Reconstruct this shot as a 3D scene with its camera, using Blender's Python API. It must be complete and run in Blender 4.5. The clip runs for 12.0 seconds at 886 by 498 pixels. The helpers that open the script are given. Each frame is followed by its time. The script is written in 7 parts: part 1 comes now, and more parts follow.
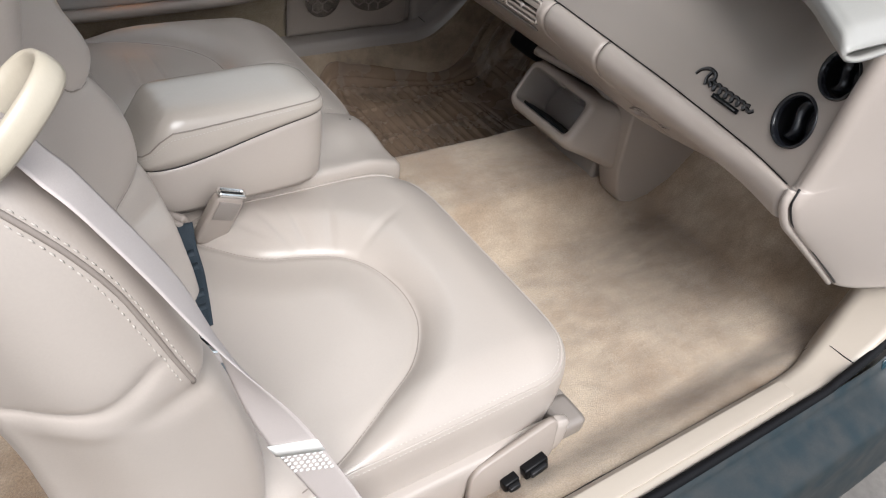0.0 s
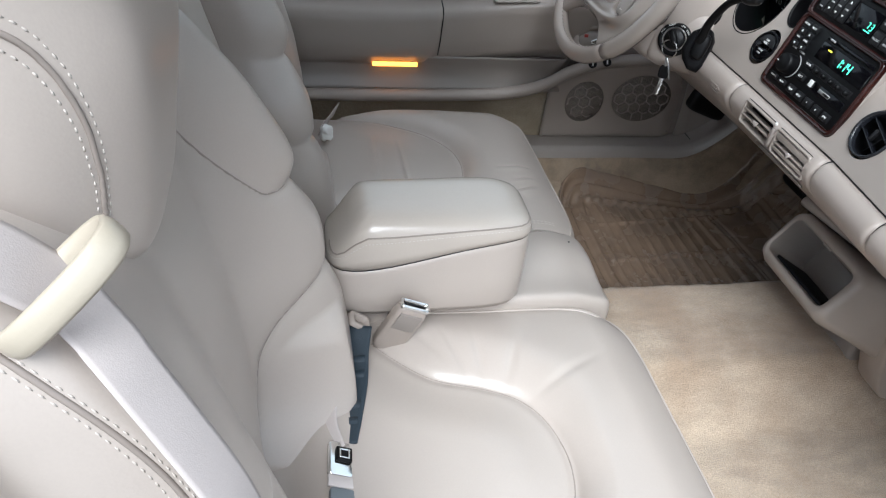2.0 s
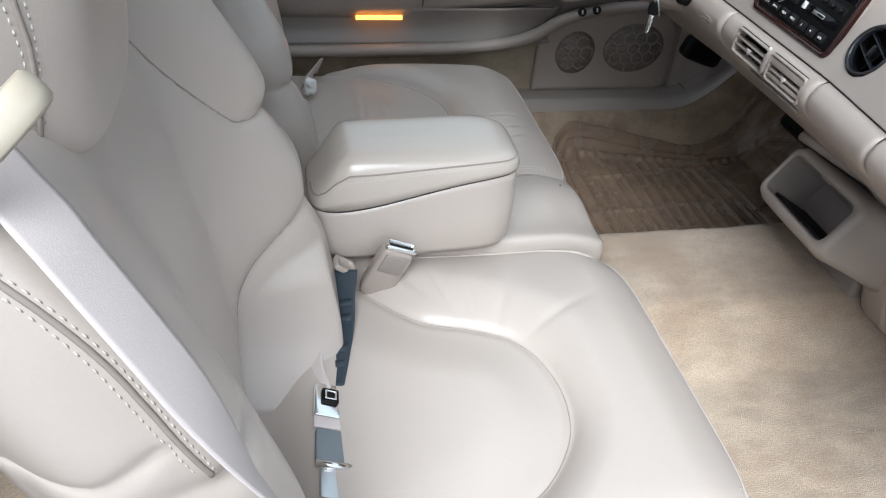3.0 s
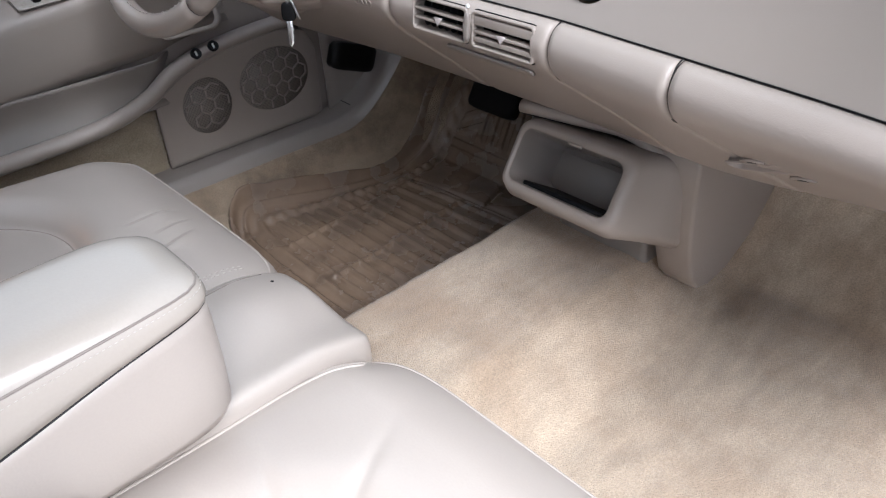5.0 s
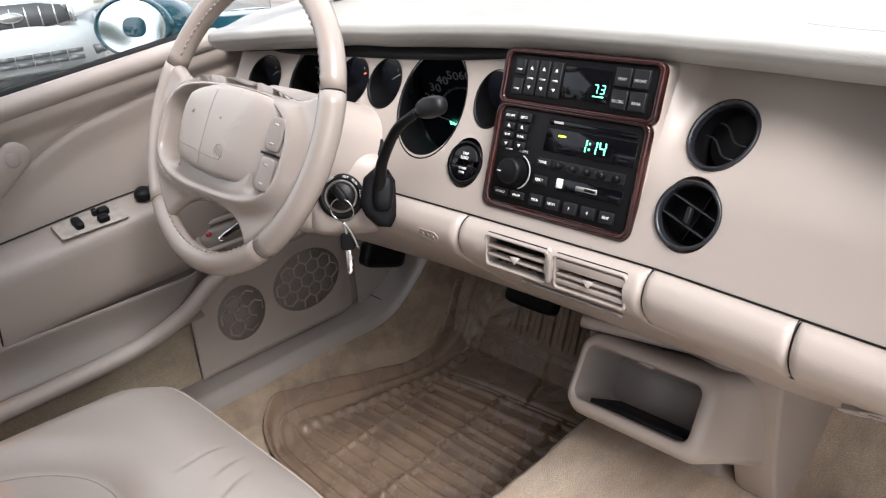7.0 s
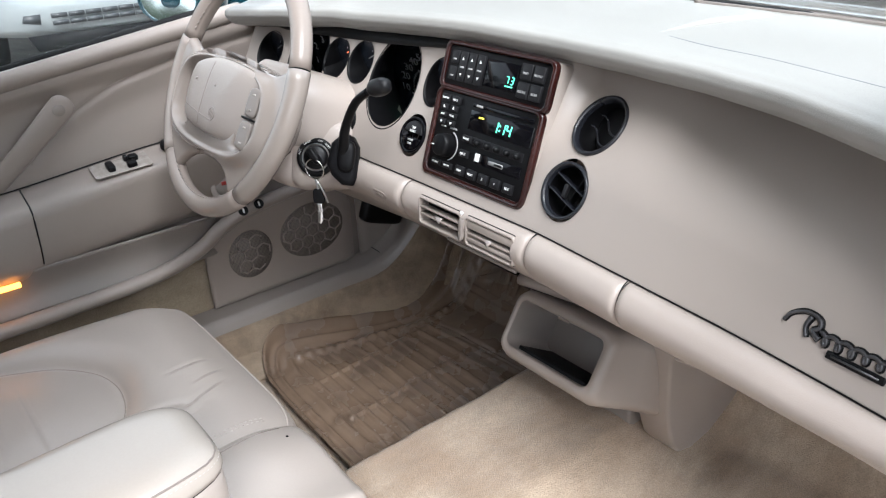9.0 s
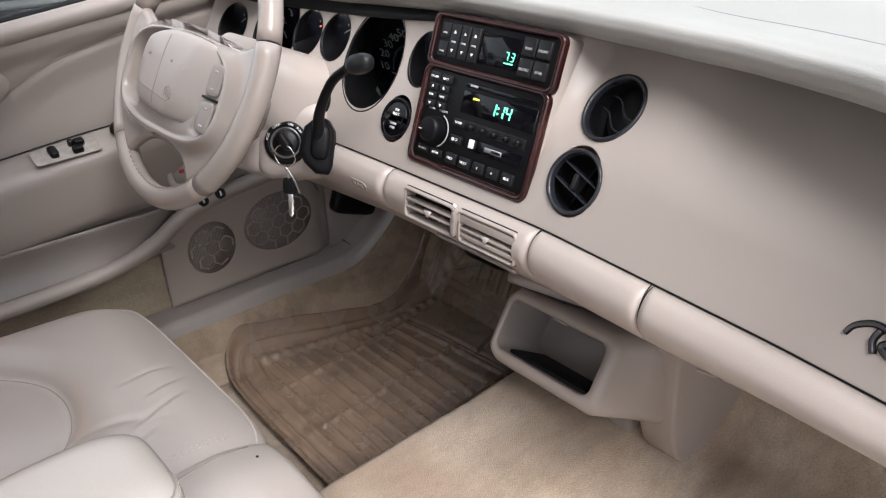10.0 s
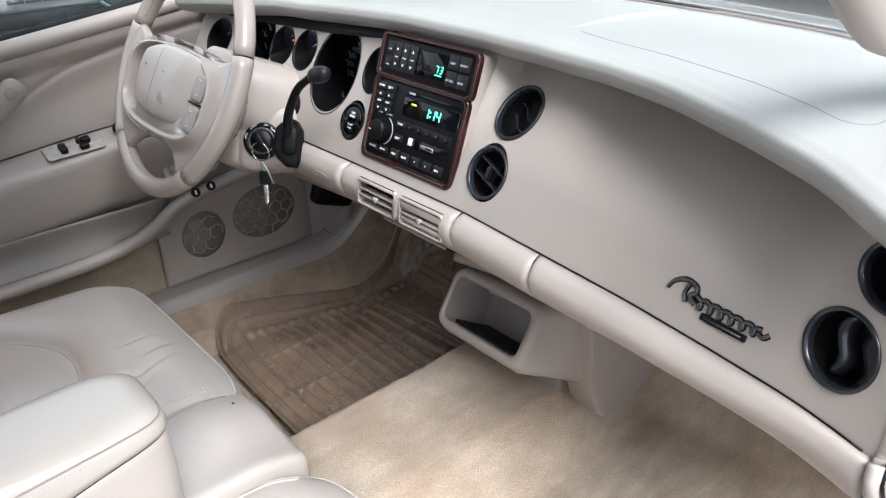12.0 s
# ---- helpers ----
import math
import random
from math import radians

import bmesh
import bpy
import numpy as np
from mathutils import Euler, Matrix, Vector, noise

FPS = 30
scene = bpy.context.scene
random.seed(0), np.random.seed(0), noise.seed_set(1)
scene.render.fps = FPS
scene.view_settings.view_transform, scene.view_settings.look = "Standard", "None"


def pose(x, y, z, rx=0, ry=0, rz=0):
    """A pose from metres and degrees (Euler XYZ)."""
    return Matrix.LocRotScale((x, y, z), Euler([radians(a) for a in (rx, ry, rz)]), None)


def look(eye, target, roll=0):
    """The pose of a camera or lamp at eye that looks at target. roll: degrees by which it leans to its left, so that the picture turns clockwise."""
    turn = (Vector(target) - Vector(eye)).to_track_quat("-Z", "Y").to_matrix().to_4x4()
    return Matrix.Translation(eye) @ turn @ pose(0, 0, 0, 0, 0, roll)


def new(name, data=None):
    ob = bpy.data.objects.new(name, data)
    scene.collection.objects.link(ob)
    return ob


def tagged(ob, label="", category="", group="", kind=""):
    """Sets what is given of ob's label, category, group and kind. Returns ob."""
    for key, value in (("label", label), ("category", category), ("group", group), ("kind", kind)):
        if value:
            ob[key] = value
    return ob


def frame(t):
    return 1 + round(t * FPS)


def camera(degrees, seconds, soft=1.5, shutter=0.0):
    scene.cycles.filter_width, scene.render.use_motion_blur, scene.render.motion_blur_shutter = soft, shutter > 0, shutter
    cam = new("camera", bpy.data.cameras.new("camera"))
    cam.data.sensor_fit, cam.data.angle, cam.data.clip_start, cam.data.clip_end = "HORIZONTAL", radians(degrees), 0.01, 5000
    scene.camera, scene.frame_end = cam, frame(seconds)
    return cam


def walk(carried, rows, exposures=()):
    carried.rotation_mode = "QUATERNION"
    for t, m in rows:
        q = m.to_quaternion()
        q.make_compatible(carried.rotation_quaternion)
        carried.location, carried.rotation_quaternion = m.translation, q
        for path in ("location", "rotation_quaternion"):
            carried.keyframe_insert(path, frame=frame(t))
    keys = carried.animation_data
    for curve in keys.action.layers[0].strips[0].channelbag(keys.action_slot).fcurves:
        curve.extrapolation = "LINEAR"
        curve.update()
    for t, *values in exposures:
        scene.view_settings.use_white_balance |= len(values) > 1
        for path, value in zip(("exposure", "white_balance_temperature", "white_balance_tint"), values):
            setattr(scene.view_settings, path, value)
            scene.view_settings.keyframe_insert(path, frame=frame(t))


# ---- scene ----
# car interior: x to the car's nose, y to the driver's side, z up
cam = camera(61.01, 12.0, 1.2)
PATH = [
    (0, -0.5692, -0.9759, 1.0396, 50.13, -8.33, -33.02),
    (0.5, -0.5195, -0.8424, 1.0033, 49.55, -7.85, -29.96),
    (1, -0.4569, -0.8530, 1.0005, 48.97, -6.24, -21.84),
    (1.5, -0.4265, -0.9038, 1.0275, 50.72, -6.01, -15.00),
    (2, -0.4325, -0.8798, 1.0656, 52.55, -5.96, -10.16),
    (2.5, -0.4233, -0.8853, 1.0639, 52.53, -5.45, -8.74),
    (2.7, -0.4161, -0.9007, 1.0405, 51.54, -5.16, -9.19),
    (4.5, -0.3363, -0.7041, 0.8554, 53.63, 0.02, -34.08),
    (5, -0.2808, -0.5614, 0.8251, 55.71, 1.83, -43.48),
    (5.5, -0.2555, -0.4886, 0.8084, 58.45, 2.70, -48.52),
    (6, -0.2568, -0.4705, 0.8635, 62.86, 3.16, -50.00),
    (6.5, -0.2604, -0.4541, 0.8913, 65.07, 3.11, -48.33),
    (7, -0.2963, -0.4260, 0.9156, 65.95, 3.21, -45.90),
    (7.2, -0.3141, -0.4209, 0.9236, 66.16, 3.12, -45.04),
    (8.8, -0.2904, -0.6569, 0.9619, 63.83, 2.15, -39.28),
    (9, -0.2744, -0.6552, 0.9690, 63.55, 1.85, -39.36),
    (9.5, -0.2483, -0.6069, 0.9483, 62.77, 1.49, -40.20),
    (10, -0.2389, -0.5569, 0.9344, 62.49, 0.61, -42.11),
    (10.5, -0.2432, -0.5649, 0.9471, 62.18, 0.44, -42.53),
    (11, -0.2550, -0.6321, 0.9622, 62.06, 0.50, -42.22),
    (11.5, -0.2610, -0.7081, 0.9830, 62.06, 0.58, -41.76),
    (12, -0.2840, -0.7359, 0.9904, 62.40, 0.69, -41.59),
]
EXPOSURE = [(0.0, 1.08, 6250, 11), (0.5, 1.1, 6250, 10), (1.5, 1.2, 5950, 9), (2.5, 1.33, 5850, 7), (4.5, 1.15, 5900, 11), (5.0, 1.62, 5850, 12), (5.5, 1.92, 5850, 13),
            (6.0, 2.1, 6000, 11), (7.0, 1.98, 6400, 15), (9.0, 1.82, 6050, 11), (10.0, 1.7, 6300, 15), (11.0, 1.75, 6250, 12), (11.5, 1.77, 6050, 10), (12.0, 1.78, 5950, 10)]
walk(cam, [(t, pose(x, y, z, rx, ry, rz)) for t, x, y, z, rx, ry, rz in PATH], EXPOSURE)

# ---- world, sun, exposure ----
world = bpy.data.worlds.new("sky")
scene.world = world
world.use_nodes = True
wn = world.node_tree.nodes
sky = wn.new("ShaderNodeTexSky")
sky.sky_type = "NISHITA"
sky.sun_disc = False
sky.sun_elevation, sky.sun_rotation = radians(49), radians(202)
sky.dust_density, sky.ozone_density = 4.0, 1.0
cloud = wn.new("ShaderNodeMix")
cloud.data_type = "RGBA"
cloud.inputs["Factor"].default_value = 0.7
cloud.inputs["B"].default_value = (9.0, 9.3, 9.6, 1)
world.node_tree.links.new(sky.outputs[0], cloud.inputs["A"])
world.node_tree.links.new(cloud.outputs["Result"], wn["Background"].inputs[0])
wn["Background"].inputs[1].default_value = 0.080
sun = new("sun", bpy.data.lights.new("sun", "SUN"))
sun.data.energy, sun.data.angle, sun.data.color = 2.3, radians(36), (1.0, 0.985, 0.96)
sun.matrix_world = look((-1.38, -3.5, 4.37), (0, 0, 0))


# ---- materials ----
def material(name, colour, rough=0.5, metal=0.0, grain=0.0, grain_size=400.0, spots=None, spot_size=6.0, spot_amount=0.5,
             coat=0.0, tone=0.08, spec=0.5, streak=None, vary=0.07):
    """A surface with two scales of colour variation and a fine relief."""
    m = bpy.data.materials.new(name)
    m.use_nodes = True
    n, l = m.node_tree.nodes, m.node_tree.links
    b = n["Principled BSDF"]
    b.inputs["Roughness"].default_value = rough
    b.inputs["Metallic"].default_value = metal
    b.inputs["Coat Weight"].default_value = coat
    b.inputs["Specular IOR Level"].default_value = spec
    co = n.new("ShaderNodeTexCoord")
    src = co.outputs["Object"]
    if streak:
        mp = n.new("ShaderNodeMapping")
        mp.inputs["Scale"].default_value = streak
        l.new(src, mp.inputs["Vector"])
        src = mp.outputs[0]
    big = n.new("ShaderNodeTexNoise")
    big.inputs["Scale"].default_value, big.inputs["Detail"].default_value = spot_size, 6.0
    l.new(src, big.inputs["Vector"])
    fine = n.new("ShaderNodeTexNoise")
    fine.inputs["Scale"].default_value, fine.inputs["Detail"].default_value = grain_size, 3.0
    l.new(co.outputs["Object"], fine.inputs["Vector"])
    ramp = n.new("ShaderNodeValToRGB")
    ramp.color_ramp.elements[0].position, ramp.color_ramp.elements[1].position = 0.36, 0.66
    other = spots or tuple(c * (1 - 2 * tone) for c in colour)
    mixed = tuple(a + (b2 - a) * spot_amount for a, b2 in zip(colour, other))
    ramp.color_ramp.elements[0].color = (*mixed, 1)
    ramp.color_ramp.elements[1].color = (*colour, 1)
    l.new(big.outputs["Fac"], ramp.inputs[0])
    hsv = n.new("ShaderNodeHueSaturation")
    rng = n.new("ShaderNodeMapRange")
    rng.inputs[3].default_value, rng.inputs[4].default_value = 1 - tone, 1 + tone
    l.new(fine.outputs["Fac"], rng.inputs[0])
    l.new(rng.outputs[0], hsv.inputs["Value"])
    l.new(ramp.outputs[0], hsv.inputs["Color"])
    l.new(hsv.outputs[0], b.inputs["Base Color"])
    rr = n.new("ShaderNodeMapRange")
    rr.inputs[3].default_value, rr.inputs[4].default_value = max(0.02, rough - vary), min(1, rough + vary)
    l.new(big.outputs["Fac"], rr.inputs[0])
    l.new(rr.outputs[0], b.inputs["Roughness"])
    if grain:
        bump = n.new("ShaderNodeBump")
        bump.inputs["Strength"].default_value, bump.inputs["Distance"].default_value = grain, 0.002
        l.new(fine.outputs["Fac"], bump.inputs["Height"])
        l.new(bump.outputs[0], b.inputs["Normal"])
    return m


def leather_mat(name, colour, rough):
    """Grained leather: pebbled cells, soft creases and a worn sheen."""
    m = material(name, colour, rough, grain=0.0, tone=0.03, spot_size=5.0, spot_amount=0.6, spec=0.45, vary=0.015)
    n, l = m.node_tree.nodes, m.node_tree.links
    b = n["Principled BSDF"]
    b.inputs["Coat Weight"].default_value, b.inputs["Coat Roughness"].default_value = 0.10, 0.32
    co = n.new("ShaderNodeTexCoord")
    vor = n.new("ShaderNodeTexVoronoi")
    vor.inputs["Scale"].default_value = 420.0
    l.new(co.outputs["Object"], vor.inputs["Vector"])
    soft = n.new("ShaderNodeTexNoise")
    soft.inputs["Scale"].default_value, soft.inputs["Detail"].default_value = 16.0, 1.5
    l.new(co.outputs["Object"], soft.inputs["Vector"])
    b1, b2 = n.new("ShaderNodeBump"), n.new("ShaderNodeBump")
    b1.inputs["Strength"].default_value, b1.inputs["Distance"].default_value = 0.05, 0.001
    b2.inputs["Strength"].default_value, b2.inputs["Distance"].default_value = 0.06, 0.004
    l.new(vor.outputs["Distance"], b1.inputs["Height"])
    l.new(soft.outputs["Fac"], b2.inputs["Height"])
    l.new(b2.outputs[0], b1.inputs["Normal"])
    l.new(b1.outputs[0], b.inputs["Normal"])
    return m


def carpet_mat(name, colour, stain, amount, scale):
    """Cut-pile carpet: fibre relief, brushed patches and dirty stains."""
    m = material(name, colour, 0.95, grain=0.0, tone=0.42, grain_size=380.0, spots=stain, spot_size=scale, spot_amount=amount, spec=0.1)
    n, l = m.node_tree.nodes, m.node_tree.links
    b = n["Principled BSDF"]
    b.inputs["Sheen Weight"].default_value = 0.25
    co = n.new("ShaderNodeTexCoord")
    f1, f2 = n.new("ShaderNodeTexNoise"), n.new("ShaderNodeTexNoise")
    f1.inputs["Scale"].default_value, f1.inputs["Detail"].default_value = 620.0, 2.0
    f2.inputs["Scale"].default_value, f2.inputs["Detail"].default_value = 45.0, 6.0
    add = n.new("ShaderNodeMath")
    add.operation = "ADD"
    l.new(co.outputs["Object"], f1.inputs["Vector"])
    l.new(co.outputs["Object"], f2.inputs["Vector"])
    l.new(f1.outputs["Fac"], add.inputs[0])
    l.new(f2.outputs["Fac"], add.inputs[1])
    # brushed pile: long soft patches lighter and darker
    mp = n.new("ShaderNodeMapping")
    mp.inputs["Scale"].default_value = (14.0, 44.0, 30.0)
    mp.inputs["Rotation"].default_value = (0, 0, 0.35)
    f3 = n.new("ShaderNodeTexNoise")
    f3.inputs["Scale"].default_value, f3.inputs["Detail"].default_value = 1.0, 7.0
    l.new(co.outputs["Object"], mp.inputs["Vector"])
    l.new(mp.outputs[0], f3.inputs["Vector"])
    br = n.new("ShaderNodeMapRange")
    br.inputs[1].default_value, br.inputs[2].default_value, br.inputs[3].default_value, br.inputs[4].default_value = 0.3, 0.7, 0.86, 1.12
    l.new(f3.outputs["Fac"], br.inputs[0])
    tint = n.new("ShaderNodeHueSaturation")
    old = b.inputs["Base Color"].links[0].from_socket
    l.new(old, tint.inputs["Color"])
    l.new(br.outputs[0], tint.inputs["Value"])
    l.new(tint.outputs[0], b.inputs["Base Color"])
    bump = n.new("ShaderNodeBump")
    bump.inputs["Strength"].default_value, bump.inputs["Distance"].default_value = 0.7, 0.004
    l.new(add.outputs[0], bump.inputs["Height"])
    l.new(bump.outputs[0], b.inputs["Normal"])
    return m


def glow_mat(name, colour, strength):
    m = bpy.data.materials.new(name)
    m.use_nodes = True
    b = m.node_tree.nodes["Principled BSDF"]
    b.inputs["Base Color"].default_value = (*colour, 1)
    b.inputs["Emission Color"].default_value = (*colour, 1)
    b.inputs["Emission Strength"].default_value = strength
    return m


def glass_mat(name, tint):
    """Thin clear glass: see-through with a Fresnel gloss."""
    m = bpy.data.materials.new(name)
    m.use_nodes = True
    n, l = m.node_tree.nodes, m.node_tree.links
    see, gloss, mix, fr = n.new("ShaderNodeBsdfTransparent"), n.new("ShaderNodeBsdfGlossy"), n.new("ShaderNodeMixShader"), n.new("ShaderNodeFresnel")
    see.inputs["Color"].default_value = (*tint, 1)
    gloss.inputs["Roughness"].default_value = 0.02
    fr.inputs["IOR"].default_value = 1.3
    l.new(fr.outputs[0], mix.inputs[0])
    l.new(see.outputs[0], mix.inputs[1])
    l.new(gloss.outputs[0], mix.inputs[2])
    l.new(mix.outputs[0], n["Material Output"].inputs[0])
    return m


LEATHER = leather_mat("leather_taupe", (0.405, 0.358, 0.320), 0.31)
# lid leather lighter and glossier than the seats, carrying the sky's sheen
LEATHER_LID = leather_mat("leather_lid_sheen", (0.43, 0.385, 0.34), 0.22)
LEATHER_SIDE = leather_mat("leather_side", (0.41, 0.365, 0.33), 0.42)
PIPING = leather_mat("leather_piping", (0.44, 0.395, 0.355), 0.5)
THREAD = material("pale_thread", (0.49, 0.45, 0.41), 0.7, grain=0.3, grain_size=900, tone=0.06, spec=0.2)
LEATHER_SEAM = leather_mat("leather_seam", (0.25, 0.215, 0.19), 0.6)
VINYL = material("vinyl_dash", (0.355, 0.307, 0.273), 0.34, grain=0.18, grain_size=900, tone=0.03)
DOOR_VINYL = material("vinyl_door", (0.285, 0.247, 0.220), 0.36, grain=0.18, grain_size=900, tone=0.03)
VINYL_TOP = material("vinyl_dash_top", (0.305, 0.298, 0.278), 0.42, grain=0.22, grain_size=700, tone=0.03)
PANEL = material("painted_dash_panel", (0.315, 0.275, 0.245), 0.36, grain=0.04, grain_size=1200, tone=0.02, spec=0.4)
PLASTIC = material("taupe_plastic", (0.31, 0.267, 0.235), 0.42, grain=0.1, grain_size=800, tone=0.03)
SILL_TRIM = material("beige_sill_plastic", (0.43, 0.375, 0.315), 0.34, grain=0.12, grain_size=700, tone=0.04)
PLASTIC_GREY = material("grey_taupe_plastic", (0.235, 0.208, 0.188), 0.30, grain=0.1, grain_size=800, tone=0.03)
CREAM = material("cream_plastic", (0.42, 0.375, 0.30), 0.35, grain=0.05, tone=0.03)
CARPET = carpet_mat("tan_carpet", (0.455, 0.368, 0.278), (0.225, 0.150, 0.095), 0.75, 5.5)
# driver's side mixed darker: brown stains together with painted footwell shade
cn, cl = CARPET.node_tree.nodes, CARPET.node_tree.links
sep, dirt_shade, edge, mixer = cn.new("ShaderNodeSeparateXYZ"), cn.new("ShaderNodeTexNoise"), cn.new("ShaderNodeMapRange"), cn.new("ShaderNodeMix")
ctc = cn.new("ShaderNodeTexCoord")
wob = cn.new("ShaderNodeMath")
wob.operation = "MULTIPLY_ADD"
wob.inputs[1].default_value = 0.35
dirt_shade.inputs["Scale"].default_value, dirt_shade.inputs["Detail"].default_value = 7.0, 7.0
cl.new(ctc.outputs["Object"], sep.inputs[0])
cl.new(ctc.outputs["Object"], dirt_shade.inputs["Vector"])
cl.new(dirt_shade.outputs["Fac"], wob.inputs[0])
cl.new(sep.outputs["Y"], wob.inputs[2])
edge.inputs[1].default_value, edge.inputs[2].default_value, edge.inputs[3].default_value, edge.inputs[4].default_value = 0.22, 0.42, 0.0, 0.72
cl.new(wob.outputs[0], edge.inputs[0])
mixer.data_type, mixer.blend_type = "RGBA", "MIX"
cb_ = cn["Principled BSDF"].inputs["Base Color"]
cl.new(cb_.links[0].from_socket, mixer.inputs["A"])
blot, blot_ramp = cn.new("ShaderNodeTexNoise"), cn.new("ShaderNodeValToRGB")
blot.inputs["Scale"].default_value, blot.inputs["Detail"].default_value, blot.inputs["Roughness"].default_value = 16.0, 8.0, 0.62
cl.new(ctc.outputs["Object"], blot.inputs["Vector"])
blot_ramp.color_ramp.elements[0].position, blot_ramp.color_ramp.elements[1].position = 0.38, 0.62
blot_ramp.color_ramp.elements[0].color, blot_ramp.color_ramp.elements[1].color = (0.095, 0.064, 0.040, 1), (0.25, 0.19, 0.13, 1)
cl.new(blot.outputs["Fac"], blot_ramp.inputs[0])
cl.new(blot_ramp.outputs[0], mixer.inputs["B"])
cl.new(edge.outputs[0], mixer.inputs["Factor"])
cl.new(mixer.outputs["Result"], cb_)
CARPET_DARK = carpet_mat("door_carpet", (0.36, 0.30, 0.215), (0.25, 0.20, 0.14), 0.7, 9.0)
RUBBER_MAT = material("brown_clear_mat", (0.118, 0.084, 0.060), 0.27, grain=0.25, grain_size=260, spots=(0.20, 0.14, 0.095), spot_size=14, spot_amount=0.6, tone=0.07)
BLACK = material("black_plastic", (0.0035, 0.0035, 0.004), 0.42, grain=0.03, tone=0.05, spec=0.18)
DIAL = material("dial_face", (0.014, 0.018, 0.026), 0.25, tone=0.04, spec=0.4)
BLACK_GLOSS = material("black_gloss", (0.002, 0.002, 0.003), 0.08, tone=0.02, spec=0.25)
VENT_PLASTIC = material("vent_plastic", (0.011, 0.012, 0.0155), 0.26, grain=0.04, tone=0.05, spec=0.5)
BUTTON = material("dark_button", (0.010, 0.010, 0.011), 0.4, tone=0.05, spec=0.25)
RUBBER = material("black_rubber", (0.005, 0.005, 0.006), 0.6, grain=0.2, tone=0.1, spec=0.14)
WOOD = material("dark_red_wood", (0.030, 0.007, 0.005), 0.14, spots=(0.010, 0.003, 0.003), spot_size=22, spot_amount=0.9, coat=0.25, tone=0.1, spec=0.35, streak=(1, 0.12, 1))
PLASTIC_STEEL = material("blue_grey_plastic", (0.14, 0.16, 0.175), 0.35, grain=0.05, tone=0.05)
CHROME = material("chrome", (0.75, 0.75, 0.74), 0.15, metal=1.0, tone=0.02)
STEEL = material("steel", (0.5, 0.5, 0.5), 0.32, metal=1.0, tone=0.05)
WHITE = material("white_print", (0.75, 0.75, 0.73), 0.5, tone=0.02)
GREY_PRINT = material("grey_print", (0.32, 0.32, 0.32), 0.5, tone=0.02)
WEB_DARK = material("navy_webbing", (0.018, 0.031, 0.044), 0.6, grain=0.5, grain_size=900, tone=0.15)
WEB = material("taupe_webbing", (0.51, 0.46, 0.44), 0.6, grain=0.10, grain_size=900, tone=0.08, spec=0.3)
PEWTER = material("pewter_badge", (0.10, 0.10, 0.105), 0.32, metal=0.8, tone=0.05)
TEAL = material("teal_paint", (0.004, 0.032, 0.046), 0.12, coat=1.0, tone=0.04)
SILL_PAINT = material("dusty_dark_paint", (0.005, 0.015, 0.020), 0.45, spots=(0.035, 0.034, 0.032), spot_size=22, spot_amount=0.6, tone=0.3, spec=0.4)
ORANGE = glow_mat("orange_courtesy_lens", (1.0, 0.36, 0.045), 2.2)
GREEN_GLOW = glow_mat("green_segments", (0.10, 0.80, 0.45), 1.0)
YELLOW_GLOW = glow_mat("yellow_segments", (0.8, 0.75, 0.05), 0.7)
RED = material("red_plastic", (0.28, 0.015, 0.01), 0.4)
RED_GLOW = glow_mat("red_needle_light", (1.0, 0.15, 0.05), 0.9)
GROUND = material("asphalt_gravel", (0.17, 0.155, 0.14), 0.95, grain=0.9, grain_size=60, spots=(0.09, 0.085, 0.08), spot_size=3, spot_amount=0.8, tone=0.25)
WHITE_PAINT = material("white_car_paint", (0.24, 0.255, 0.26), 0.2, coat=1.0, tone=0.02)
GRILLE = material("dark_grille", (0.03, 0.032, 0.035), 0.5)
LAMP_GLASS = material("headlamp_lens", (0.6, 0.62, 0.62), 0.1, tone=0.05)
GLASS = glass_mat("clear_glass", (0.97, 1.0, 0.99))
MIRROR = material("mirror_face", (0.85, 0.87, 0.86), 0.02, metal=1.0, tone=0.0)
HEADLINER = material("headliner_cloth", (0.42, 0.38, 0.33), 0.9, grain=0.3)
TREE = material("far_trees", (0.05, 0.075, 0.05), 0.9, spots=(0.02, 0.03, 0.02), spot_size=1.2, spot_amount=0.9, tone=0.3)
CLEAR_LABEL = material("scuffed_switch_plate", (0.26, 0.228, 0.202), 0.25, spots=(0.38, 0.36, 0.33), spot_size=90, spot_amount=0.6, tone=0.08)


# ---- mesh helpers ----
from mathutils.bvhtree import BVHTree


def part(name, bm, mat, parent=None, label="", smooth=True):
    me = bpy.data.meshes.new(name)
    bmesh.ops.recalc_face_normals(bm, faces=bm.faces)
    for f in bm.faces:
        f.smooth = smooth
    bm.to_mesh(me)
    bm.free()
    me.materials.append(mat)
    ob = new(name, me)
    if parent:
        ob.parent = parent
    if label:
        ob["label"] = label
    return ob


def thing(name, label, category, at=(0, 0, 0), group="", kind=""):
    ob = new(name)
    ob.location = at
    ob.empty_display_size = 0.05
    return tagged(ob, label, category, group, kind)


def solo(name, bm, mat, label, category, group="", kind="", smooth=True):
    return tagged(part(name, bm, mat, None, "", smooth), label, category, group, kind)


def attach(ob, parent):
    """Hang a mesh built in world coordinates under a thing that stands elsewhere."""
    ob.parent = parent
    ob.matrix_parent_inverse = parent.matrix_basis.inverted()
    return ob


def lerp(a, b, t):
    return a + (b - a) * t


def smooth(t):
    t = max(0.0, min(1.0, t))
    return t * t * (3 - 2 * t)


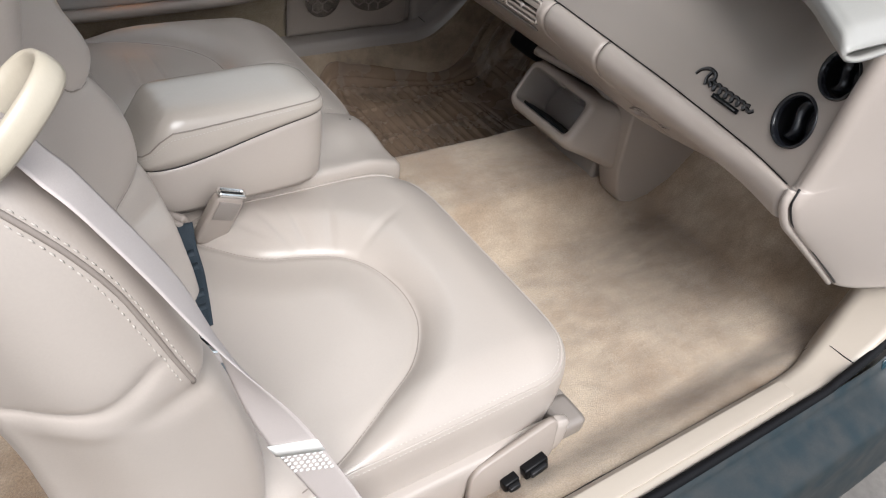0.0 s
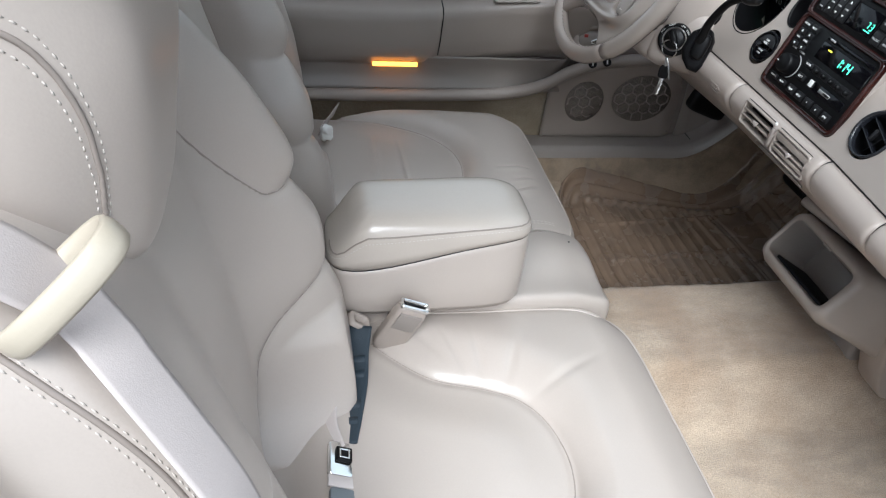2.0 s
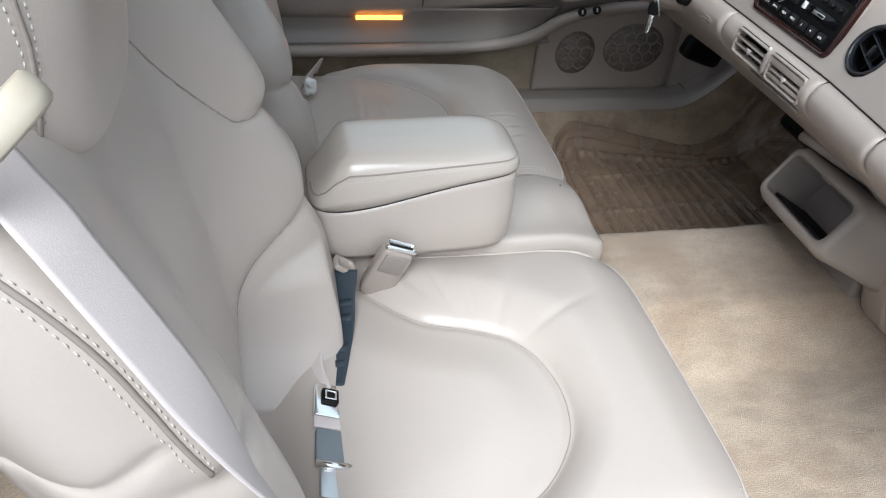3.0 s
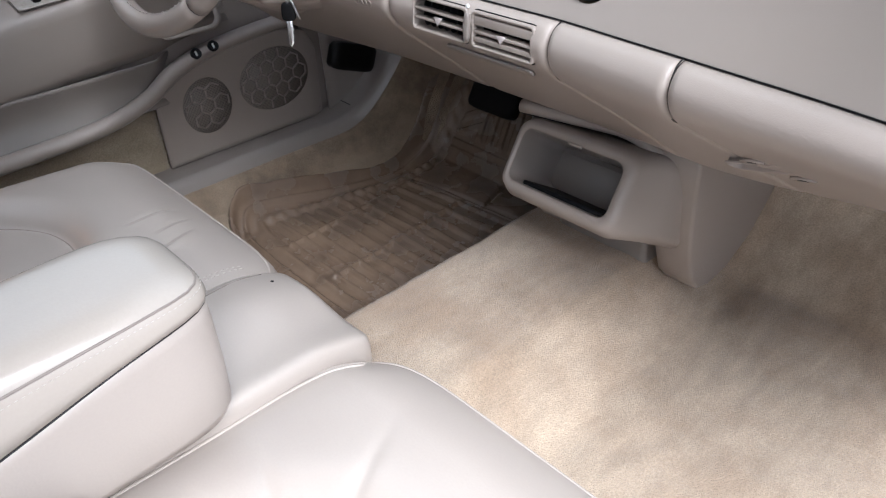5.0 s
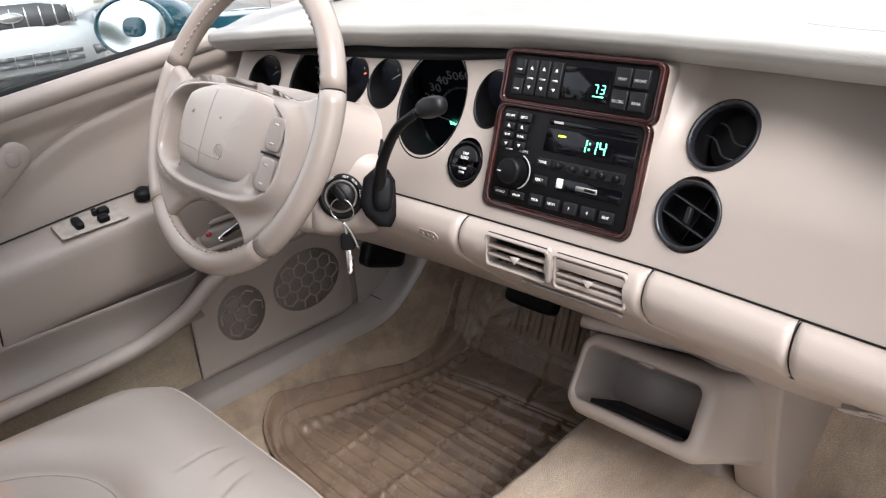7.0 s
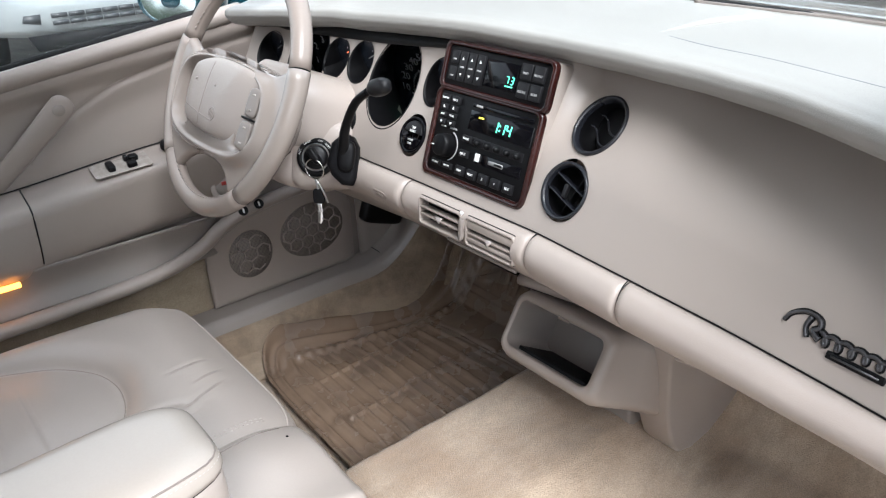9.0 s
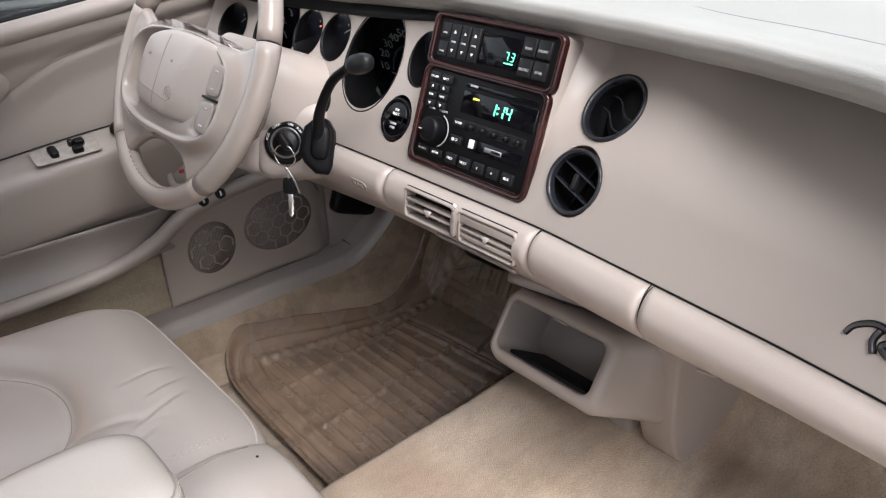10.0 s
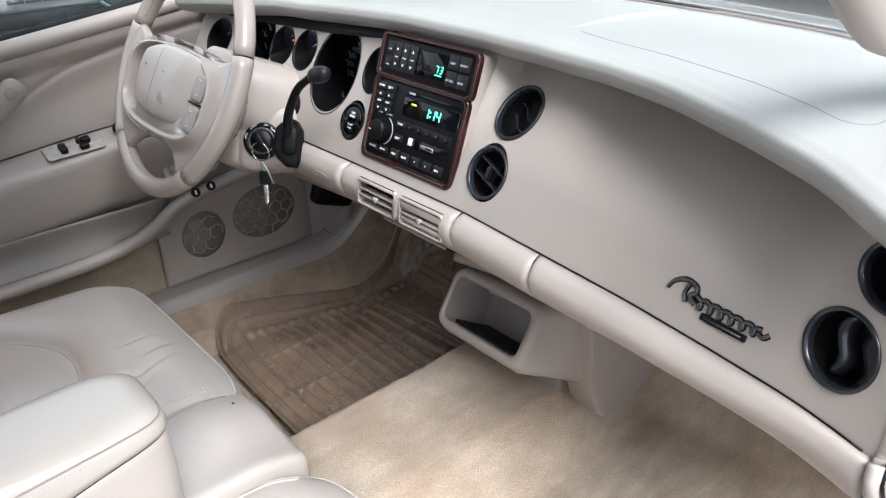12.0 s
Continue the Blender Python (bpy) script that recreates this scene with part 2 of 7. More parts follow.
def curve1(pairs):
    """A piecewise-linear function, rounded a little, from (x, y) pairs."""
    xs, ys = [p[0] for p in pairs], [p[1] for p in pairs]
    return lambda x: float(np.mean([np.interp(x + d, xs, ys) for d in (-0.02, -0.01, 0, 0.01, 0.02)]))


def spline(points, n=12, closed=False):
    """Catmull-Rom points through the given ones."""
    p = [Vector(q) for q in points]
    out, m = [], len(p)
    for i in range(m if closed else m - 1):
        a = p[(i - 1) % m] if closed or i else p[0] * 2 - p[1]
        b, c = p[i], p[(i + 1) % m]
        d = p[(i + 2) % m] if closed or i + 2 < m else p[-1] * 2 - p[-2]
        for k in range(n):
            t = k / n
            out.append(0.5 * ((2 * b) + (c - a) * t + (2 * a - 5 * b + 4 * c - d) * t * t + (3 * b - a - 3 * c + d) * t ** 3))
    if not closed:
        out.append(p[-1].copy())
    return out


def grid(fn, nu, nv, close_u=False):
    bm = bmesh.new()
    vs = [[bm.verts.new(fn(i / (nu if close_u else nu - 1), j / (nv - 1))) for j in range(nv)] for i in range(nu)]
    for i in range(nu if close_u else nu - 1):
        for j in range(nv - 1):
            a, b = vs[i], vs[(i + 1) % nu]
            bm.faces.new((a[j], b[j], b[j + 1], a[j + 1]))
    return bm


def thicken(bm, depth):
    bmesh.ops.recalc_face_normals(bm, faces=bm.faces)
    bmesh.ops.solidify(bm, geom=bm.faces[:], thickness=depth)
    return bm


def loft(rings, caps=True, closed=True, bm=None):
    bm = bm or bmesh.new()
    vs = [[bm.verts.new(p) for p in r] for r in rings]
    n = len(vs[0])
    for a, b in zip(vs, vs[1:]):
        for i in range(n if closed else n - 1):
            bm.faces.new((a[i], a[(i + 1) % n], b[(i + 1) % n], b[i]))
    if caps and closed:
        bm.faces.new(vs[0][::-1])
        bm.faces.new(vs[-1])
    return bm


def tube(path, r, n=10, closed=False, flat=1.0, up=(0, 0, 1), bm=None):
    """A tube along points; r: radius or a function of 0..1; flat: thickness across 'up'."""
    path = [Vector(p) for p in path]
    rings, m = [], len(path)
    for i, p in enumerate(path):
        a = path[(i - 1) % m] if closed or i else p
        b = path[(i + 1) % m] if closed or i < m - 1 else p
        d = (b - a).normalized()
        s = d.cross(Vector(up))
        s = s.normalized() if s.length > 1e-4 else d.orthogonal().normalized()
        u = s.cross(d)
        rad = r(i / (m - 1)) if callable(r) else r
        rings.append([p + s * (rad * math.cos(2 * math.pi * k / n)) + u * (rad * flat * math.sin(2 * math.pi * k / n)) for k in range(n)])
    if closed:
        rings.append(rings[0])
        bm2 = loft(rings, False, True, bm)
        bmesh.ops.remove_doubles(bm2, verts=bm2.verts, dist=1e-6)
        return bm2
    return loft(rings, True, True, bm)


def ribbon(path, width, thick, side=(0, 1, 0), bm=None, sides=None):
    """A flat band along points, lying across 'side' (or one side vector for each point)."""
    path = [Vector(p) for p in path]
    rings = []
    for i, p in enumerate(path):
        d = (path[min(i + 1, len(path) - 1)] - path[max(i - 1, 0)]).normalized()
        s = Vector(sides[i] if sides else side)
        s = (s - d * s.dot(d)).normalized()
        n = d.cross(s)
        w, t = (width(i / (len(path) - 1)) if callable(width) else width) / 2, thick / 2
        rings.append([p + s * w + n * t * 0.4, p + s * w * 0.8 + n * t, p - s * w * 0.8 + n * t, p - s * w + n * t * 0.4,
                      p - s * w - n * t * 0.4, p - s * w * 0.8 - n * t, p + s * w * 0.8 - n * t, p + s * w - n * t * 0.4])
    return loft(rings, True, True, bm)


def rbox(centre, size, power=6.0, n=14, m=None, deform=None, bm=None):
    """A rounded box: a cube's grid laid on a superellipsoid. size: full lengths."""
    bm = bm or bmesh.new()
    made, c, h = {}, Vector(centre), Vector(size) / 2
    ts = [math.tan((2 * i / n - 1) * math.pi / 4 * 0.92) / math.tan(math.pi / 4 * 0.92) for i in range(n + 1)]

    def vert(p):
        key = tuple(round(v, 5) for v in p)
        if key not in made:
            k = sum(abs(v) ** power for v in p) ** (1 / power)
            q = Vector((p[0] / k * h.x, p[1] / k * h.y, p[2] / k * h.z))
            if m:
                q = m.to_3x3() @ q
            q = q + c
            made[key] = bm.verts.new(deform(q) if deform else q)
        return made[key]

    for axis in range(3):
        for s in (-1.0, 1.0):
            for i in range(n):
                for j in range(n):
                    quad = []
                    for a, b in ((i, j), (i + 1, j), (i + 1, j + 1), (i, j + 1)):
                        p = [0, 0, 0]
                        p[axis], p[(axis + 1) % 3], p[(axis + 2) % 3] = s, ts[a], ts[b]
                        quad.append(vert(p))
                    bm.faces.new(quad if s > 0 else quad[::-1])
    return bm


def bevel_box(centre, size, bevel=0.003, m=None, bm=None, seg=2):
    own = bmesh.new()
    bmesh.ops.create_cube(own, size=1.0)
    bmesh.ops.scale(own, vec=size, verts=own.verts)
    if bevel:
        bmesh.ops.bevel(own, geom=own.edges[:], offset=bevel, segments=seg, affect="EDGES", profile=0.5)
    if m:
        bmesh.ops.transform(own, matrix=m.to_3x3().to_4x4(), verts=own.verts)
    bmesh.ops.translate(own, vec=centre, verts=own.verts)
    if bm is None:
        return own
    return merge(bm, own)


def merge(bm, own):
    table = {v: bm.verts.new(v.co) for v in own.verts}
    for f in own.faces:
        bm.faces.new([table[v] for v in f.verts])
    own.free()
    return bm


def placed(bm, m):
    bmesh.ops.transform(bm, matrix=m, verts=bm.verts)
    return bm


def lathe(profile, n=32, m=None):
    """Turn (radius, height) pairs round the local z axis."""
    rings = [[Vector((r * math.cos(2 * math.pi * k / n), r * math.sin(2 * math.pi * k / n), h)) for k in range(n)] for r, h in profile]
    bm = loft(rings, False)
    if profile[0][0] < 1e-3 or profile[-1][0] < 1e-3:
        bmesh.ops.remove_doubles(bm, verts=bm.verts, dist=2e-4)
    return placed(bm, m) if m else bm


def outline(points, depth, m=None, bevel=0.0):
    """A flat outline in local x, y pushed up by depth along z."""
    bm = bmesh.new()
    face = bm.faces.new([bm.verts.new((p[0], p[1], 0)) for p in points])
    out = bmesh.ops.extrude_face_region(bm, geom=[face])
    top = [v for v in out["geom"] if isinstance(v, bmesh.types.BMVert)]
    bmesh.ops.translate(bm, vec=(0, 0, depth), verts=top)
    if bevel:
        es = [e for e in bm.edges if all(v in top for v in e.verts)]
        bmesh.ops.bevel(bm, geom=es, offset=bevel, segments=2, affect="EDGES", profile=0.5)
    return placed(bm, m) if m else bm


def round_rect(w, h, r, n=5, cx=0.0, cy=0.0, skew=0.0):
    pts = []
    for sx, sy, a0 in ((1, 1, 0), (-1, 1, 90), (-1, -1, 180), (1, -1, 270)):
        for k in range(n + 1):
            a = radians(a0 + 90 * k / n)
            x, y = sx * (w / 2 - r) + r * math.cos(a), sy * (h / 2 - r) + r * math.sin(a)
            pts.append((cx + x + skew * y, cy + y))
    return pts


def frame_ring(outer, inner, depth, m, crown=0.002):
    """A raised frame between two outlines with as many points."""
    k = len(outer)
    rings = [[(*p, 0) for p in outer], [(*p, depth) for p in outer],
             [(*(np.array(p) * 0.5 + np.array(q) * 0.5), depth + crown) for p, q in zip(outer, inner)],
             [(*q, depth) for q in inner], [(*q, -0.01) for q in inner]]
    return placed(loft([[Vector(p) for p in r] for r in rings], False), m)


def lettering(text, size, m, mat, parent, name="lettering", depth=0.0004, spacing=1.0):
    cu = bpy.data.curves.new(name, "FONT")
    cu.body, cu.size, cu.extrude, cu.resolution_u = text, size, depth, 2
    cu.align_x, cu.align_y, cu.space_character = "CENTER", "CENTER", spacing
    tmp = bpy.data.objects.new(name, cu)
    scene.collection.objects.link(tmp)
    bpy.context.view_layer.update()
    me = bpy.data.meshes.new_from_object(tmp.evaluated_get(bpy.context.evaluated_depsgraph_get()))
    bpy.data.objects.remove(tmp)
    me.transform(m)
    me.materials.clear()
    me.materials.append(mat)
    ob = new(name, me)
    ob.parent = parent
    return ob


def stitches(path, mat, parent, length=0.0035, gap=0.0028, r=0.0007, name="stitching"):
    """A row of thread stitches along points."""
    path = [Vector(p) for p in path]
    cum = [0.0]
    for a, b in zip(path, path[1:]):
        cum.append(cum[-1] + (b - a).length)

    def at(s):
        i = max(0, min(len(path) - 2, int(np.searchsorted(cum, s)) - 1))
        return path[i].lerp(path[i + 1], (s - cum[i]) / max(1e-9, cum[i + 1] - cum[i]))

    bm, s = bmesh.new(), 0.0
    while s + length < cum[-1]:
        tube([at(s), at(s + length / 2), at(s + length)], lambda t: r * (0.6 + 0.8 * math.sin(math.pi * t)), 4, bm=bm)
        s += length + gap
    ob = part(name, bm, mat, parent)
    ob["kind"] = "stuff"
    return ob


def snap(points, bm, lift=0.0):
    """Lay points on the nearest surface of a mesh."""
    tree = BVHTree.FromBMesh(bm)
    out = []
    for p in points:
        co, no, _, _ = tree.find_nearest(Vector(p))
        out.append(co + no * lift)
    return out


def relax(points, times=3):
    """Ease a line of points without moving its ends."""
    p = [Vector(q) for q in points]
    for _ in range(times):
        p = [p[0]] + [(a + b * 2 + c) / 4 for a, b, c in zip(p, p[1:], p[2:])] + [p[-1]]
    return p


def axes(o, z, up=(0, 0, 1)):
    """A frame at o: local z along z, local y as near to up as it goes."""
    z = Vector(z).normalized()
    x = Vector(up).cross(z).normalized()
    y = z.cross(x)
    m = Matrix((x, y, z)).transposed().to_4x4()
    m.translation = o
    return m


# ---- floor, sills, shell ----
def floor_z(x, y):
    base = lerp(0.095, 0.055, smooth((y + 0.1) / 0.2))
    hump = 0.186 - base
    rise = smooth((y + 0.19) / 0.11) * (1 - smooth((y - 0.112) / 0.022))
    toe = max(0.0, x - 0.70) * 0.85 + max(0.0, x - 0.62) * 0.12
    side = 0.05 * smooth((abs(y - 0.0) - 0.56) / 0.09)
    lumps = 0.004 * noise.noise(Vector((x * 9, y * 9, 3.0))) + 0.0015 * noise.noise(Vector((x * 40, y * 40, 1.0)))
    return base + hump * rise + toe + side * (1 - rise) + lumps


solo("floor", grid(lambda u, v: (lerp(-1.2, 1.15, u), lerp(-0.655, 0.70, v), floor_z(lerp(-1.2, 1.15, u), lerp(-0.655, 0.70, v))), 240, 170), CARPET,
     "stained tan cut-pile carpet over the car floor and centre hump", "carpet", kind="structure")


def sill(name, y0, side, mat, label, wide=0.052):
    """A plastic door sill: inner wall, flat top and a front end that sweeps up into the kick panel."""
    def section(x):
        up = 0.30 * smooth((x - 0.50) / 0.34) ** 1.5
        inw = 0.05 * smooth((x - 0.45) / 0.35)
        z = 0.168 + up
        yi = y0 - side * (wide + inw)
        return [(x, yi - side * 0.020, 0.05), (x, yi - side * 0.008, z - 0.045), (x, yi, z - 0.012), (x, yi + side * 0.010, z - 0.001), (x, yi + side * 0.02, z),
                (x, y0 - side * 0.010, z), (x, y0, z + 0.002), (x, y0 + side * 0.004, z - 0.004), (x, y0 + side * 0.004, 0.05)]
    mark = relax([Vector(p) for p in section(0.585)[1:7]], 1)
    solo(name + "_joint", tube([p + Vector((0, 0, 0.0008)) for p in mark], 0.0011, 5), BUTTON, "fine dark joint across the sill trim", "trim joint", kind="structure")
    xs = [lerp(-1.1, 1.0, i / 60) for i in range(61)]
    bm = loft([[Vector(p) for p in section(x)] for x in xs], True)
    return solo(name, bm, mat, label, "door sill", kind="structure")


sill("trim_sill_passenger", -0.712, -1, SILL_TRIM, "taupe plastic door sill trim beside the passenger carpet")
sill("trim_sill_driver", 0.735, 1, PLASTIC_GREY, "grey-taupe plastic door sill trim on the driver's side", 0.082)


def carpet_edge(u, v):
    """Carpet that climbs from the driver's floor to the inner edge of the sill."""
    x = lerp(-0.35, 0.93, u)
    z = 0.168 + 0.30 * smooth((x - 0.50) / 0.34) ** 1.5
    yi = 0.705 - 0.052 - 0.05 * smooth((x - 0.45) / 0.35)
    low = floor_z(x, yi - 0.085) + 0.001
    pts = [(yi - 0.004, z - 0.026), (yi - 0.010, z - 0.033), (yi - 0.014, z - 0.045), (yi - 0.030, lerp(low, z - 0.045, 0.45)), (yi - 0.055, lerp(low, z - 0.045, 0.14)), (yi - 0.085, low)]
    k = v * (len(pts) - 1)
    i = min(len(pts) - 2, int(k))
    y, z = lerp(pts[i][0], pts[i + 1][0], k - i), lerp(pts[i][1], pts[i + 1][1], k - i)
    return (x, y + 0.002 * noise.noise(Vector((x * 14, z * 14, 7.0))), z + 0.001)


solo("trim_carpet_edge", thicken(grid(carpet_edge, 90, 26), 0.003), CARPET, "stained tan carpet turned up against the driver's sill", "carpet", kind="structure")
plate = outline(round_rect(1.15, 0.032, 0.006, 3), 0.005, pose(-0.125, -0.686, 0.1665), 0.0015)
solo("sill_plate", plate, SILL_TRIM, "long raised plastic tread plate set in the door sill", "sill plate")

# outer sill: rubber seal, painted step, rocker
seal = tube(spline([(-1.1, -0.722, 0.172), (0.3, -0.724, 0.172), (0.55, -0.722, 0.185), (0.70, -0.715, 0.25), (0.80, -0.708, 0.40), (0.84, -0.70, 0.60), (0.72, -0.685, 0.82)], 10), 0.008, 8)
solo("door_seal", seal, RUBBER, "black rubber door seal along the sill edge", "door seal", kind="structure")
step = bmesh.new()
step_prof = [(-0.728, 0.165), (-0.735, 0.150), (-0.748, 0.140), (-0.80, 0.132), (-0.812, 0.120), (-0.815, 0.05), (-0.818, 0.02), (-0.822, 0.0), (-0.826, -0.04), (-0.822, -0.08), (-0.80, -0.14), (-0.70, -0.14)]
step_rings = []
for i in range(41):
    x = lerp(-1.3, 0.92, i / 40)
    up = 0.42 * smooth((x - 0.60) / 0.32) ** 1.7
    step_rings.append([Vector((x, y, z + up * (1 if z > 0.1 else 0.2))) for y, z in step_prof])
loft(step_rings, False, False, step)
solo("outer_sill", thicken(step, 0.002), SILL_PAINT, "dusty dark painted rocker step outside the door seal", "rocker panel", kind="structure")
jamb_prof = spline([(0, -0.732, 0.167), (0, -0.738, 0.153), (0, -0.750, 0.1435), (0, -0.80, 0.1355), (0, -0.814, 0.122), (0, -0.8185, 0.05)], 4)
jamb = loft([[Vector((x, p.y, p.z + 0.42 * smooth((x - 0.60) / 0.32) ** 1.7)) for p in jamb_prof] for x in np.linspace(0.66, 0.92, 24)], False, False)
solo("door_jamb", thicken(jamb, 0.002), TEAL, "glossy teal painted door jamb ahead of the sill", "door jamb", kind="structure")

# kick panels under the dash
def kick(name, y0, side, mat, x0=0.56):
    def f(u, v):
        x, z = lerp(x0, 1.10, u), lerp(0.13, 0.55, v)
        return (x - 0.02 * v, y0 - side * (0.055 * smooth((x - 0.5) / 0.35) + 0.01 * math.sin(v * 3)), z)
    return solo(name, thicken(grid(f, 20, 16), 0.004), mat, "moulded taupe plastic kick panel", "kick panel", kind="structure")


kick("trim_kick_passenger", -0.715, -1, SILL_TRIM, 0.70)
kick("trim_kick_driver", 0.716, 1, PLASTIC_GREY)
solo("wall_firewall", bevel_box((1.14, 0, 0.41), (0.04, 1.5, 0.67), 0.005), CARPET_DARK, "dark carpeted firewall deep under the dash", "firewall", kind="structure")

# roof, rear wall and pillars close the cabin; unseen rear walls low for light
roof = grid(lambda u, v: (lerp(-1.7, 0.0, u), lerp(-0.58, 0.58, v), 1.205 + 0.03 * math.sin(math.pi * v) * math.sin(math.pi * min(1, u + 0.1)) - 0.02), 20, 16)
solo("ceiling", thicken(roof, 0.03), HEADLINER, "taupe cloth headliner", "headliner", kind="structure")
solo("wall_rear", bevel_box((-1.72, 0, 0.38), (0.04, 1.5, 0.70), 0.005), HEADLINER, "plain rear bulkhead behind the cabin", "wall", kind="structure")
solo("wall_rear_driver_quarter", bevel_box((-1.24, 0.74, 0.38), (0.92, 0.05, 0.66), 0.005), VINYL, "plain taupe rear quarter trim on the driver's side", "wall", kind="structure")
solo("wall_rear_passenger_quarter", bevel_box((-1.27, -0.74, 0.38), (0.88, 0.05, 0.66), 0.005), VINYL, "plain taupe rear quarter trim on the passenger side", "wall", kind="structure")

# rear pillars, rear shelf and rear glass frame, unseen, added to block rear light
for side, nm in ((1, "driver"), (-1, "passenger")):
    quarter = grid(lambda u, v: (lerp(-1.74, lerp(-0.98, -1.12, v), u), side * lerp(0.735, 0.585, v), lerp(0.69, 1.21, v)), 10, 8)
    solo("wall_rear_pillar_" + nm, thicken(quarter, 0.02), HEADLINER, "plain taupe rear roof pillar, unseen, added to block light", "wall", kind="structure")
solo("wall_rear_shelf", bevel_box((-1.55, 0, 0.74), (0.36, 1.42, 0.03), 0.006), HEADLINER, "plain taupe shelf below the rear window, unseen, added to block light", "wall", kind="structure")


def pillar(name, side):
    path = spline([(0.60, side * 0.61, 0.79), (0.45, side * 0.565, 0.842), (0.336, side * 0.545, 0.882), (0.249, side * 0.54, 0.914), (0.05, side * 0.545, 1.05), (-0.10, side * 0.55, 1.19)], 8)
    return solo(name, tube(path, lambda t: 0.031, 12, flat=0.6, up=(0, side, 0.3)), VINYL, "taupe windscreen pillar trim", "pillar", kind="structure")


pillar("trim_pillar_passenger", -1)
pillar("trim_pillar_driver", 1)


def screen(u, v):
    y = lerp(-0.64, 0.64, v)
    x0 = 0.72 - 0.28 * y * y
    return (lerp(x0, -0.02 - 0.1 * y * y, u), y * lerp(1.0, 0.88, u), lerp(0.795, 1.215, u ** 1.3))


ws = thicken(grid(screen, 10, 16), 0.004)
pane = solo("window_windscreen", ws, GLASS, "clear curved windscreen glass above the dash", "windscreen", kind="structure")
pane.visible_shadow = False
band = grid(lambda u, v: (0.664 + 0.062 * u - 0.28 * lerp(-0.64, 0.64, v) ** 2, lerp(-0.64, 0.64, v), 0.7965 - 0.004 * u), 3, 24)
solo("trim_windscreen_band", thicken(band, 0.003), BLACK, "black strip along the foot of the windscreen", "windscreen band", kind="structure")
cowl = grid(lambda u, v: (lerp(0.722, 0.96, u) - 0.28 * lerp(-0.66, 0.66, v) ** 2, lerp(-0.66, 0.66, v), 0.785 - 0.02 * u), 6, 16)
solo("cowl_panel", thicken(cowl, 0.01), RUBBER, "dark cowl panel ahead of the windscreen", "cowl", kind="structure")
hood = grid(lambda u, v: (lerp(0.93, 2.5, u) - 0.36 * lerp(-0.72, 0.72, v) ** 2, lerp(-0.72, 0.72, v), 0.775 + 0.02 * math.cos(lerp(-1.4, 1.4, v)) - 0.12 * u * u), 16, 20)
solo("bonnet", thicken(hood, 0.006), TEAL, "glossy teal bonnet beyond the windscreen", "bonnet")


# ---- seats ----
U_EDGE = [(-0.345, 0.245), (-0.315, 0.192), (-0.25, 0.128), (-0.18, 0.104), (-0.125, 0.075), (-0.092, 0.012), (-0.094, -0.075), (-0.14, -0.145), (-0.20, -0.185), (-0.29, -0.232), (-0.37, -0.262)]
U_LINE = np.array([(p.x + 0.010, p.y) for p in spline([(a, b, 0) for a, b in U_EDGE], 10)])


def u_gap(x, y):
    """Distance to the sewn edge of the seat insert: positive outside."""
    a, b = U_LINE[:-1], U_LINE[1:]
    d = b - a
    t = np.clip(((np.array((x, y)) - a) * d).sum(1) / (d * d).sum(1), 0, 1)
    q = a + d * t[:, None] - (x, y)
    i = int(np.argmin((q * q).sum(1)))
    dist = math.sqrt(float((q[i] * q[i]).sum()))
    n = d[i][0] * (y - a[i][1]) - d[i][1] * (x - a[i][0])
    return dist if n > 0 else -dist


def cushion_top(x, y, used=False):
    """Height of the seat cushion's leather at a place, y from its middle to inboard."""
    d = u_gap(x, y)
    z = 0.0
    if d < 0:
        z -= 0.020 - 0.012 * smooth((-d - 0.005) / 0.10)
    else:
        z += -0.020 + 0.028 * math.sin(math.pi / 2 * min(1, d / (0.050 + 0.035 * smooth(y / 0.10)))) - 0.004 * smooth((d - 0.06) / 0.1)
    z -= 0.004 * math.exp(-(d / 0.007) ** 2)
    for wx, wy, ang, ln in ((-0.20, 0.165, 1.9, 0.035), (-0.165, 0.15, 1.6, 0.03), (-0.12, 0.135, 1.2, 0.04), (-0.05, 0.10, 0.5, 0.05), (-0.235, 0.18, 2.2, 0.03)):
        dx, dy = x - wx, y - wy
        s, t = dx * math.cos(ang) + dy * math.sin(ang), -dx * math.sin(ang) + dy * math.cos(ang)
        z -= 0.0030 * math.exp(-(t / 0.007) ** 2 - (s / ln) ** 2)
    if used:
        for wx, wy, ang, ln, deep in ((0.0, 0.108, -0.42, 0.045, 0.0030), (0.017, 0.022, -0.17, 0.036, 0.0024), (0.030, 0.062, -0.35, 0.030, 0.0022), (-0.055, 0.155, -0.30, 0.040, 0.0018), (-0.20, 0.0, 1.55, 0.10, 0.003), (-0.25, -0.03, 1.6, 0.08, 0.003)):
            dx, dy = x - wx, y - wy
            s, t = dx * math.cos(ang) + dy * math.sin(ang), -dx * math.sin(ang) + dy * math.cos(ang)
            z += deep * (0.7 * math.exp(-((t - 0.008) / 0.008) ** 2) - math.exp(-(t / 0.0042) ** 2)) * math.exp(-(s / ln) ** 4)
    return z


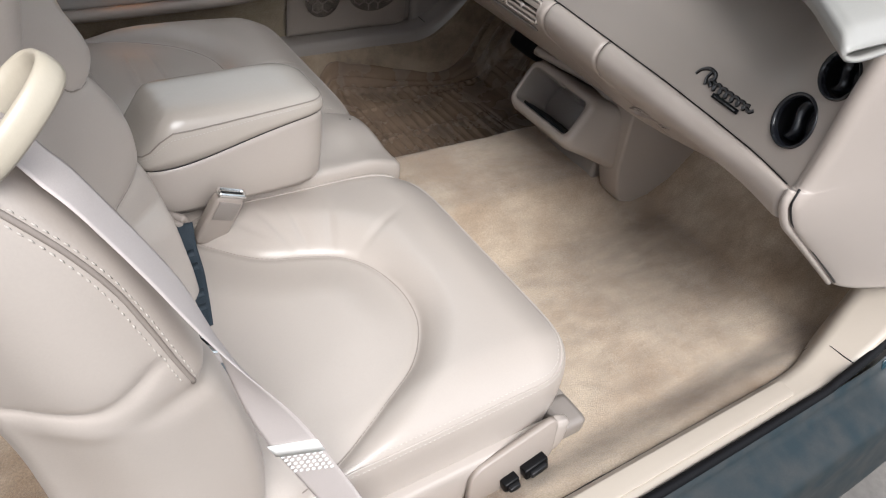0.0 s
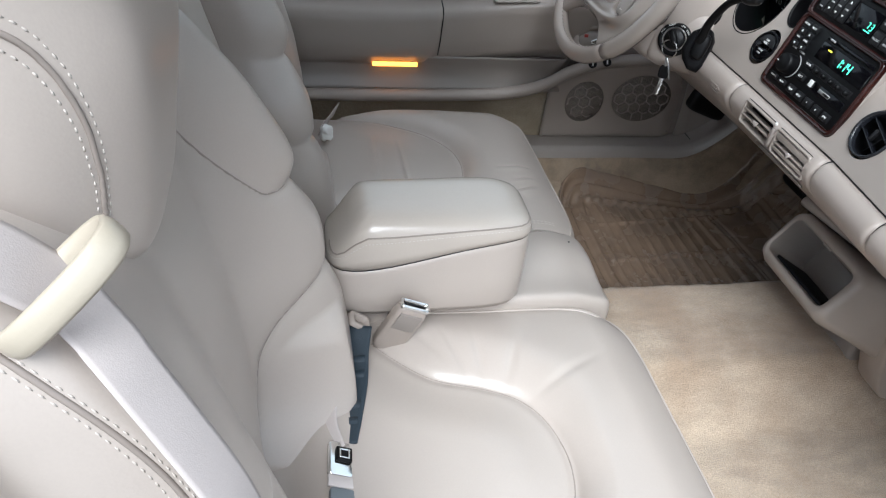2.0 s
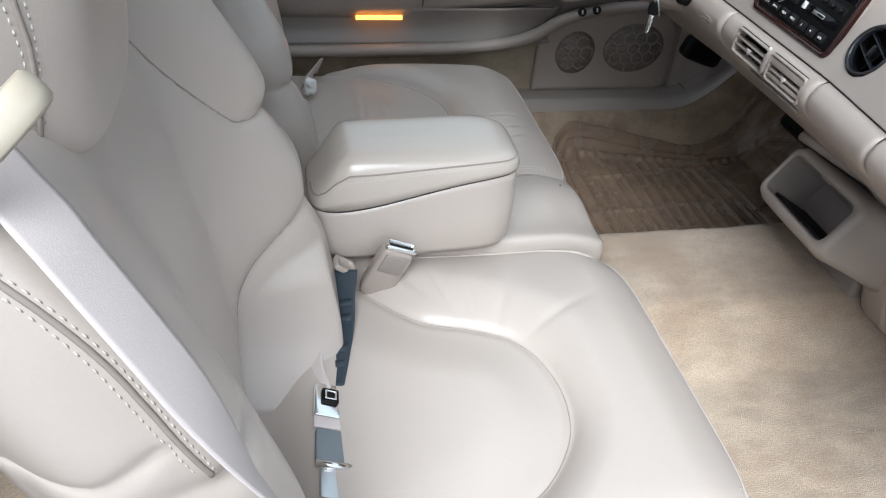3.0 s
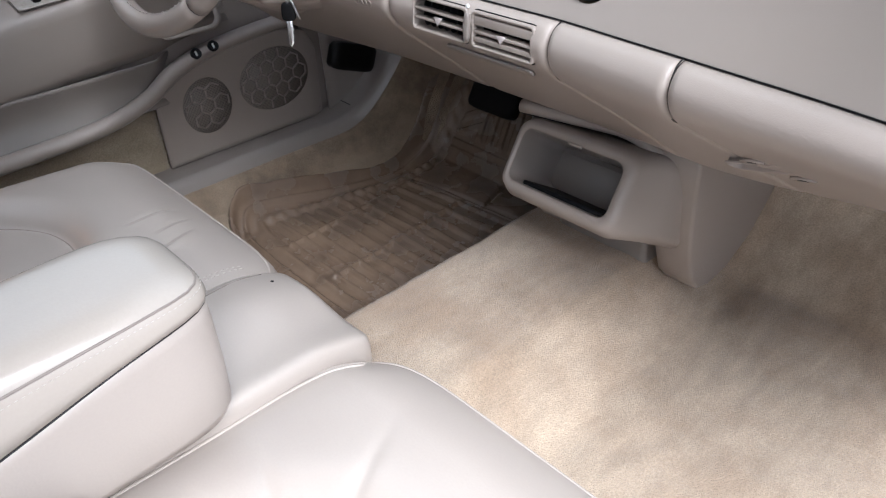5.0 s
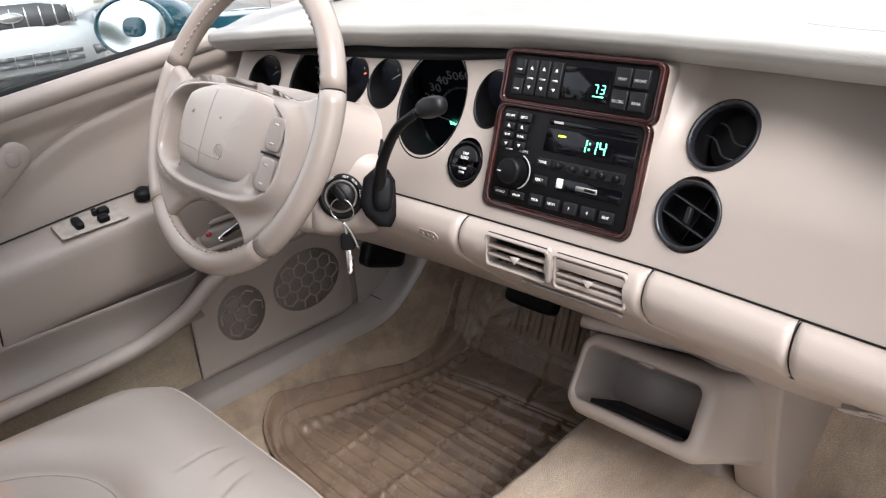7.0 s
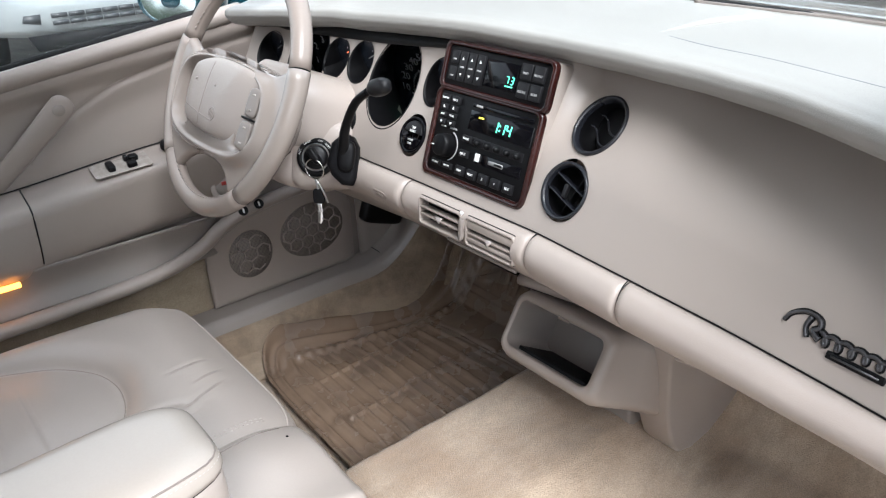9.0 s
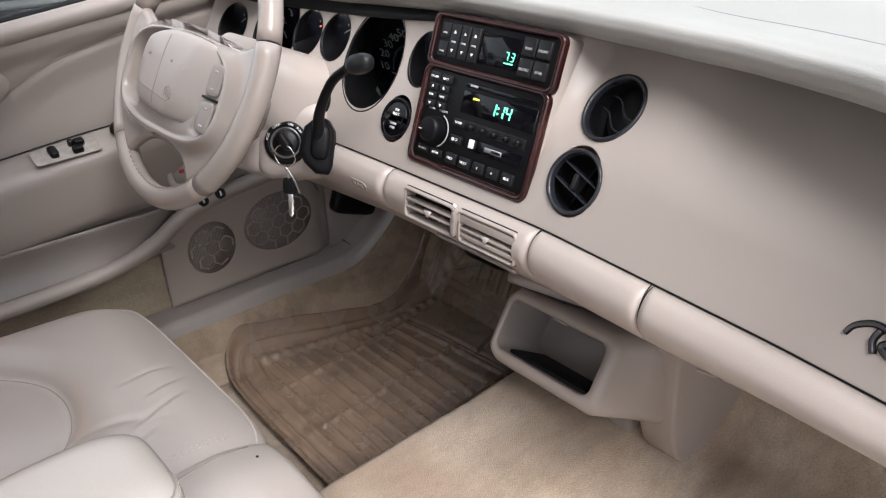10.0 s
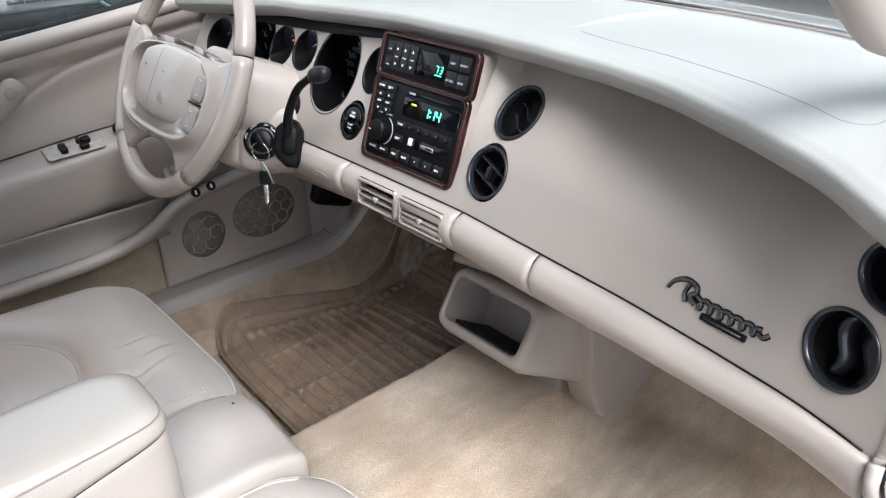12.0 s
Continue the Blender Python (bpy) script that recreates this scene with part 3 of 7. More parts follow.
class Seam:
    """A sewn line in the plane of the backrest (y across, z up) with signed distance: positive to its left."""

    def __init__(self, points):
        self.line = np.array([(p.x, p.y) for p in spline([(a, b, 0) for a, b in points], 10)])

    def gap(self, y, z):
        a, b = self.line[:-1], self.line[1:]
        d = b - a
        t = np.clip(((np.array((y, z)) - a) * d).sum(1) / (d * d).sum(1), 0, 1)
        q = a + d * t[:, None] - (y, z)
        i = int(np.argmin((q * q).sum(1)))
        dist = math.sqrt(float((q[i] * q[i]).sum()))
        return dist if d[i][0] * (z - a[i][1]) - d[i][1] * (y - a[i][0]) > 0 else -dist


LOBE = Seam([(-0.14, 0.205), (-0.06, 0.240), (0.0, 0.275), (0.038, 0.315), (0.055, 0.355), (0.066, 0.395), (0.090, 0.424), (0.130, 0.443), (0.180, 0.453), (0.23, 0.458), (0.30, 0.465)])
WING = Seam([(0.060, 0.90), (0.055, 0.80), (0.062, 0.72), (0.085, 0.655), (0.112, 0.603), (0.126, 0.590), (0.155, 0.585), (0.22, 0.590), (0.30, 0.60)])
panel_x = curve1([(0.20, -0.452), (0.28, -0.466), (0.40, -0.476), (0.50, -0.487), (0.60, -0.506), (0.70, -0.536), (0.80, -0.572), (0.90, -0.61)])
inner_x = curve1([(0.18, -0.352), (0.30, -0.346), (0.40, -0.364), (0.44, -0.380), (0.52, -0.392), (0.57, -0.418), (0.63, -0.430), (0.72, -0.470), (0.80, -0.515), (0.90, -0.58)])
outer_x = curve1([(0.18, -0.385), (0.35, -0.390), (0.45, -0.408), (0.55, -0.440), (0.61, -0.462), (0.66, -0.480), (0.70, -0.498), (0.75, -0.532), (0.80, -0.576), (0.90, -0.67)])
inner_w = curve1([(0.18, 0.238), (0.38, 0.240), (0.445, 0.222), (0.48, 0.232), (0.53, 0.226), (0.585, 0.196), (0.62, 0.196), (0.72, 0.172), (0.82, 0.140), (0.9, 0.12)])
outer_w = curve1([(0.18, 0.268), (0.45, 0.285), (0.60, 0.300), (0.75, 0.298), (0.82, 0.285), (0.9, 0.26)])


def back_front(y, z):
    """Front of the backrest: a hollow panel between puffed side bolsters."""
    c = panel_x(z)
    if y < 0:
        out = smooth((-y - 0.10) / 0.15)
        crease = 0.011 * math.exp(-((z - 0.550) / 0.013) ** 2) * smooth((-y - 0.20) / 0.06)
        return c + (outer_x(z) - c) * out - crease
    dl, dw = LOBE.gap(y, z), WING.gap(y, z)
    own = smooth((y - 0.030) / 0.140)
    if dl < 0:
        own = max(own, smooth((-dl + 0.004) / 0.055))
    x = c + (inner_x(z) - c) * own
    x -= 0.013 * math.exp(-abs(dl) / 0.010) * smooth((y + 0.10) / 0.12)
    x -= 0.010 * math.exp(-abs(dw) / 0.010)
    if dw > 0:
        x += 0.008 * smooth(dw / 0.04)
    return x


def backrest_shell(put):
    """One closed backrest made of level rings, and the lines of its seams."""
    rings, r = [], 0.045
    for k in range(150):
        t = k / 149
        z = lerp(0.215, 0.850, t)
        cap = 1 - math.sqrt(max(0.0, 1 - max(0.0, (z - 0.785) / 0.066) ** 2))
        wo, wi = outer_w(z) - 0.05 * cap, inner_w(z) - 0.05 * cap
        back = panel_x(z) - 0.105 + 0.03 * cap
        ring = []
        for i in range(129):
            e = i / 128
            e = e + 0.35 * math.sin(2 * math.pi * e) / (2 * math.pi) * -1
            y = lerp(-wo, wi, e)
            near_edge = max(0.0, (-y - (wo - r)) / r) if y < 0 else max(0.0, (y - (wi - r)) / r)
            x = back_front(y, z) - (0.026 if y < 0 else 0.055) * (1 - math.sqrt(max(0.0, 1 - min(1.0, near_edge) ** 2.2))) - 0.07 * cap
            ring.append((max(x, back + 0.01), y))
        xo, xi = ring[0][0], ring[-1][0]
        for j in range(1, 13):
            e = j / 13
            ring.append((lerp(xi, back, e), wi - 0.03 * e * e))
        for j in range(0, 15):
            e = j / 14
            ring.append((back - 0.012 * math.sin(math.pi * e), lerp(wi - 0.03, -wo + 0.03, e)))
        for j in range(1, 13):
            e = 1 - j / 13
            x = lerp(xo, back, e)
            pinch = 0.007 * math.exp(-abs(z - 0.573 - 0.040 * smooth((x + 0.548) / 0.085)) / 0.0055)
            ring.append((x, -wo + 0.03 * e ** 3 - 0.014 * math.sin(math.pi * min(1.0, e * 1.2)) * (1 - cap) + pinch))
        rings.append([put((x, y, z)) for x, y in ring])
    bm = loft(rings, True)
    mark = {"creases": [], "rows": []}

    def on_front(points):
        return relax(snap([put((back_front(y, z), y, z)) for y, z in points], bm, 0.0004), 6)

    mark["creases"].append(("sewn seam round the lower side lobe", on_front([(y, z) for y, z in LOBE.line if -0.05 < y < 0.185])))
    mark["creases"].append(("sewn seam below the shoulder wing", on_front([(y, z) for y, z in WING.line if y < 0.155 and z < 0.80])))
    run = spline([(outer_x(z) - 0.020, -outer_w(z) - 0.004, z) for z in (0.80, 0.76, 0.72, 0.68, 0.64, 0.60, 0.56)], 12)
    mark["welt"] = snap([put(p) for p in run], bm, 0.0004)
    for d in (-0.009, 0.009):
        mark["rows"].append(snap([put((p.x + d, p.y, p.z - d * 0.6)) for p in run], bm, 0.0006))
    return bm, mark


def seat(side, yc, label):
    """One front seat: cushion, backrest, headrest, valance. side +1: inboard lies to +y."""
    base = thing("bucket_seat", label, "car seat", (-0.15, yc, 0.06), "front seats")

    def put(q):
        return Vector((q[0], yc + side * q[1], q[2]))

    def cushion(q):
        top = smooth((q.z - 0.19) / 0.05)
        x, y, z = q.x, q.y, q.z
        if top > 0:
            z += top * cushion_top(x, y, side < 0)
        z -= top * 0.022 * smooth((-0.385 - x) / 0.06)
        z -= top * 0.014 * smooth((x - 0.02) / 0.08) + top * 0.010 * smooth((-y - 0.19) / 0.07)
        x -= 0.03 * smooth((0.20 - z) / 0.12) * smooth((x + 0.1) / 0.15)
        x -= 0.014 * smooth(((abs(y) if side > 0 else -y) - 0.16) / 0.11) ** 2 * smooth((x + 0.05) / 0.1)
        return put((x, y, z))

    bm = rbox((-0.201, 0, 0.185), (0.613, 0.525, 0.215), 8, 140, deform=cushion)
    rim = [(-0.31, -0.262, 0.262), (-0.18, -0.264, 0.264), (-0.05, -0.262, 0.266), (0.045, -0.250, 0.262), (0.085, -0.18, 0.262), (0.096, -0.08, 0.264), (0.097, 0.05, 0.264), (0.092, 0.16, 0.262), (0.065, 0.240, 0.268), (0.0, 0.262, 0.280), (-0.10, 0.264, 0.282), (-0.20, 0.262, 0.282), (-0.30, 0.245, 0.282)]
    path = snap([put(p) for p in spline(rim, 12)], bm, 0.001)
    sew_a = snap([put((p.x, p.y * 0.965, p.z + 0.006)) for p in spline(rim[:5], 12)], bm, 0.0003)
    sew_b = snap([put((p.x, p.y * 1.01, p.z - 0.008)) for p in spline(rim[:5], 12)], bm, 0.0003)
    welts = [relax(snap([put((p.x - k, p.y - k, p.z + 0.02)) for p in spline(rim[8:], 12)], bm, 0.0004), 4) for k in (0.006, 0.015)]
    edge = relax(snap([put((x + 0.0005, y, 0.255)) for x, y in U_LINE[2:-2]], bm, 0.0003), 8)
    bm_copy = bm.copy()
    c = attach(part("cushion", bm, LEATHER), base)
    attach(part("insert_seam", tube(edge, 0.0010, 6), LEATHER_SEAM, None, "sewn seam round the seat insert"), c)
    attach(part("piping", tube(path, 0.0019, 6), LEATHER, None, "sewn leather piping"), c)
    if side < 0:
        for off in (0.0, 0.007):
            band_row = snap([put((x, 0.208 + off + 0.05 * x, 0.33)) for x in np.linspace(-0.19, 0.066, 30)], bm_copy, 0.0005)
            attach(stitches(band_row, THREAD, None, 0.0046, 0.0030, 0.0007), c)
    bm_copy.free()
    for row in (sew_a, sew_b):
        attach(stitches(row, THREAD, None, 0.0042, 0.0030, 0.0006), c)
    if side > 0:
        for welt in welts:
            attach(part("piping", tube(welt, 0.0024, 8), LEATHER, None, "sewn leather piping"), c)

    bm, mark = backrest_shell(put)
    b = attach(part("backrest", bm, LEATHER), base)
    for name, ln in mark["creases"]:
        attach(part("panel_seam", tube(ln, 0.0010, 5), LEATHER_SEAM, None, name), b)
    attach(part("backrest_seam", tube(mark["welt"], 0.0022, 6), LEATHER_SEAM, None, "sewn double seam down the backrest's edge"), b)
    for row in mark["rows"]:
        attach(stitches(row, THREAD, None, 0.0046, 0.0032, 0.0006), b)

    def head(q):
        x, y, z = q.x, q.y, q.z
        if y > -0.062:
            y = -0.062 + (y + 0.062) * (0.95 - 0.15 * smooth((0.96 - z) / 0.22))
        if x > -0.588:
            x = -0.588 + (x + 0.588) * (0.89 - 0.36 * smooth((0.89 - z) / 0.16))
        x -= 0.22 * (z - 0.9) + 0.03 * smooth((abs(y + 0.05) - 0.1) / 0.08)
        return put((x, y, z))

    bm = rbox((-0.588, -0.062, 0.925), (0.170, 0.318, 0.430), 3.2, 44, deform=head)
    arc = [put(p) for p in spline([(-0.625, -0.19, 0.925), (-0.585, -0.205, 0.915), (-0.552, -0.208, 0.897), (-0.532, -0.208, 0.866), (-0.521, -0.208, 0.825), (-0.523, -0.205, 0.785), (-0.536, -0.20, 0.750)], 14)]
    line = snap(arc, bm, 0.0008)
    rows = [snap([p + Vector((d, 0, d * 0.8)) for p in arc], bm, 0.0008) for d in (-0.007, 0.007)]
    h = attach(part("headrest", bm, LEATHER), base)
    attach(part("headrest_seam", tube(line, 0.0020, 6), LEATHER_SEAM, None, "sewn seam round the headrest side"), h)
    for row in rows:
        attach(stitches(row, THREAD, None, 0.0038, 0.0026, 0.0006), h)
    # side valance and seat track
    val = rbox((-0.13, -0.268, 0.135), (0.42, 0.022, 0.085), 6, 10, deform=put)
    attach(part("side_valance", val, LEATHER_SIDE), base)
    for ty in (-0.2, 0.2):
        attach(part("seat_track", bevel_box(put((-0.10, ty, 0.105)), (0.46, 0.045, 0.05), 0.004), PLASTIC_GREY, None, "metal seat track with plastic cover"), base)
    attach(part("track_cover", rbox(put((0.105, -0.24, 0.115)), (0.05, 0.06, 0.035), 8, 6), PLASTIC_GREY, None, "grey plastic end cover of the seat track"), base)
    return base


seat(1, -0.292, "taupe leather passenger bucket seat with sewn bolsters, lightly creased")
seat(-1, 0.385, "taupe leather driver's seat with sewn bolsters, creased by use")

# power-seat switch panel on the passenger valance
sw = thing("seat_switch_panel", "taupe plastic power-seat panel with two black switches", "switch panel", (-0.04, -0.565, 0.14))
sm = axes((-0.035, -0.572, 0.142), (0, -1, 0.12), (-0.25, 0, 1))
attach(part("panel", outline(round_rect(0.155, 0.085, 0.02, 5, skew=0.25), 0.010, sm, 0.003), PLASTIC), sw)
for dx, w in ((-0.014, 0.026), (0.030, 0.042)):
    k = attach(part("switch", placed(bevel_box((dx, -0.020, 0.016), (w, 0.022, 0.016), 0.003), sm), BLACK, None, "black rocker switch"), sw)
    attach(part("switch_cap", placed(bevel_box((dx, -0.018, 0.027), (w * 0.7, 0.010, 0.008), 0.002), sm), BUTTON, None), sw)

# centre section of the split bench with its fold-down armrest
mid = thing("bench_section", "narrow taupe leather centre seat section between the front seats", "car seat", (-0.15, 0.06, 0.06))


def mid_top(q):
    t = smooth((q.z - 0.22) / 0.05)
    z = q.z - t * (0.016 * smooth((q.x - 0.0) / 0.09) + 0.004 * math.cos(q.y * 40))
    return Vector((q.x - 0.02 * smooth((0.2 - z) / 0.1) * smooth(q.x / 0.05), q.y, z))


mid_bm = rbox((-0.163, 0.048, 0.206), (0.494, 0.192, 0.210), 15, 56, deform=mid_top)
mid_fold = snap([(-0.09, 0.120, 0.33), (-0.04, 0.126, 0.33), (0.0, 0.130, 0.33), (0.03, 0.133, 0.33), (0.06, 0.137, 0.33)], mid_bm, 0.0001)
burn = snap([(0.056, 0.103, 0.33)], mid_bm)[0]
attach(part("cushion", mid_bm, LEATHER), mid)
attach(part("cushion_fold", tube(mid_fold, 0.0009, 5), LEATHER_SEAM, None, "sewn fold across the centre cushion"), mid)
attach(part("backrest", rbox((-0.485, 0.045, 0.55), (0.12, 0.16, 0.60), 6, 16, deform=lambda q: Vector((q.x - 0.30 * (q.z - 0.35), q.y, q.z))), LEATHER), mid)
attach(part("mark", lathe([(0.0, 0.001), (0.002, 0.0008), (0.0022, -0.001)], 8, pose(burn.x, burn.y, burn.z)), BLACK, None, "small black burn mark"), mid)

arm = thing("armrest", "fold-down taupe leather centre armrest with a hinged lid", "armrest", (-0.22, 0.0, 0.31))


def split(x):
    """Height of the parting line between armrest lid and body."""
    return lerp(0.396, 0.444, smooth((x + 0.37) / 0.27))


def arm_level(inset, z_at):
    """One closed outline of the armrest, set in by inset; z_at gives its height along x."""
    pts = []
    for k in range(64):
        a = 2 * math.pi * k / 64
        c, s_ = math.cos(a), math.sin(a)
        r = (abs(c) ** 5 + abs(s_) ** 5) ** (-1 / 5)
        x = -0.233 + (0.146 - inset) * r * c
        pts.append(Vector((x, -0.008 + (0.071 - inset) * r * s_, z_at(x))))
    return pts


def arm_top(x):
    return 0.476 - 0.055 * smooth((-0.325 - x) / 0.05) - 0.004 * smooth((x + 0.14) / 0.05)


low = [arm_level(i, (lambda x, h=h: lerp(0.312, split(x) - 0.0005, h))) for i, h in ((0.02, 0.0), (0.006, 0.04), (0.0, 0.15), (-0.001, 0.5), (0.0, 0.9), (0.001, 0.985), (0.004, 1.0), (0.02, 1.0))]
attach(part("body", loft(low), LEATHER), arm)
attach(part("lid_gap", tube(arm_level(0.0012, split), 0.0009, 5, True), BUTTON, None, "thin dark gap under the lid"), arm)
RND = [(0.004, 0.0), (0.0, 0.03), (-0.001, 0.25), (0.001, 0.55), (0.005, 0.72), (0.011, 0.86), (0.019, 0.95), (0.030, 0.99), (0.045, 1.0), (0.062, 1.0)]
up = [arm_level(i, (lambda x, h=h: lerp(split(x) + 0.0005, arm_top(x), h))) for i, h in [(0.02, 0.0)] + RND]
lid_bm = loft(up)
lid_seam = snap([p for p in arm_level(0.004, lambda x: lerp(split(x), arm_top(x), 0.70))][34:62], lid_bm, 0.0006)
sew = snap([p for p in arm_level(0.0, lambda x: lerp(split(x), arm_top(x), 0.60))][34:62], lid_bm, 0.0004)
lid = attach(part("lid", lid_bm, LEATHER_LID, None, "hinged lid in lighter, glossier leather for its sky sheen"), arm)
attach(part("lid_seam", tube(lid_seam, 0.0012, 6), LEATHER_SEAM, None, "sewn seam along the lid"), lid)
attach(stitches(sew, THREAD, None, 0.003, 0.002, 0.0004), lid)

# ---- belts ----
belt = thing("shoulder_belt", "taupe woven seat belt hanging loosely beside the passenger seat", "seat belt", (-0.3, -0.6, 0.1))
bp = spline([(-0.86, -0.63, 0.98), (-0.70, -0.605, 0.905), (-0.60, -0.575, 0.848), (-0.556, -0.558, 0.800), (-0.536, -0.558, 0.768), (-0.512, -0.576, 0.737), (-0.464, -0.598, 0.647), (-0.40, -0.608, 0.484), (-0.335, -0.612, 0.328), (-0.27, -0.625, 0.16), (-0.25, -0.63, 0.07)], 8)
turn = []
for i in range(len(bp)):
    f = i / len(bp)
    turn.append(Vector((0.85, -0.38, 0.34)).lerp(Vector((0.66, -0.70, 0.29)), smooth((f - 0.32) / 0.2)).lerp(Vector((0.80, -0.50, 0.33)), smooth((f - 0.58) / 0.12)))
    along = (bp[min(i + 1, len(bp) - 1)] - bp[max(i - 1, 0)]).normalized()
    flat = Vector((-0.25, -0.96, 0.10))
    flat = (flat - along * flat.dot(along)).normalized()
    turn[-1] = flat.lerp(turn[-1].normalized(), smooth((f - 0.57) / 0.14))
attach(part("webbing", ribbon(bp, 0.044, 0.0016, sides=turn), WEB), belt)
k0 = int(len(bp) * 0.71)
near = Vector((-0.0009, -0.0016, 0.0002))
attach(part("stop_patch", ribbon([bp[k] + near for k in (k0, k0 + 1)], 0.047, 0.0026, sides=turn[k0:k0 + 2]), WHITE, None, "pale sewn edge of the folded webbing"), belt)
bars = bmesh.new()
for r in range(5):
    for q in range(7):
        c = bp[k0 + 1].lerp(bp[k0 + 3], r / 5 + 0.08) + turn[k0 + 2].normalized() * (-0.018 + 0.006 * q) + near
        rbox(c, (0.004, 0.0025, 0.003), 3, 2, bm=bars)
st = attach(part("box_stitching", bars, WHITE, None, "white box stitching"), belt)
st["kind"] = "stuff"
guide = thing("belt_guide", "cream plastic belt guide loop on the seat shoulder", "belt guide", (-0.54, -0.57, 0.82))
gl = Vector((0.70, 0.35, 0.62)).normalized()
gs = Vector((-0.34, 0.79, -0.42))
gs = (gs - gl * gs.dot(gl)).normalized()
gn = gs.cross(gl)
gc = Vector((-0.546, -0.562, 0.799))
rings = []
for k in range(48):
    a = 2 * math.pi * k / 48
    c, s_ = math.cos(a), math.sin(a)
    r = (abs(c) ** 2.6 + abs(s_) ** 2.6) ** (-1 / 2.6)
    o = gl * (0.039 * r * c) + gs * (0.025 * r * s_)
    rad = o.normalized()
    rings.append([gc + o + gn * (0.0095 * math.cos(2 * math.pi * q / 10)) + rad * (0.0034 * math.sin(2 * math.pi * q / 10)) for q in range(10)])
rings.append(rings[0])
lb = loft(rings, False)
bmesh.ops.remove_doubles(lb, verts=lb.verts, dist=1e-6)
attach(part("loop", lb, CREAM), guide)

buckle = thing("belt_buckle", "taupe seat-belt buckle with a chrome mouth standing beside the armrest", "belt buckle", (-0.30, -0.10, 0.28))
bm4 = axes((-0.260, -0.107, 0.357), (0.36, -0.16, 0.92), (0, 1, 0))
attach(part("housing", placed(rbox((0, 0.0, -0.050), (0.047, 0.021, 0.098), 6, 10), bm4), PLASTIC), buckle)
attach(part("mouth", frame_ring(round_rect(0.045, 0.018, 0.004), round_rect(0.036, 0.008, 0.002), 0.004, bm4), CHROME, None, "chrome buckle mouth"), buckle)
attach(part("slot", placed(bevel_box((0, 0, -0.001), (0.036, 0.007, 0.004), 0), bm4), BLACK), buckle)
attach(part("grip", placed(bevel_box((0, -0.0105, -0.026), (0.034, 0.003, 0.034), 0.001), bm4), PLASTIC_GREY, None, "ridged grip panel"), buckle)

lap = thing("lap_belt", "navy lap belt with chrome latch plates lying behind the cushion", "seat belt", (-0.36, -0.2, 0.28))
lp = spline([(-0.338, -0.100, 0.318), (-0.345, -0.135, 0.300), (-0.350, -0.18, 0.288), (-0.362, -0.235, 0.282), (-0.372, -0.275, 0.280)], 8)
attach(part("dark_webbing", ribbon(lp, 0.042, 0.0022, (1, 0, 0.35)), WEB_DARK, None, "navy blue webbing"), lap)
for k in (9, 13, 20, 24):
    attach(part("stitch_patch", ribbon([lp[k], lp[k + 2]], 0.034, 0.0034, (1, 0, 0.35)), WEB_DARK, None, "raised navy cross stitching"), lap)
lw = spline([(-0.366, -0.150, 0.30), (-0.382, -0.19, 0.292), (-0.388, -0.245, 0.284), (-0.380, -0.285, 0.280)], 8)
attach(part("pale_webbing", ribbon(lw, 0.030, 0.0018, (1, 0, 0.8)), WEB, None, "taupe webbing"), lap)
rm = axes((-0.336, -0.092, 0.318), (0.55, -0.15, 0.8), (0, 1, 0.1))
attach(part("ring", frame_ring(round_rect(0.036, 0.026, 0.008), round_rect(0.020, 0.011, 0.004), 0.005, rm), PLASTIC, None, "grey plastic end ring"), lap)
lm = axes((-0.374, -0.302, 0.282), (0.35, 0, 1), (0.08, 1, 0))
attach(part("latch_plate", placed(outline(round_rect(0.038, 0.050, 0.005), 0.006, None, 0.0015), lm), CHROME, None, "chrome latch plate"), lap)
attach(part("release_button", placed(bevel_box((0, 0.004, 0.008), (0.021, 0.021, 0.006), 0.002), lm), BLACK, None, "square black release button"), lap)
attach(part("button_ring", placed(frame_ring(round_rect(0.014, 0.014, 0.001, 2), round_rect(0.010, 0.010, 0.001, 2), 0.0005, Matrix.Translation((0, 0.004, 0.0112)), 0), lm), CHROME), lap)
attach(part("sewn_tab", placed(bevel_box((0.002, -0.034, 0.004), (0.042, 0.016, 0.004), 0.001), lm), WEB, None, "sewn webbing tab"), lap)
attach(part("tongue_cover", placed(outline(round_rect(0.040, 0.046, 0.004, 3, 0.004, -0.066), 0.006, None, 0.0015), lm), PLASTIC_STEEL, None, "blue-grey tongue cover"), lap)
attach(part("tongue_roller", placed(tube([(-0.016, -0.092, 0.004), (0.025, -0.092, 0.004)], 0.0048, 10), lm), CHROME, None, "bright rolled end of the tongue"), lap)
attach(part("tongue_blade", placed(outline(round_rect(0.030, 0.040, 0.003, 3, 0.005, -0.112), 0.0025, None, 0.0006), lm), STEEL, None, "steel tongue blade"), lap)

tag = thing("white_tag", "crumpled white tag on the driver's belt end", "tag", (-0.34, 0.63, 0.21))
attach(part("label_sheet", rbox((-0.350, 0.476, 0.308), (0.024, 0.018, 0.034), 3, 8, deform=lambda q: q + 0.006 * noise.noise_vector(q * 90)), WHITE), tag)
dl = ribbon(spline([(-0.36, 0.475, 0.318), (-0.345, 0.52, 0.312), (-0.33, 0.57, 0.305), (-0.32, 0.63, 0.28)], 6), 0.035, 0.002, (0.4, 0, 1))
attach(part("belt_end", dl, WEB, None, "taupe webbing end"), tag)

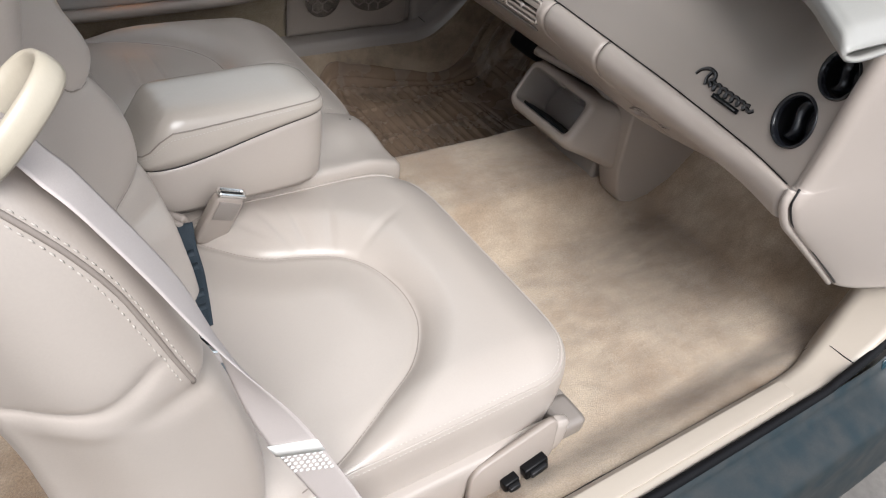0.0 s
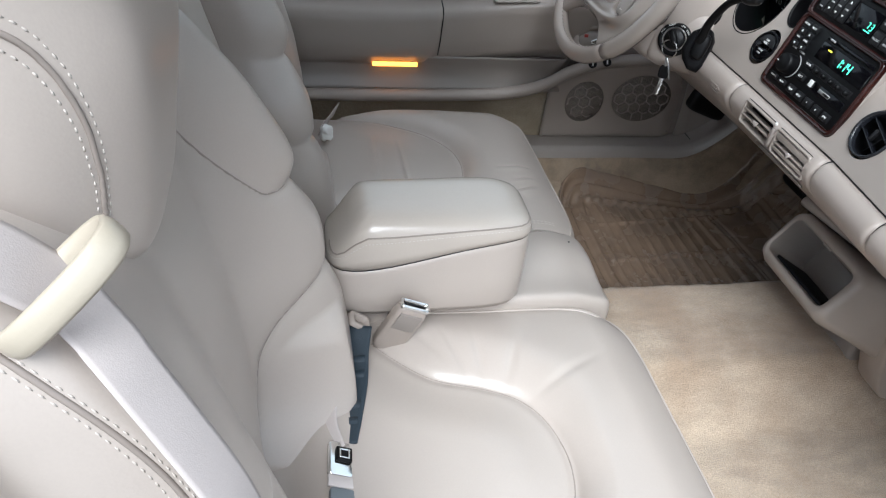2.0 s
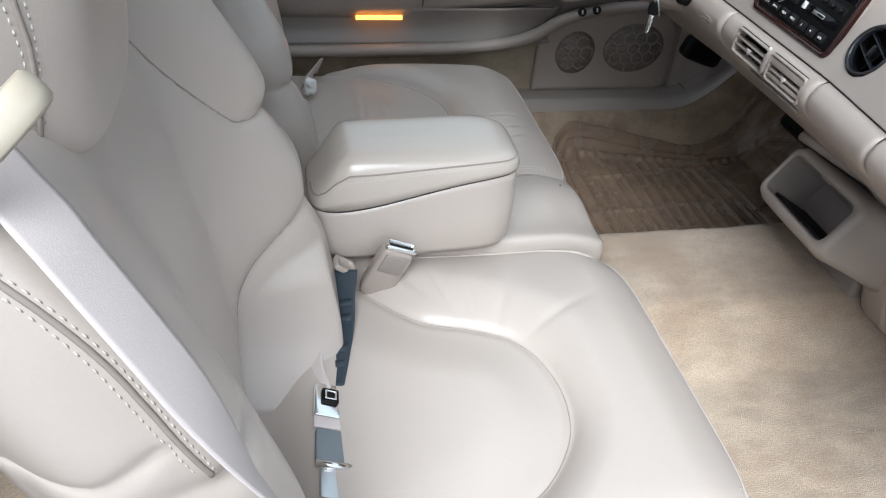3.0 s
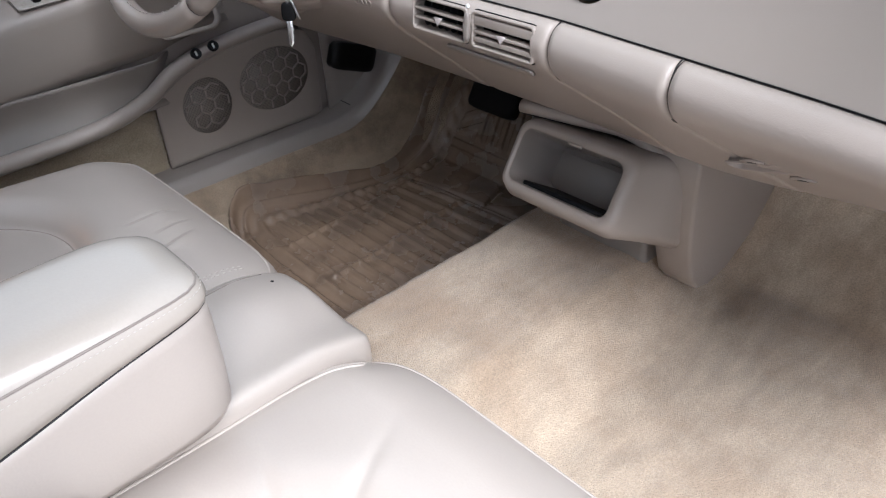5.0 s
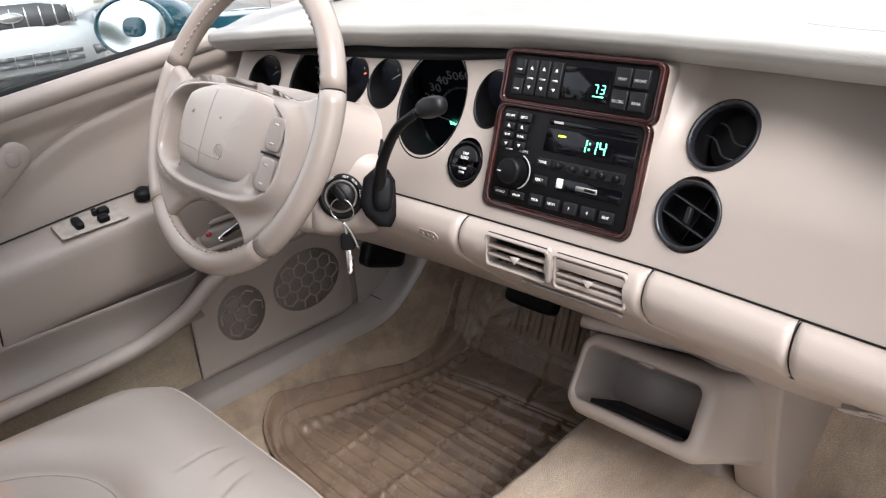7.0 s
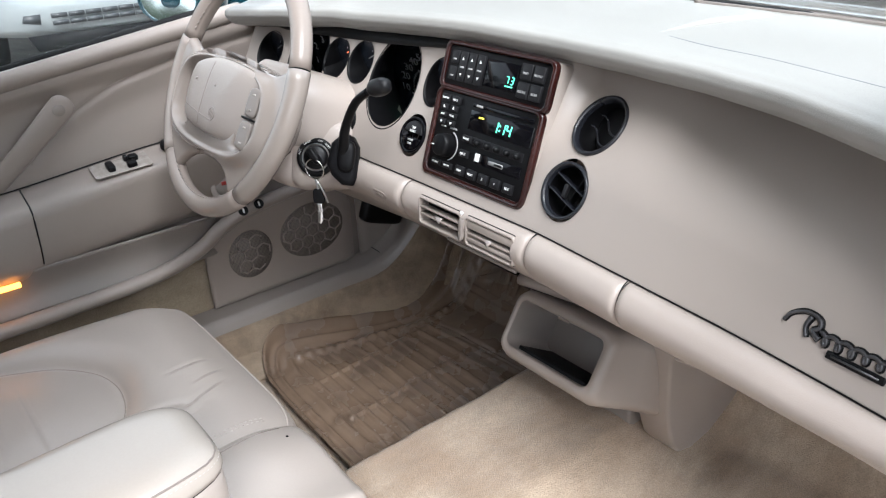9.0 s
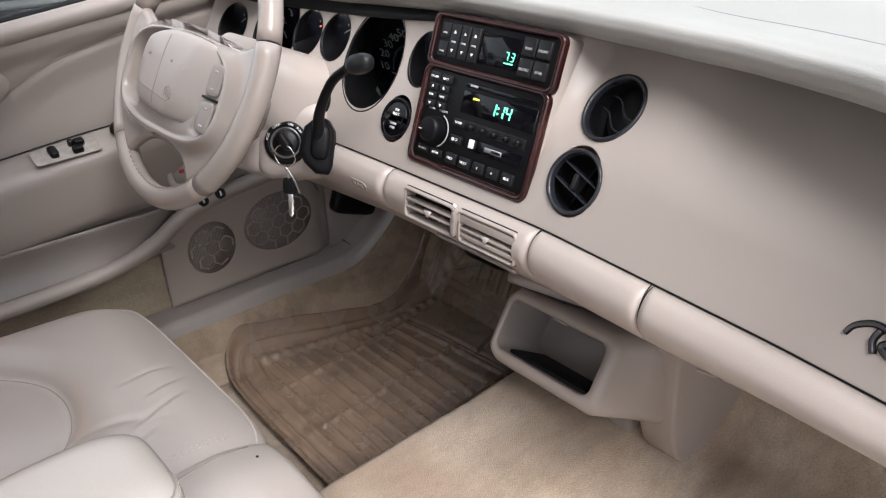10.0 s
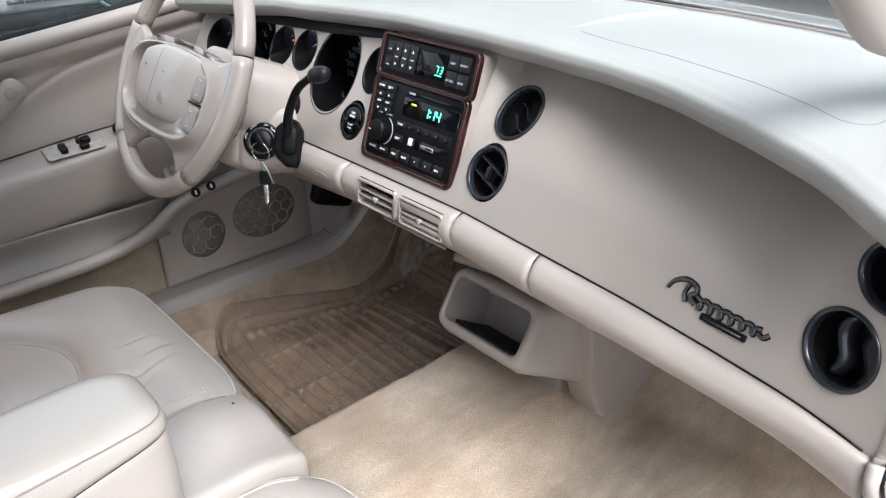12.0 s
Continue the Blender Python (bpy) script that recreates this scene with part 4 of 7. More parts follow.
# ---- driver's floor mat ----
mat = thing("floor_mat", "brown ribbed rubber floor mat with raised rim in the driver's footwell", "floor mat", (0.45, 0.38, 0.06))
def side_z(x, y):
    """Height of the carpet, with its edge turned up against the driver's sill."""
    z = 0.168 + 0.30 * smooth((x - 0.50) / 0.34) ** 1.5
    yi = 0.653 - 0.05 * smooth((x - 0.45) / 0.35)
    low = floor_z(x, yi - 0.085)
    up = float(np.interp(y, [yi - 0.085, yi - 0.055, yi - 0.030, yi - 0.014], [low, lerp(low, z - 0.045, 0.14), lerp(low, z - 0.045, 0.45), z - 0.045]))
    return max(floor_z(x, y), up) if y > yi - 0.085 else floor_z(x, y)


MAT_EDGE = spline([(0.205, 0.142, 0), (0.208, 0.35, 0), (0.212, 0.50, 0), (0.225, 0.575, 0), (0.252, 0.618, 0), (0.295, 0.632, 0), (0.39, 0.618, 0), (0.47, 0.600, 0), (0.58, 0.574, 0), (0.66, 0.572, 0), (0.74, 0.582, 0), (0.82, 0.585, 0), (0.90, 0.585, 0)], 8)
MAT_LINE = np.array([(p.x, p.y) for p in MAT_EDGE])


def mat_gap(x, y):
    """Distance in from the mat's edge."""
    a, b = MAT_LINE[:-1], MAT_LINE[1:]
    d = b - a
    t = np.clip(((np.array((x, y)) - a) * d).sum(1) / (d * d).sum(1), 0, 1)
    q = a + d * t[:, None] - (x, y)
    return math.sqrt(float((q * q).sum(1).min()))


def bar(v, pitch, start, width, count):
    """1 on one of a row of bars, 0 between them."""
    k = round((v - start) / pitch)
    return 1 - smooth((abs(v - start - k * pitch) - width * 0.5) / (width * 0.38)) if 0 <= k < count else 0.0


def mat_relief(x, y, d):
    h = 0.012 * (1 - smooth((d - 0.004) / 0.009)) + 0.006 * math.exp(-((d - 0.026) / 0.0045) ** 2)
    h += 0.009 * math.exp(-((d - 0.056) / 0.010) ** 2) * (0.78 + 0.22 * math.cos(2 * math.pi * (x if d > 0.02 else y) / 0.0235))
    inner = smooth((d - 0.068) / 0.006)
    bend = x - 0.004 * math.sin((y - 0.2) * 7) - 0.10 * (0.56 - y) * smooth((x - 0.50) / 0.12)
    field = inner * (1 - smooth((bend - 0.590) / 0.004))
    h += field * max(0.0066 * bar(bend, 0.0268, 0.284, 0.0062, 12), 0.0062 * bar(y + 0.012 * math.sin(x * 7), 0.135, 0.215, 0.0066, 3))
    heel = inner * smooth((bend - 0.590) / 0.004) * (1 - smooth((x - 0.735) / 0.004))
    edge = min(abs(bend - 0.598), abs(x - 0.728), abs(y - 0.525), abs(y - 0.305 - 0.25 * (x - 0.6)))
    h += heel * (0.0035 - 0.004 * math.exp(-(edge / 0.004) ** 2))
    toe = inner * smooth((x - 0.745) / 0.004)
    slant = (x + 0.5 * y) if y > 0.46 else (y - 0.35 * x)
    h += toe * 0.005 * (0.5 + 0.5 * math.tanh(6 * math.sin(2 * math.pi * slant / 0.030)))
    return h


def mat_fn(u, v):
    x = lerp(0.205, 0.90, u)
    y1 = float(np.interp(x, MAT_LINE[:, 0], MAT_LINE[:, 1]))
    y = lerp(0.142, y1, v)
    return (x, y, side_z(x, y) + 0.007 + mat_relief(x, y, mat_gap(x, y)))


attach(part("sheet", thicken(grid(mat_fn, 340, 210), -0.004), RUBBER_MAT), mat)
# pedals
pedal = thing("brake_pedal", "black rubber brake pedal under the dash", "pedal", (0.75, 0.345, 0.25))
attach(part("pad", rbox((0.69, 0.345, 0.258), (0.03, 0.115, 0.055), 6, 8, m=pose(0, 0, 0, 0, 30, 0)), RUBBER), pedal)
attach(part("lever", tube([(0.70, 0.345, 0.26), (0.80, 0.345, 0.33), (0.90, 0.345, 0.45)], 0.010, 8), BLACK), pedal)


# ---- dashboard ----
seam_x = curve1([(-0.66, 0.216), (-0.615, 0.232), (-0.56, 0.249), (-0.47, 0.264), (-0.37, 0.278), (-0.24, 0.290), (-0.10, 0.303), (0.14, 0.303), (0.35, 0.300), (0.66, 0.270)])
face_k = curve1([(-0.66, 0.25), (-0.60, 0.42), (-0.45, 0.8), (-0.25, 1.0), (0.7, 1.0)])
brow_x = curve1([(-0.66, 0.14), (-0.60, 0.187), (-0.543, 0.237), (-0.454, 0.287), (-0.33, 0.338), (-0.26, 0.354), (-0.17, 0.363), (-0.06, 0.374), (0.1, 0.372), (0.4, 0.352), (0.66, 0.30)])
brow_z = curve1([(-0.66, 0.764), (-0.60, 0.769), (0.10, 0.771), (0.43, 0.756), (0.66, 0.738)])


def face_x(y, z):
    h = z - 0.593
    hollow = (0.030 * smooth((-0.062 - y) / 0.030) + 0.028 * smooth((-0.175 - y) / 0.09)) * smooth((z - 0.650) / 0.115) * smooth((y + 0.575) / 0.08)
    return seam_x(y) + 0.006 + face_k(y) * (0.46 * h + 0.35 * h * h) + hollow


def face_frame(y, z, lift=0.0):
    """A frame on the dash face: local x to the passenger side, y up the face, z out of it."""
    n = Vector((-1, -(face_x(y + 0.01, z) - face_x(y - 0.01, z)) / -0.02, (face_x(y, z + 0.01) - face_x(y, z - 0.01)) / 0.02)).normalized()
    return axes(Vector((face_x(y, z), y, z)) + n * lift, n)


dash = thing("dashboard", "taupe two-tone dashboard sweeping across the car", "dashboard", (0.5, 0, 0.6))


def dash_top(u, v):
    y = lerp(-0.648, 0.668, v)
    end = smooth((y + 0.648) / 0.02)
    xb, zb = brow_x(y), brow_z(y)
    far = 0.668 - 0.28 * y * y
    prof = [(xb + 0.085, zb + 0.008), (xb + 0.050, zb + 0.003), (xb + 0.030, zb + 0.002), (xb + 0.017, zb + 0.006), (xb + 0.007, zb + 0.013), (xb + 0.002, zb + 0.020), (xb + 0.003, zb + 0.026), (xb + 0.014, zb + 0.030), (xb + 0.035, zb + 0.032),
            (lerp(xb, far, 0.3), lerp(zb + 0.034, 0.802, 0.3)), (lerp(xb, far, 0.6), lerp(zb + 0.034, 0.802, 0.6)), (far, 0.800)]
    k = u * (len(prof) - 1)
    i = min(len(prof) - 2, int(k))
    x, z = lerp(prof[i][0], prof[i + 1][0], k - i), lerp(prof[i][1], prof[i + 1][1], k - i)
    z = lerp(lerp(zb + 0.012, z, 0.35), z, end)
    z += 0.0012 * noise.noise(Vector((x * 12, y * 12, 0)))
    return (x, y, z)


top_bm = thicken(grid(dash_top, 61, 170), -0.004)
top_tree = top_bm.copy()
attach(part("top_pad", top_bm, VINYL_TOP, None, "pale grained padded dash top"), dash)


def on_top(x, y):
    xb = brow_x(y)
    far = 0.668 - 0.28 * y * y
    return lerp(brow_z(y) + 0.034, 0.802, (x - xb) / (far - xb))


def top_line(points, r, mat, name, label):
    pts = snap([(p.x, p.y, on_top(p.x, p.y) + 0.02) for p in spline([(x, y, 0) for x, y in points], 14)], top_tree, 0.0006)
    attach(part(name, tube(pts, r, 6), mat, None, label), dash)


top_line([(0.43, -0.17), (0.412, -0.242), (0.401, -0.307), (0.382, -0.37), (0.365, -0.425), (0.341, -0.478), (0.324, -0.504), (0.314, -0.522), (0.317, -0.538), (0.337, -0.544), (0.42, -0.54)], 0.0010, PLASTIC_STEEL, "airbag_seam", "fine seam of the airbag cover")
ridge = spline([(0.396, -0.148, 0.803), (0.47, -0.152, 0.806), (0.54, -0.160, 0.8055), (0.615, -0.182, 0.803)], 8)
attach(part("top_ridge", tube(ridge, lambda t: 0.002 + 0.0055 * smooth(t * 1.3), 12, flat=0.9), VINYL_TOP, None, "low moulded ridge on the dash top"), dash)
slot = spline([(0.655, -0.05, 0.8015), (0.654, -0.10, 0.8015), (0.651, -0.169, 0.8015), (0.645, -0.274, 0.8015), (0.614, -0.418, 0.8015), (0.575, -0.52, 0.8015)], 8)
attach(part("defrost_slot", ribbon(slot, 0.012, 0.003, (0, 0, 1)), PLASTIC_GREY, None, "grey demister slot cover"), dash)

HOLES = [(0.248, 0.699, 0.055, 0.060), (0.340, 0.713, 0.030, 0.030), (0.402, 0.711, 0.030, 0.030), (0.475, 0.703, 0.050, 0.052), (0.585, 0.700, 0.036, 0.032), (0.153, 0.713, 0.026, 0.031),
         (0.167, 0.642, 0.0255, 0.0275), (-0.120, 0.642, 0.032, 0.033), (-0.125, 0.709, 0.032, 0.0285), (-0.579, 0.648, 0.031, 0.031), (-0.600, 0.717, 0.030, 0.024)]


def dash_face():
    bm = bmesh.new()
    ny, nz = 300, 46
    vs = {}
    for i in range(ny + 1):
        for j in range(nz + 1):
            y, z = lerp(-0.636, 0.655, i / ny), lerp(0.5870, 0.79, j / nz)
            inside = False
            for hy, hz, ry, rz in HOLES:
                d = math.hypot((y - hy) / ry, (z - hz) / rz)
                if d < 0.85:
                    inside = True
                elif d < 1.08:
                    y, z = hy + (y - hy) / d, hz + (z - hz) / d
            if not inside and z < 0.785:
                vs[i, j] = bm.verts.new((face_x(y, z), y, z))
    for i in range(ny):
        for j in range(nz):
            q = [vs.get(k) for k in ((i, j), (i + 1, j), (i + 1, j + 1), (i, j + 1))]
            if all(q):
                bm.faces.new(q)
    return bm


attach(part("face_panel", dash_face(), PANEL, None, "smooth satin taupe dash face"), dash)


# black strip just off the face, painting the shade under the brow
def brow_shade_point(u, v):
    y = lerp(0.135, 0.640, u)
    z = lerp(brow_z(y) - 0.004 - 0.013 * math.sin(math.pi * min(1, 0.12 + u)) ** 0.6, brow_z(y) + 0.012, v)
    return (face_x(y, z) - 0.0025, y, z)


hood = grid(brow_shade_point, 60, 5)
attach(part("hood_liner", thicken(hood, 0.001), BLACK, None, "black strip painting the shade under the dash brow"), dash)
attach(part("seam_shadow_gap", tube([(seam_x(y) + 0.0035, y, 0.5905) for y in np.linspace(-0.62, 0.64, 80)], 0.0009, 6), BLACK, None, "dark gap between face and lower roll"), dash)

ROLL = [(0.012, 0.582), (0.004, 0.5885), (-0.006, 0.5905), (-0.015, 0.5865), (-0.021, 0.578), (-0.0235, 0.568), (-0.021, 0.556), (-0.013, 0.543), (0.0, 0.5305), (0.02, 0.5145), (0.055, 0.488), (0.10, 0.4535), (0.15, 0.4145), (0.17, 0.405), (0.17, 0.43)]


def roll_z(y, z):
    """The roll is slimmer towards the passenger door."""
    return 0.59 - (0.59 - z) * (1 - 0.30 * smooth((-0.15 - y) / 0.45))


def roll_y(y, k):
    return y - 0.085 * max(0.0, min(1.0, (k - 0.57) / 0.36))


def nose(y, dx):
    """The bead stands out less towards the passenger door."""
    return dx if dx > 0 else dx * (1 - 0.55 * smooth((-0.42 - y) / 0.20))


def roll_piece(name, y0, y1, mat, label, slant0=True, slant1=True, n=40, holes=()):
    """A stretch of the lower dash roll from y0 (passenger side) to y1."""
    m = 57

    def f(u, v):
        k = v
        a = roll_y(y0, k) if slant0 else y0
        b = roll_y(y1, k) if slant1 else y1
        y = lerp(a, b, u)
        e = min((y - a) / 0.010, (b - y) / 0.010, 1.0)
        inset = 0.007 * (1 - math.sqrt(max(0.0, 1 - (1 - max(0.0, e)) ** 2)))
        i = min(len(ROLL) - 2, int(k * (len(ROLL) - 1)))
        t = k * (len(ROLL) - 1) - i
        p0, p1, p2, p3 = (ROLL[max(0, min(len(ROLL) - 1, q))] for q in (i - 1, i, i + 1, i + 2))
        dx, z = (0.5 * (2 * b1 + (c - a1) * t + (2 * a1 - 5 * b1 + 4 * c - d) * t * t + (3 * b1 - a1 - 3 * c + d) * t ** 3) for a1, b1, c, d in zip(p0, p1, p2, p3))
        return (seam_x(y) + nose(y, dx) + inset, y, roll_z(y, z + inset * 0.3 * (1 if z < 0.53 else -1)))
    us = sorted(set([0, 0.004, 0.01, 0.02, 0.035] + [i / n for i in range(1, n)] + [0.965, 0.98, 0.99, 0.996, 1]))
    bm = bmesh.new()
    vs = [[bm.verts.new(f(u, j / (m - 1))) for j in range(m)] for u in us]
    for a, b in zip(vs, vs[1:]):
        for j in range(m - 1):
            mid = (a[j].co + b[j + 1].co) / 2
            if not any(mid.x < 0.31 and abs(mid.y - h) < 0.0415 and abs(mid.z - 0.5665) < 0.0175 for h in holes):
                bm.faces.new((a[j], b[j], b[j + 1], a[j + 1]))
    return attach(part(name, bm, mat, None, label), dash)


roll_piece("glove_box_roll", -0.6295, -0.2475, VINYL, "padded roll of the passenger knee panel", slant0=False)
roll_piece("middle_roll", -0.2460, -0.1035, VINYL, "short padded roll section")
roll_piece("vent_roll", -0.1015, 0.138, VINYL, "roll section that holds the centre outlets", slant1=False, n=96, holes=(0.052, -0.043))
roll_piece("driver_roll", 0.141, 0.640, VINYL, "roll section under the steering column", slant0=False, slant1=False)
for yy in (-0.2458, -0.1032):
    gap = [(seam_x(yy) + dx + (0.008 if i < 8 else 0.0025), roll_y(yy, i / (len(ROLL) - 1)), roll_z(roll_y(yy, i / (len(ROLL) - 1)), z + (0.006 if z < 0.52 else 0))) for i, (dx, z) in enumerate(ROLL)]
    attach(part("roll_gap", tube(spline(gap[1:12], 4), 0.0007, 6), BUTTON, None, "dark joint between roll sections"), dash)
em = axes((seam_x(0.185) - 0.0225, 0.185, 0.562), (-1, 0, -0.25))
attach(part("embossed_mark", frame_ring(round_rect(0.034, 0.014, 0.007, 5), round_rect(0.028, 0.009, 0.0045, 5), 0.0008, em, 0.0003), VINYL, None, "faint embossed oval mark"), dash)
for k in range(3):
    attach(part("embossed_bar", placed(bevel_box((-0.008 + 0.008 * k, 0, 0.0008), (0.004, 0.006, 0.001), 0), em), VINYL), dash)
# glove-box latches under the roll
for yy, dx, zz in ((-0.304, 0.054, 0.488), (-0.345, 0.078, 0.4705)):
    lm2 = axes((seam_x(yy) + dx, yy, roll_z(yy, zz)), (-0.60, -0.10, -0.79), (-0.8, 0.55, 0.6))
    attach(part("latch_recess", placed(outline([(-0.014, -0.004), (0.012, -0.0045), (0.015, 0.0), (-0.002, 0.0055), (-0.013, 0.003)], 0.0022), lm2), VINYL, None, "small moulded latch"), dash)
    attach(part("latch_slot", placed(outline([(-0.006, -0.001), (0.006, -0.0018), (0.001, 0.002), (-0.005, 0.0014)], 0.0026), lm2), BUTTON, None, "dark notch of the latch"), dash)
lm2 = axes((seam_x(-0.32) + 0.066, -0.32, roll_z(-0.32, 0.4795)), (-0.60, -0.10, -0.79), (-0.8, 0.55, 0.6))
attach(part("latch_surround", frame_ring(round_rect(0.112, 0.024, 0.008, 4), round_rect(0.106, 0.019, 0.006, 4), 0.0015, lm2, 0.0006), VINYL, None, "raised moulding round the latches"), dash)

# end cap towards the passenger door
LIP = [(0.222, 0.594), (0.216, 0.578), (0.222, 0.562), (0.24, 0.54), (0.273, 0.514), (0.34, 0.462), (0.42, 0.40), (0.46, 0.368)]
CAP_EDGE = [(0.262, 0.792), (0.246, 0.755), (0.238, 0.70), (0.235, 0.65), (0.228, 0.600)] + LIP
cap_edge = spline([(x, 0, z) for x, z in CAP_EDGE], 6)


def cap_fn(u, v):
    e = cap_edge[min(len(cap_edge) - 1, int(round(v * (len(cap_edge) - 1))))]
    k = v
    x = lerp(e.x + 0.004, 0.74, u ** 1.6)
    z = lerp(e.z, lerp(0.80, 0.295, k), u ** 1.2)
    r = math.sqrt(max(0.0, 1 - (1 - min(1.0, u / 0.10)) ** 2))
    return (x, -0.630 - 0.016 * r - 0.045 * u, z)


attach(part("end_cap", thicken(grid(cap_fn, 40, len(cap_edge)), 0.002), VINYL, None, "pale taupe end cap of the dashboard"), dash)

lip = [(x, -0.634 - 0.002 * k, z) for k, (x, z) in enumerate(LIP)]
attach(part("roll_lip", tube(spline(lip, 5), lambda t: 0.006 - 0.002 * t, 10), VINYL, None, "rounded lip that ends the roll"), dash)
attach(part("cap_seam", tube(spline([(x + 0.004, y - 0.006, z + 0.004) for x, y, z in lip], 5), 0.0016, 6), BUTTON, None, "dark joint beside the end cap"), dash)

# ---- round air vents ----
def round_vent(y, z, r, lift, style, label, squash=1.0):
    m = face_frame(y, z, lift) @ Matrix.Diagonal((1, squash, 1, 1))
    base = thing("air_vent", label, "air vent", (face_x(y, z), y, z), "round dash vents")
    attach(part("bezel", lathe([(r * 1.05, -0.004), (r * 1.05, 0.0006), (r * 1.02, 0.0022), (r * 0.96, 0.0022), (r * 0.905, -0.001), (r * 0.88, -0.006)], 44, m), VENT_PLASTIC), base)
    attach(part("barrel", lathe([(r * 0.885, -0.005), (r * 0.88, -0.04), (0.0, -0.041)], 44, m), BLACK, None, "black inside of the vent"), base)
    if style == "grid":
        for a in (-0.33, 0.33):
            ln = 2 * r * 0.84 * math.sqrt(1 - a * a)
            attach(part("vane", placed(bevel_box((0, a * r * 0.9, -0.008), (ln, 0.0016, 0.012), 0.0005), m @ pose(0, 0, 0, 0, 0, -18)), VENT_PLASTIC), base)
        for a in (0.12,):
            ln = 2 * r * 0.80 * math.sqrt(1 - a * a)
            attach(part("blade", placed(bevel_box((a * r, 0, -0.018), (0.0018, ln, 0.010), 0.0005), m @ pose(0, 0, 0, 0, 0, -18)), BLACK), base)
        attach(part("knob", placed(bevel_box((0, 0, -0.003), (0.005, 0.016, 0.006), 0.001), m), BUTTON), base)
    elif style == "shut":
        attach(part("flap", placed(lathe([(0.0, -0.017), (r * 0.5, -0.018), (r * 0.83, -0.023)], 32), m @ pose(0, 0, 0, 14, -8, 0)), BLACK), base)
        for up in (0.18, -0.28):
            wave = [((k / 10 - 0.5) * r * 1.3, up * r + 0.09 * r * math.sin(k / 10 * 2 * math.pi), -0.010) for k in range(11)]
            attach(part("edge", placed(tube(wave, 0.0010, 5), m @ pose(0, 0, 0, 0, 0, -25)), VENT_PLASTIC), base)
    else:
        wave = [(0.16 * r * math.sin((k / 12) * 2 * math.pi), (k / 12 - 0.5) * r * 1.62) for k in range(13)]
        for off, wd in ((-0.30, 0.32), (0.42, 0.80)):
            fins = [[Vector((p[0] + off * r + wd * r * q, p[1] * (1 - 0.22 * abs(off + wd * q)), -0.004 - 0.018 * q * q - 0.006 * (1 - q))) for p in wave] for q in (0.0, 0.25, 0.5, 0.75, 1.0)]
            attach(part("vane", placed(thicken(loft(fins, False, False), 0.0012), m), VENT_PLASTIC, None, "curved dark grey vane"), base)
    return base


round_vent(-0.120, 0.642, 0.0325, 0.001, "grid", "round black air vent with crossed vanes in the dash centre")
round_vent(-0.125, 0.709, 0.0325, 0.001, "shut", "round black air vent with its flap shut", 1.14)
round_vent(-0.579, 0.648, 0.0325, 0.001, "swirl", "round black air vent with curved vanes at the dash end")
round_vent(-0.600, 0.717, 0.0315, 0.001, "swirl", "round black air vent tucked under the dash brow", 0.85)

# ---- gauges ----
def gauge(name, y, z, ry, rz, label, depth=0.024, grow=0.98, shift=(0.0, 0.0)):
    """A dial at the end of a dark tunnel behind an oval hole in the dash face."""
    base = thing(name, label, "gauge", (face_x(y, z), y, z), "instrument dials")
    rings = []
    for q, d, k in ((1.03, -0.0006, 0.0), (1.0, -0.0012, 0.0), (0.985, 0.004, 0.0), (lerp(1, grow, 0.5), depth * 0.5, 0.5), (grow, depth, 1.0)):
        ring = []
        for i in range(48):
            a = 2 * math.pi * i / 48
            yy, zz = y + ry * q * math.cos(a), z + rz * q * math.sin(a)
            hold = face_x(y + ry * math.cos(a), z + rz * math.sin(a))
            ring.append(Vector((lerp(hold + d, face_x(y, z) + depth - 0.25 * (zz - z), k) if k else hold + d, yy + shift[0] * k, zz + shift[1] * k)))
        rings.append(ring)
    attach(part("well", loft(rings, False), BLACK, None, "dark tunnel of the gauge"), base)
    dial = bmesh.new()
    dial.faces.new([dial.verts.new(p + Vector((-0.0015, 0, 0))) for p in rings[-1]])
    attach(part("dial", dial, DIAL, None, "dark glossy dial face"), base)
    mid = Vector((face_x(y, z) + depth - 0.003, y + shift[0], z + shift[1]))
    return base, axes(mid, (-1, 0, -0.25)), mid


def on_dial(m, mid, y, z):
    """A frame on a dial at a place across and up the car."""
    return m @ Matrix.Translation((mid.y - y, z - mid.z, 0.0006))


def dial_text(g, m, mid, txt, y, z, size):
    lettering(txt, size, on_dial(m, mid, y, z) @ Matrix.Diagonal((1.35, 1, 1, 1)), GREY_PRINT, g, "numeral").matrix_parent_inverse = g.matrix_basis.inverted()


g, m, mid = gauge("speedometer", 0.248, 0.699, 0.055, 0.063, "large black speedometer with white numerals and a pointer", 0.098, 1.75, (0.050, -0.022))
for txt, y, z in (("10", 0.353, 0.654), ("20", 0.345, 0.675), ("30", 0.331, 0.692), ("40", 0.313, 0.705), ("50", 0.291, 0.714), ("60", 0.268, 0.716)):
    dial_text(g, m, mid, txt, y, z, 0.0175)
for k in range(31):
    a = radians(12 + k * 3.2)
    r = 0.058
    attach(part("tick", placed(bevel_box((0, 0, 0), (0.005 if k % 5 == 0 else 0.003, 0.0008, 0.0004), 0), on_dial(m, mid, 0.275 + r * math.cos(a), 0.640 + r * math.sin(a)) @ pose(0, 0, 0, 0, 0, 180 - math.degrees(a))), GREY_PRINT), g)
attach(part("pointer", placed(bevel_box((-0.030, 0, 0.003), (0.060, 0.0016, 0.001), 0), on_dial(m, mid, 0.275, 0.640) @ pose(0, 0, 0, 0, 0, -8)), WHITE), g)
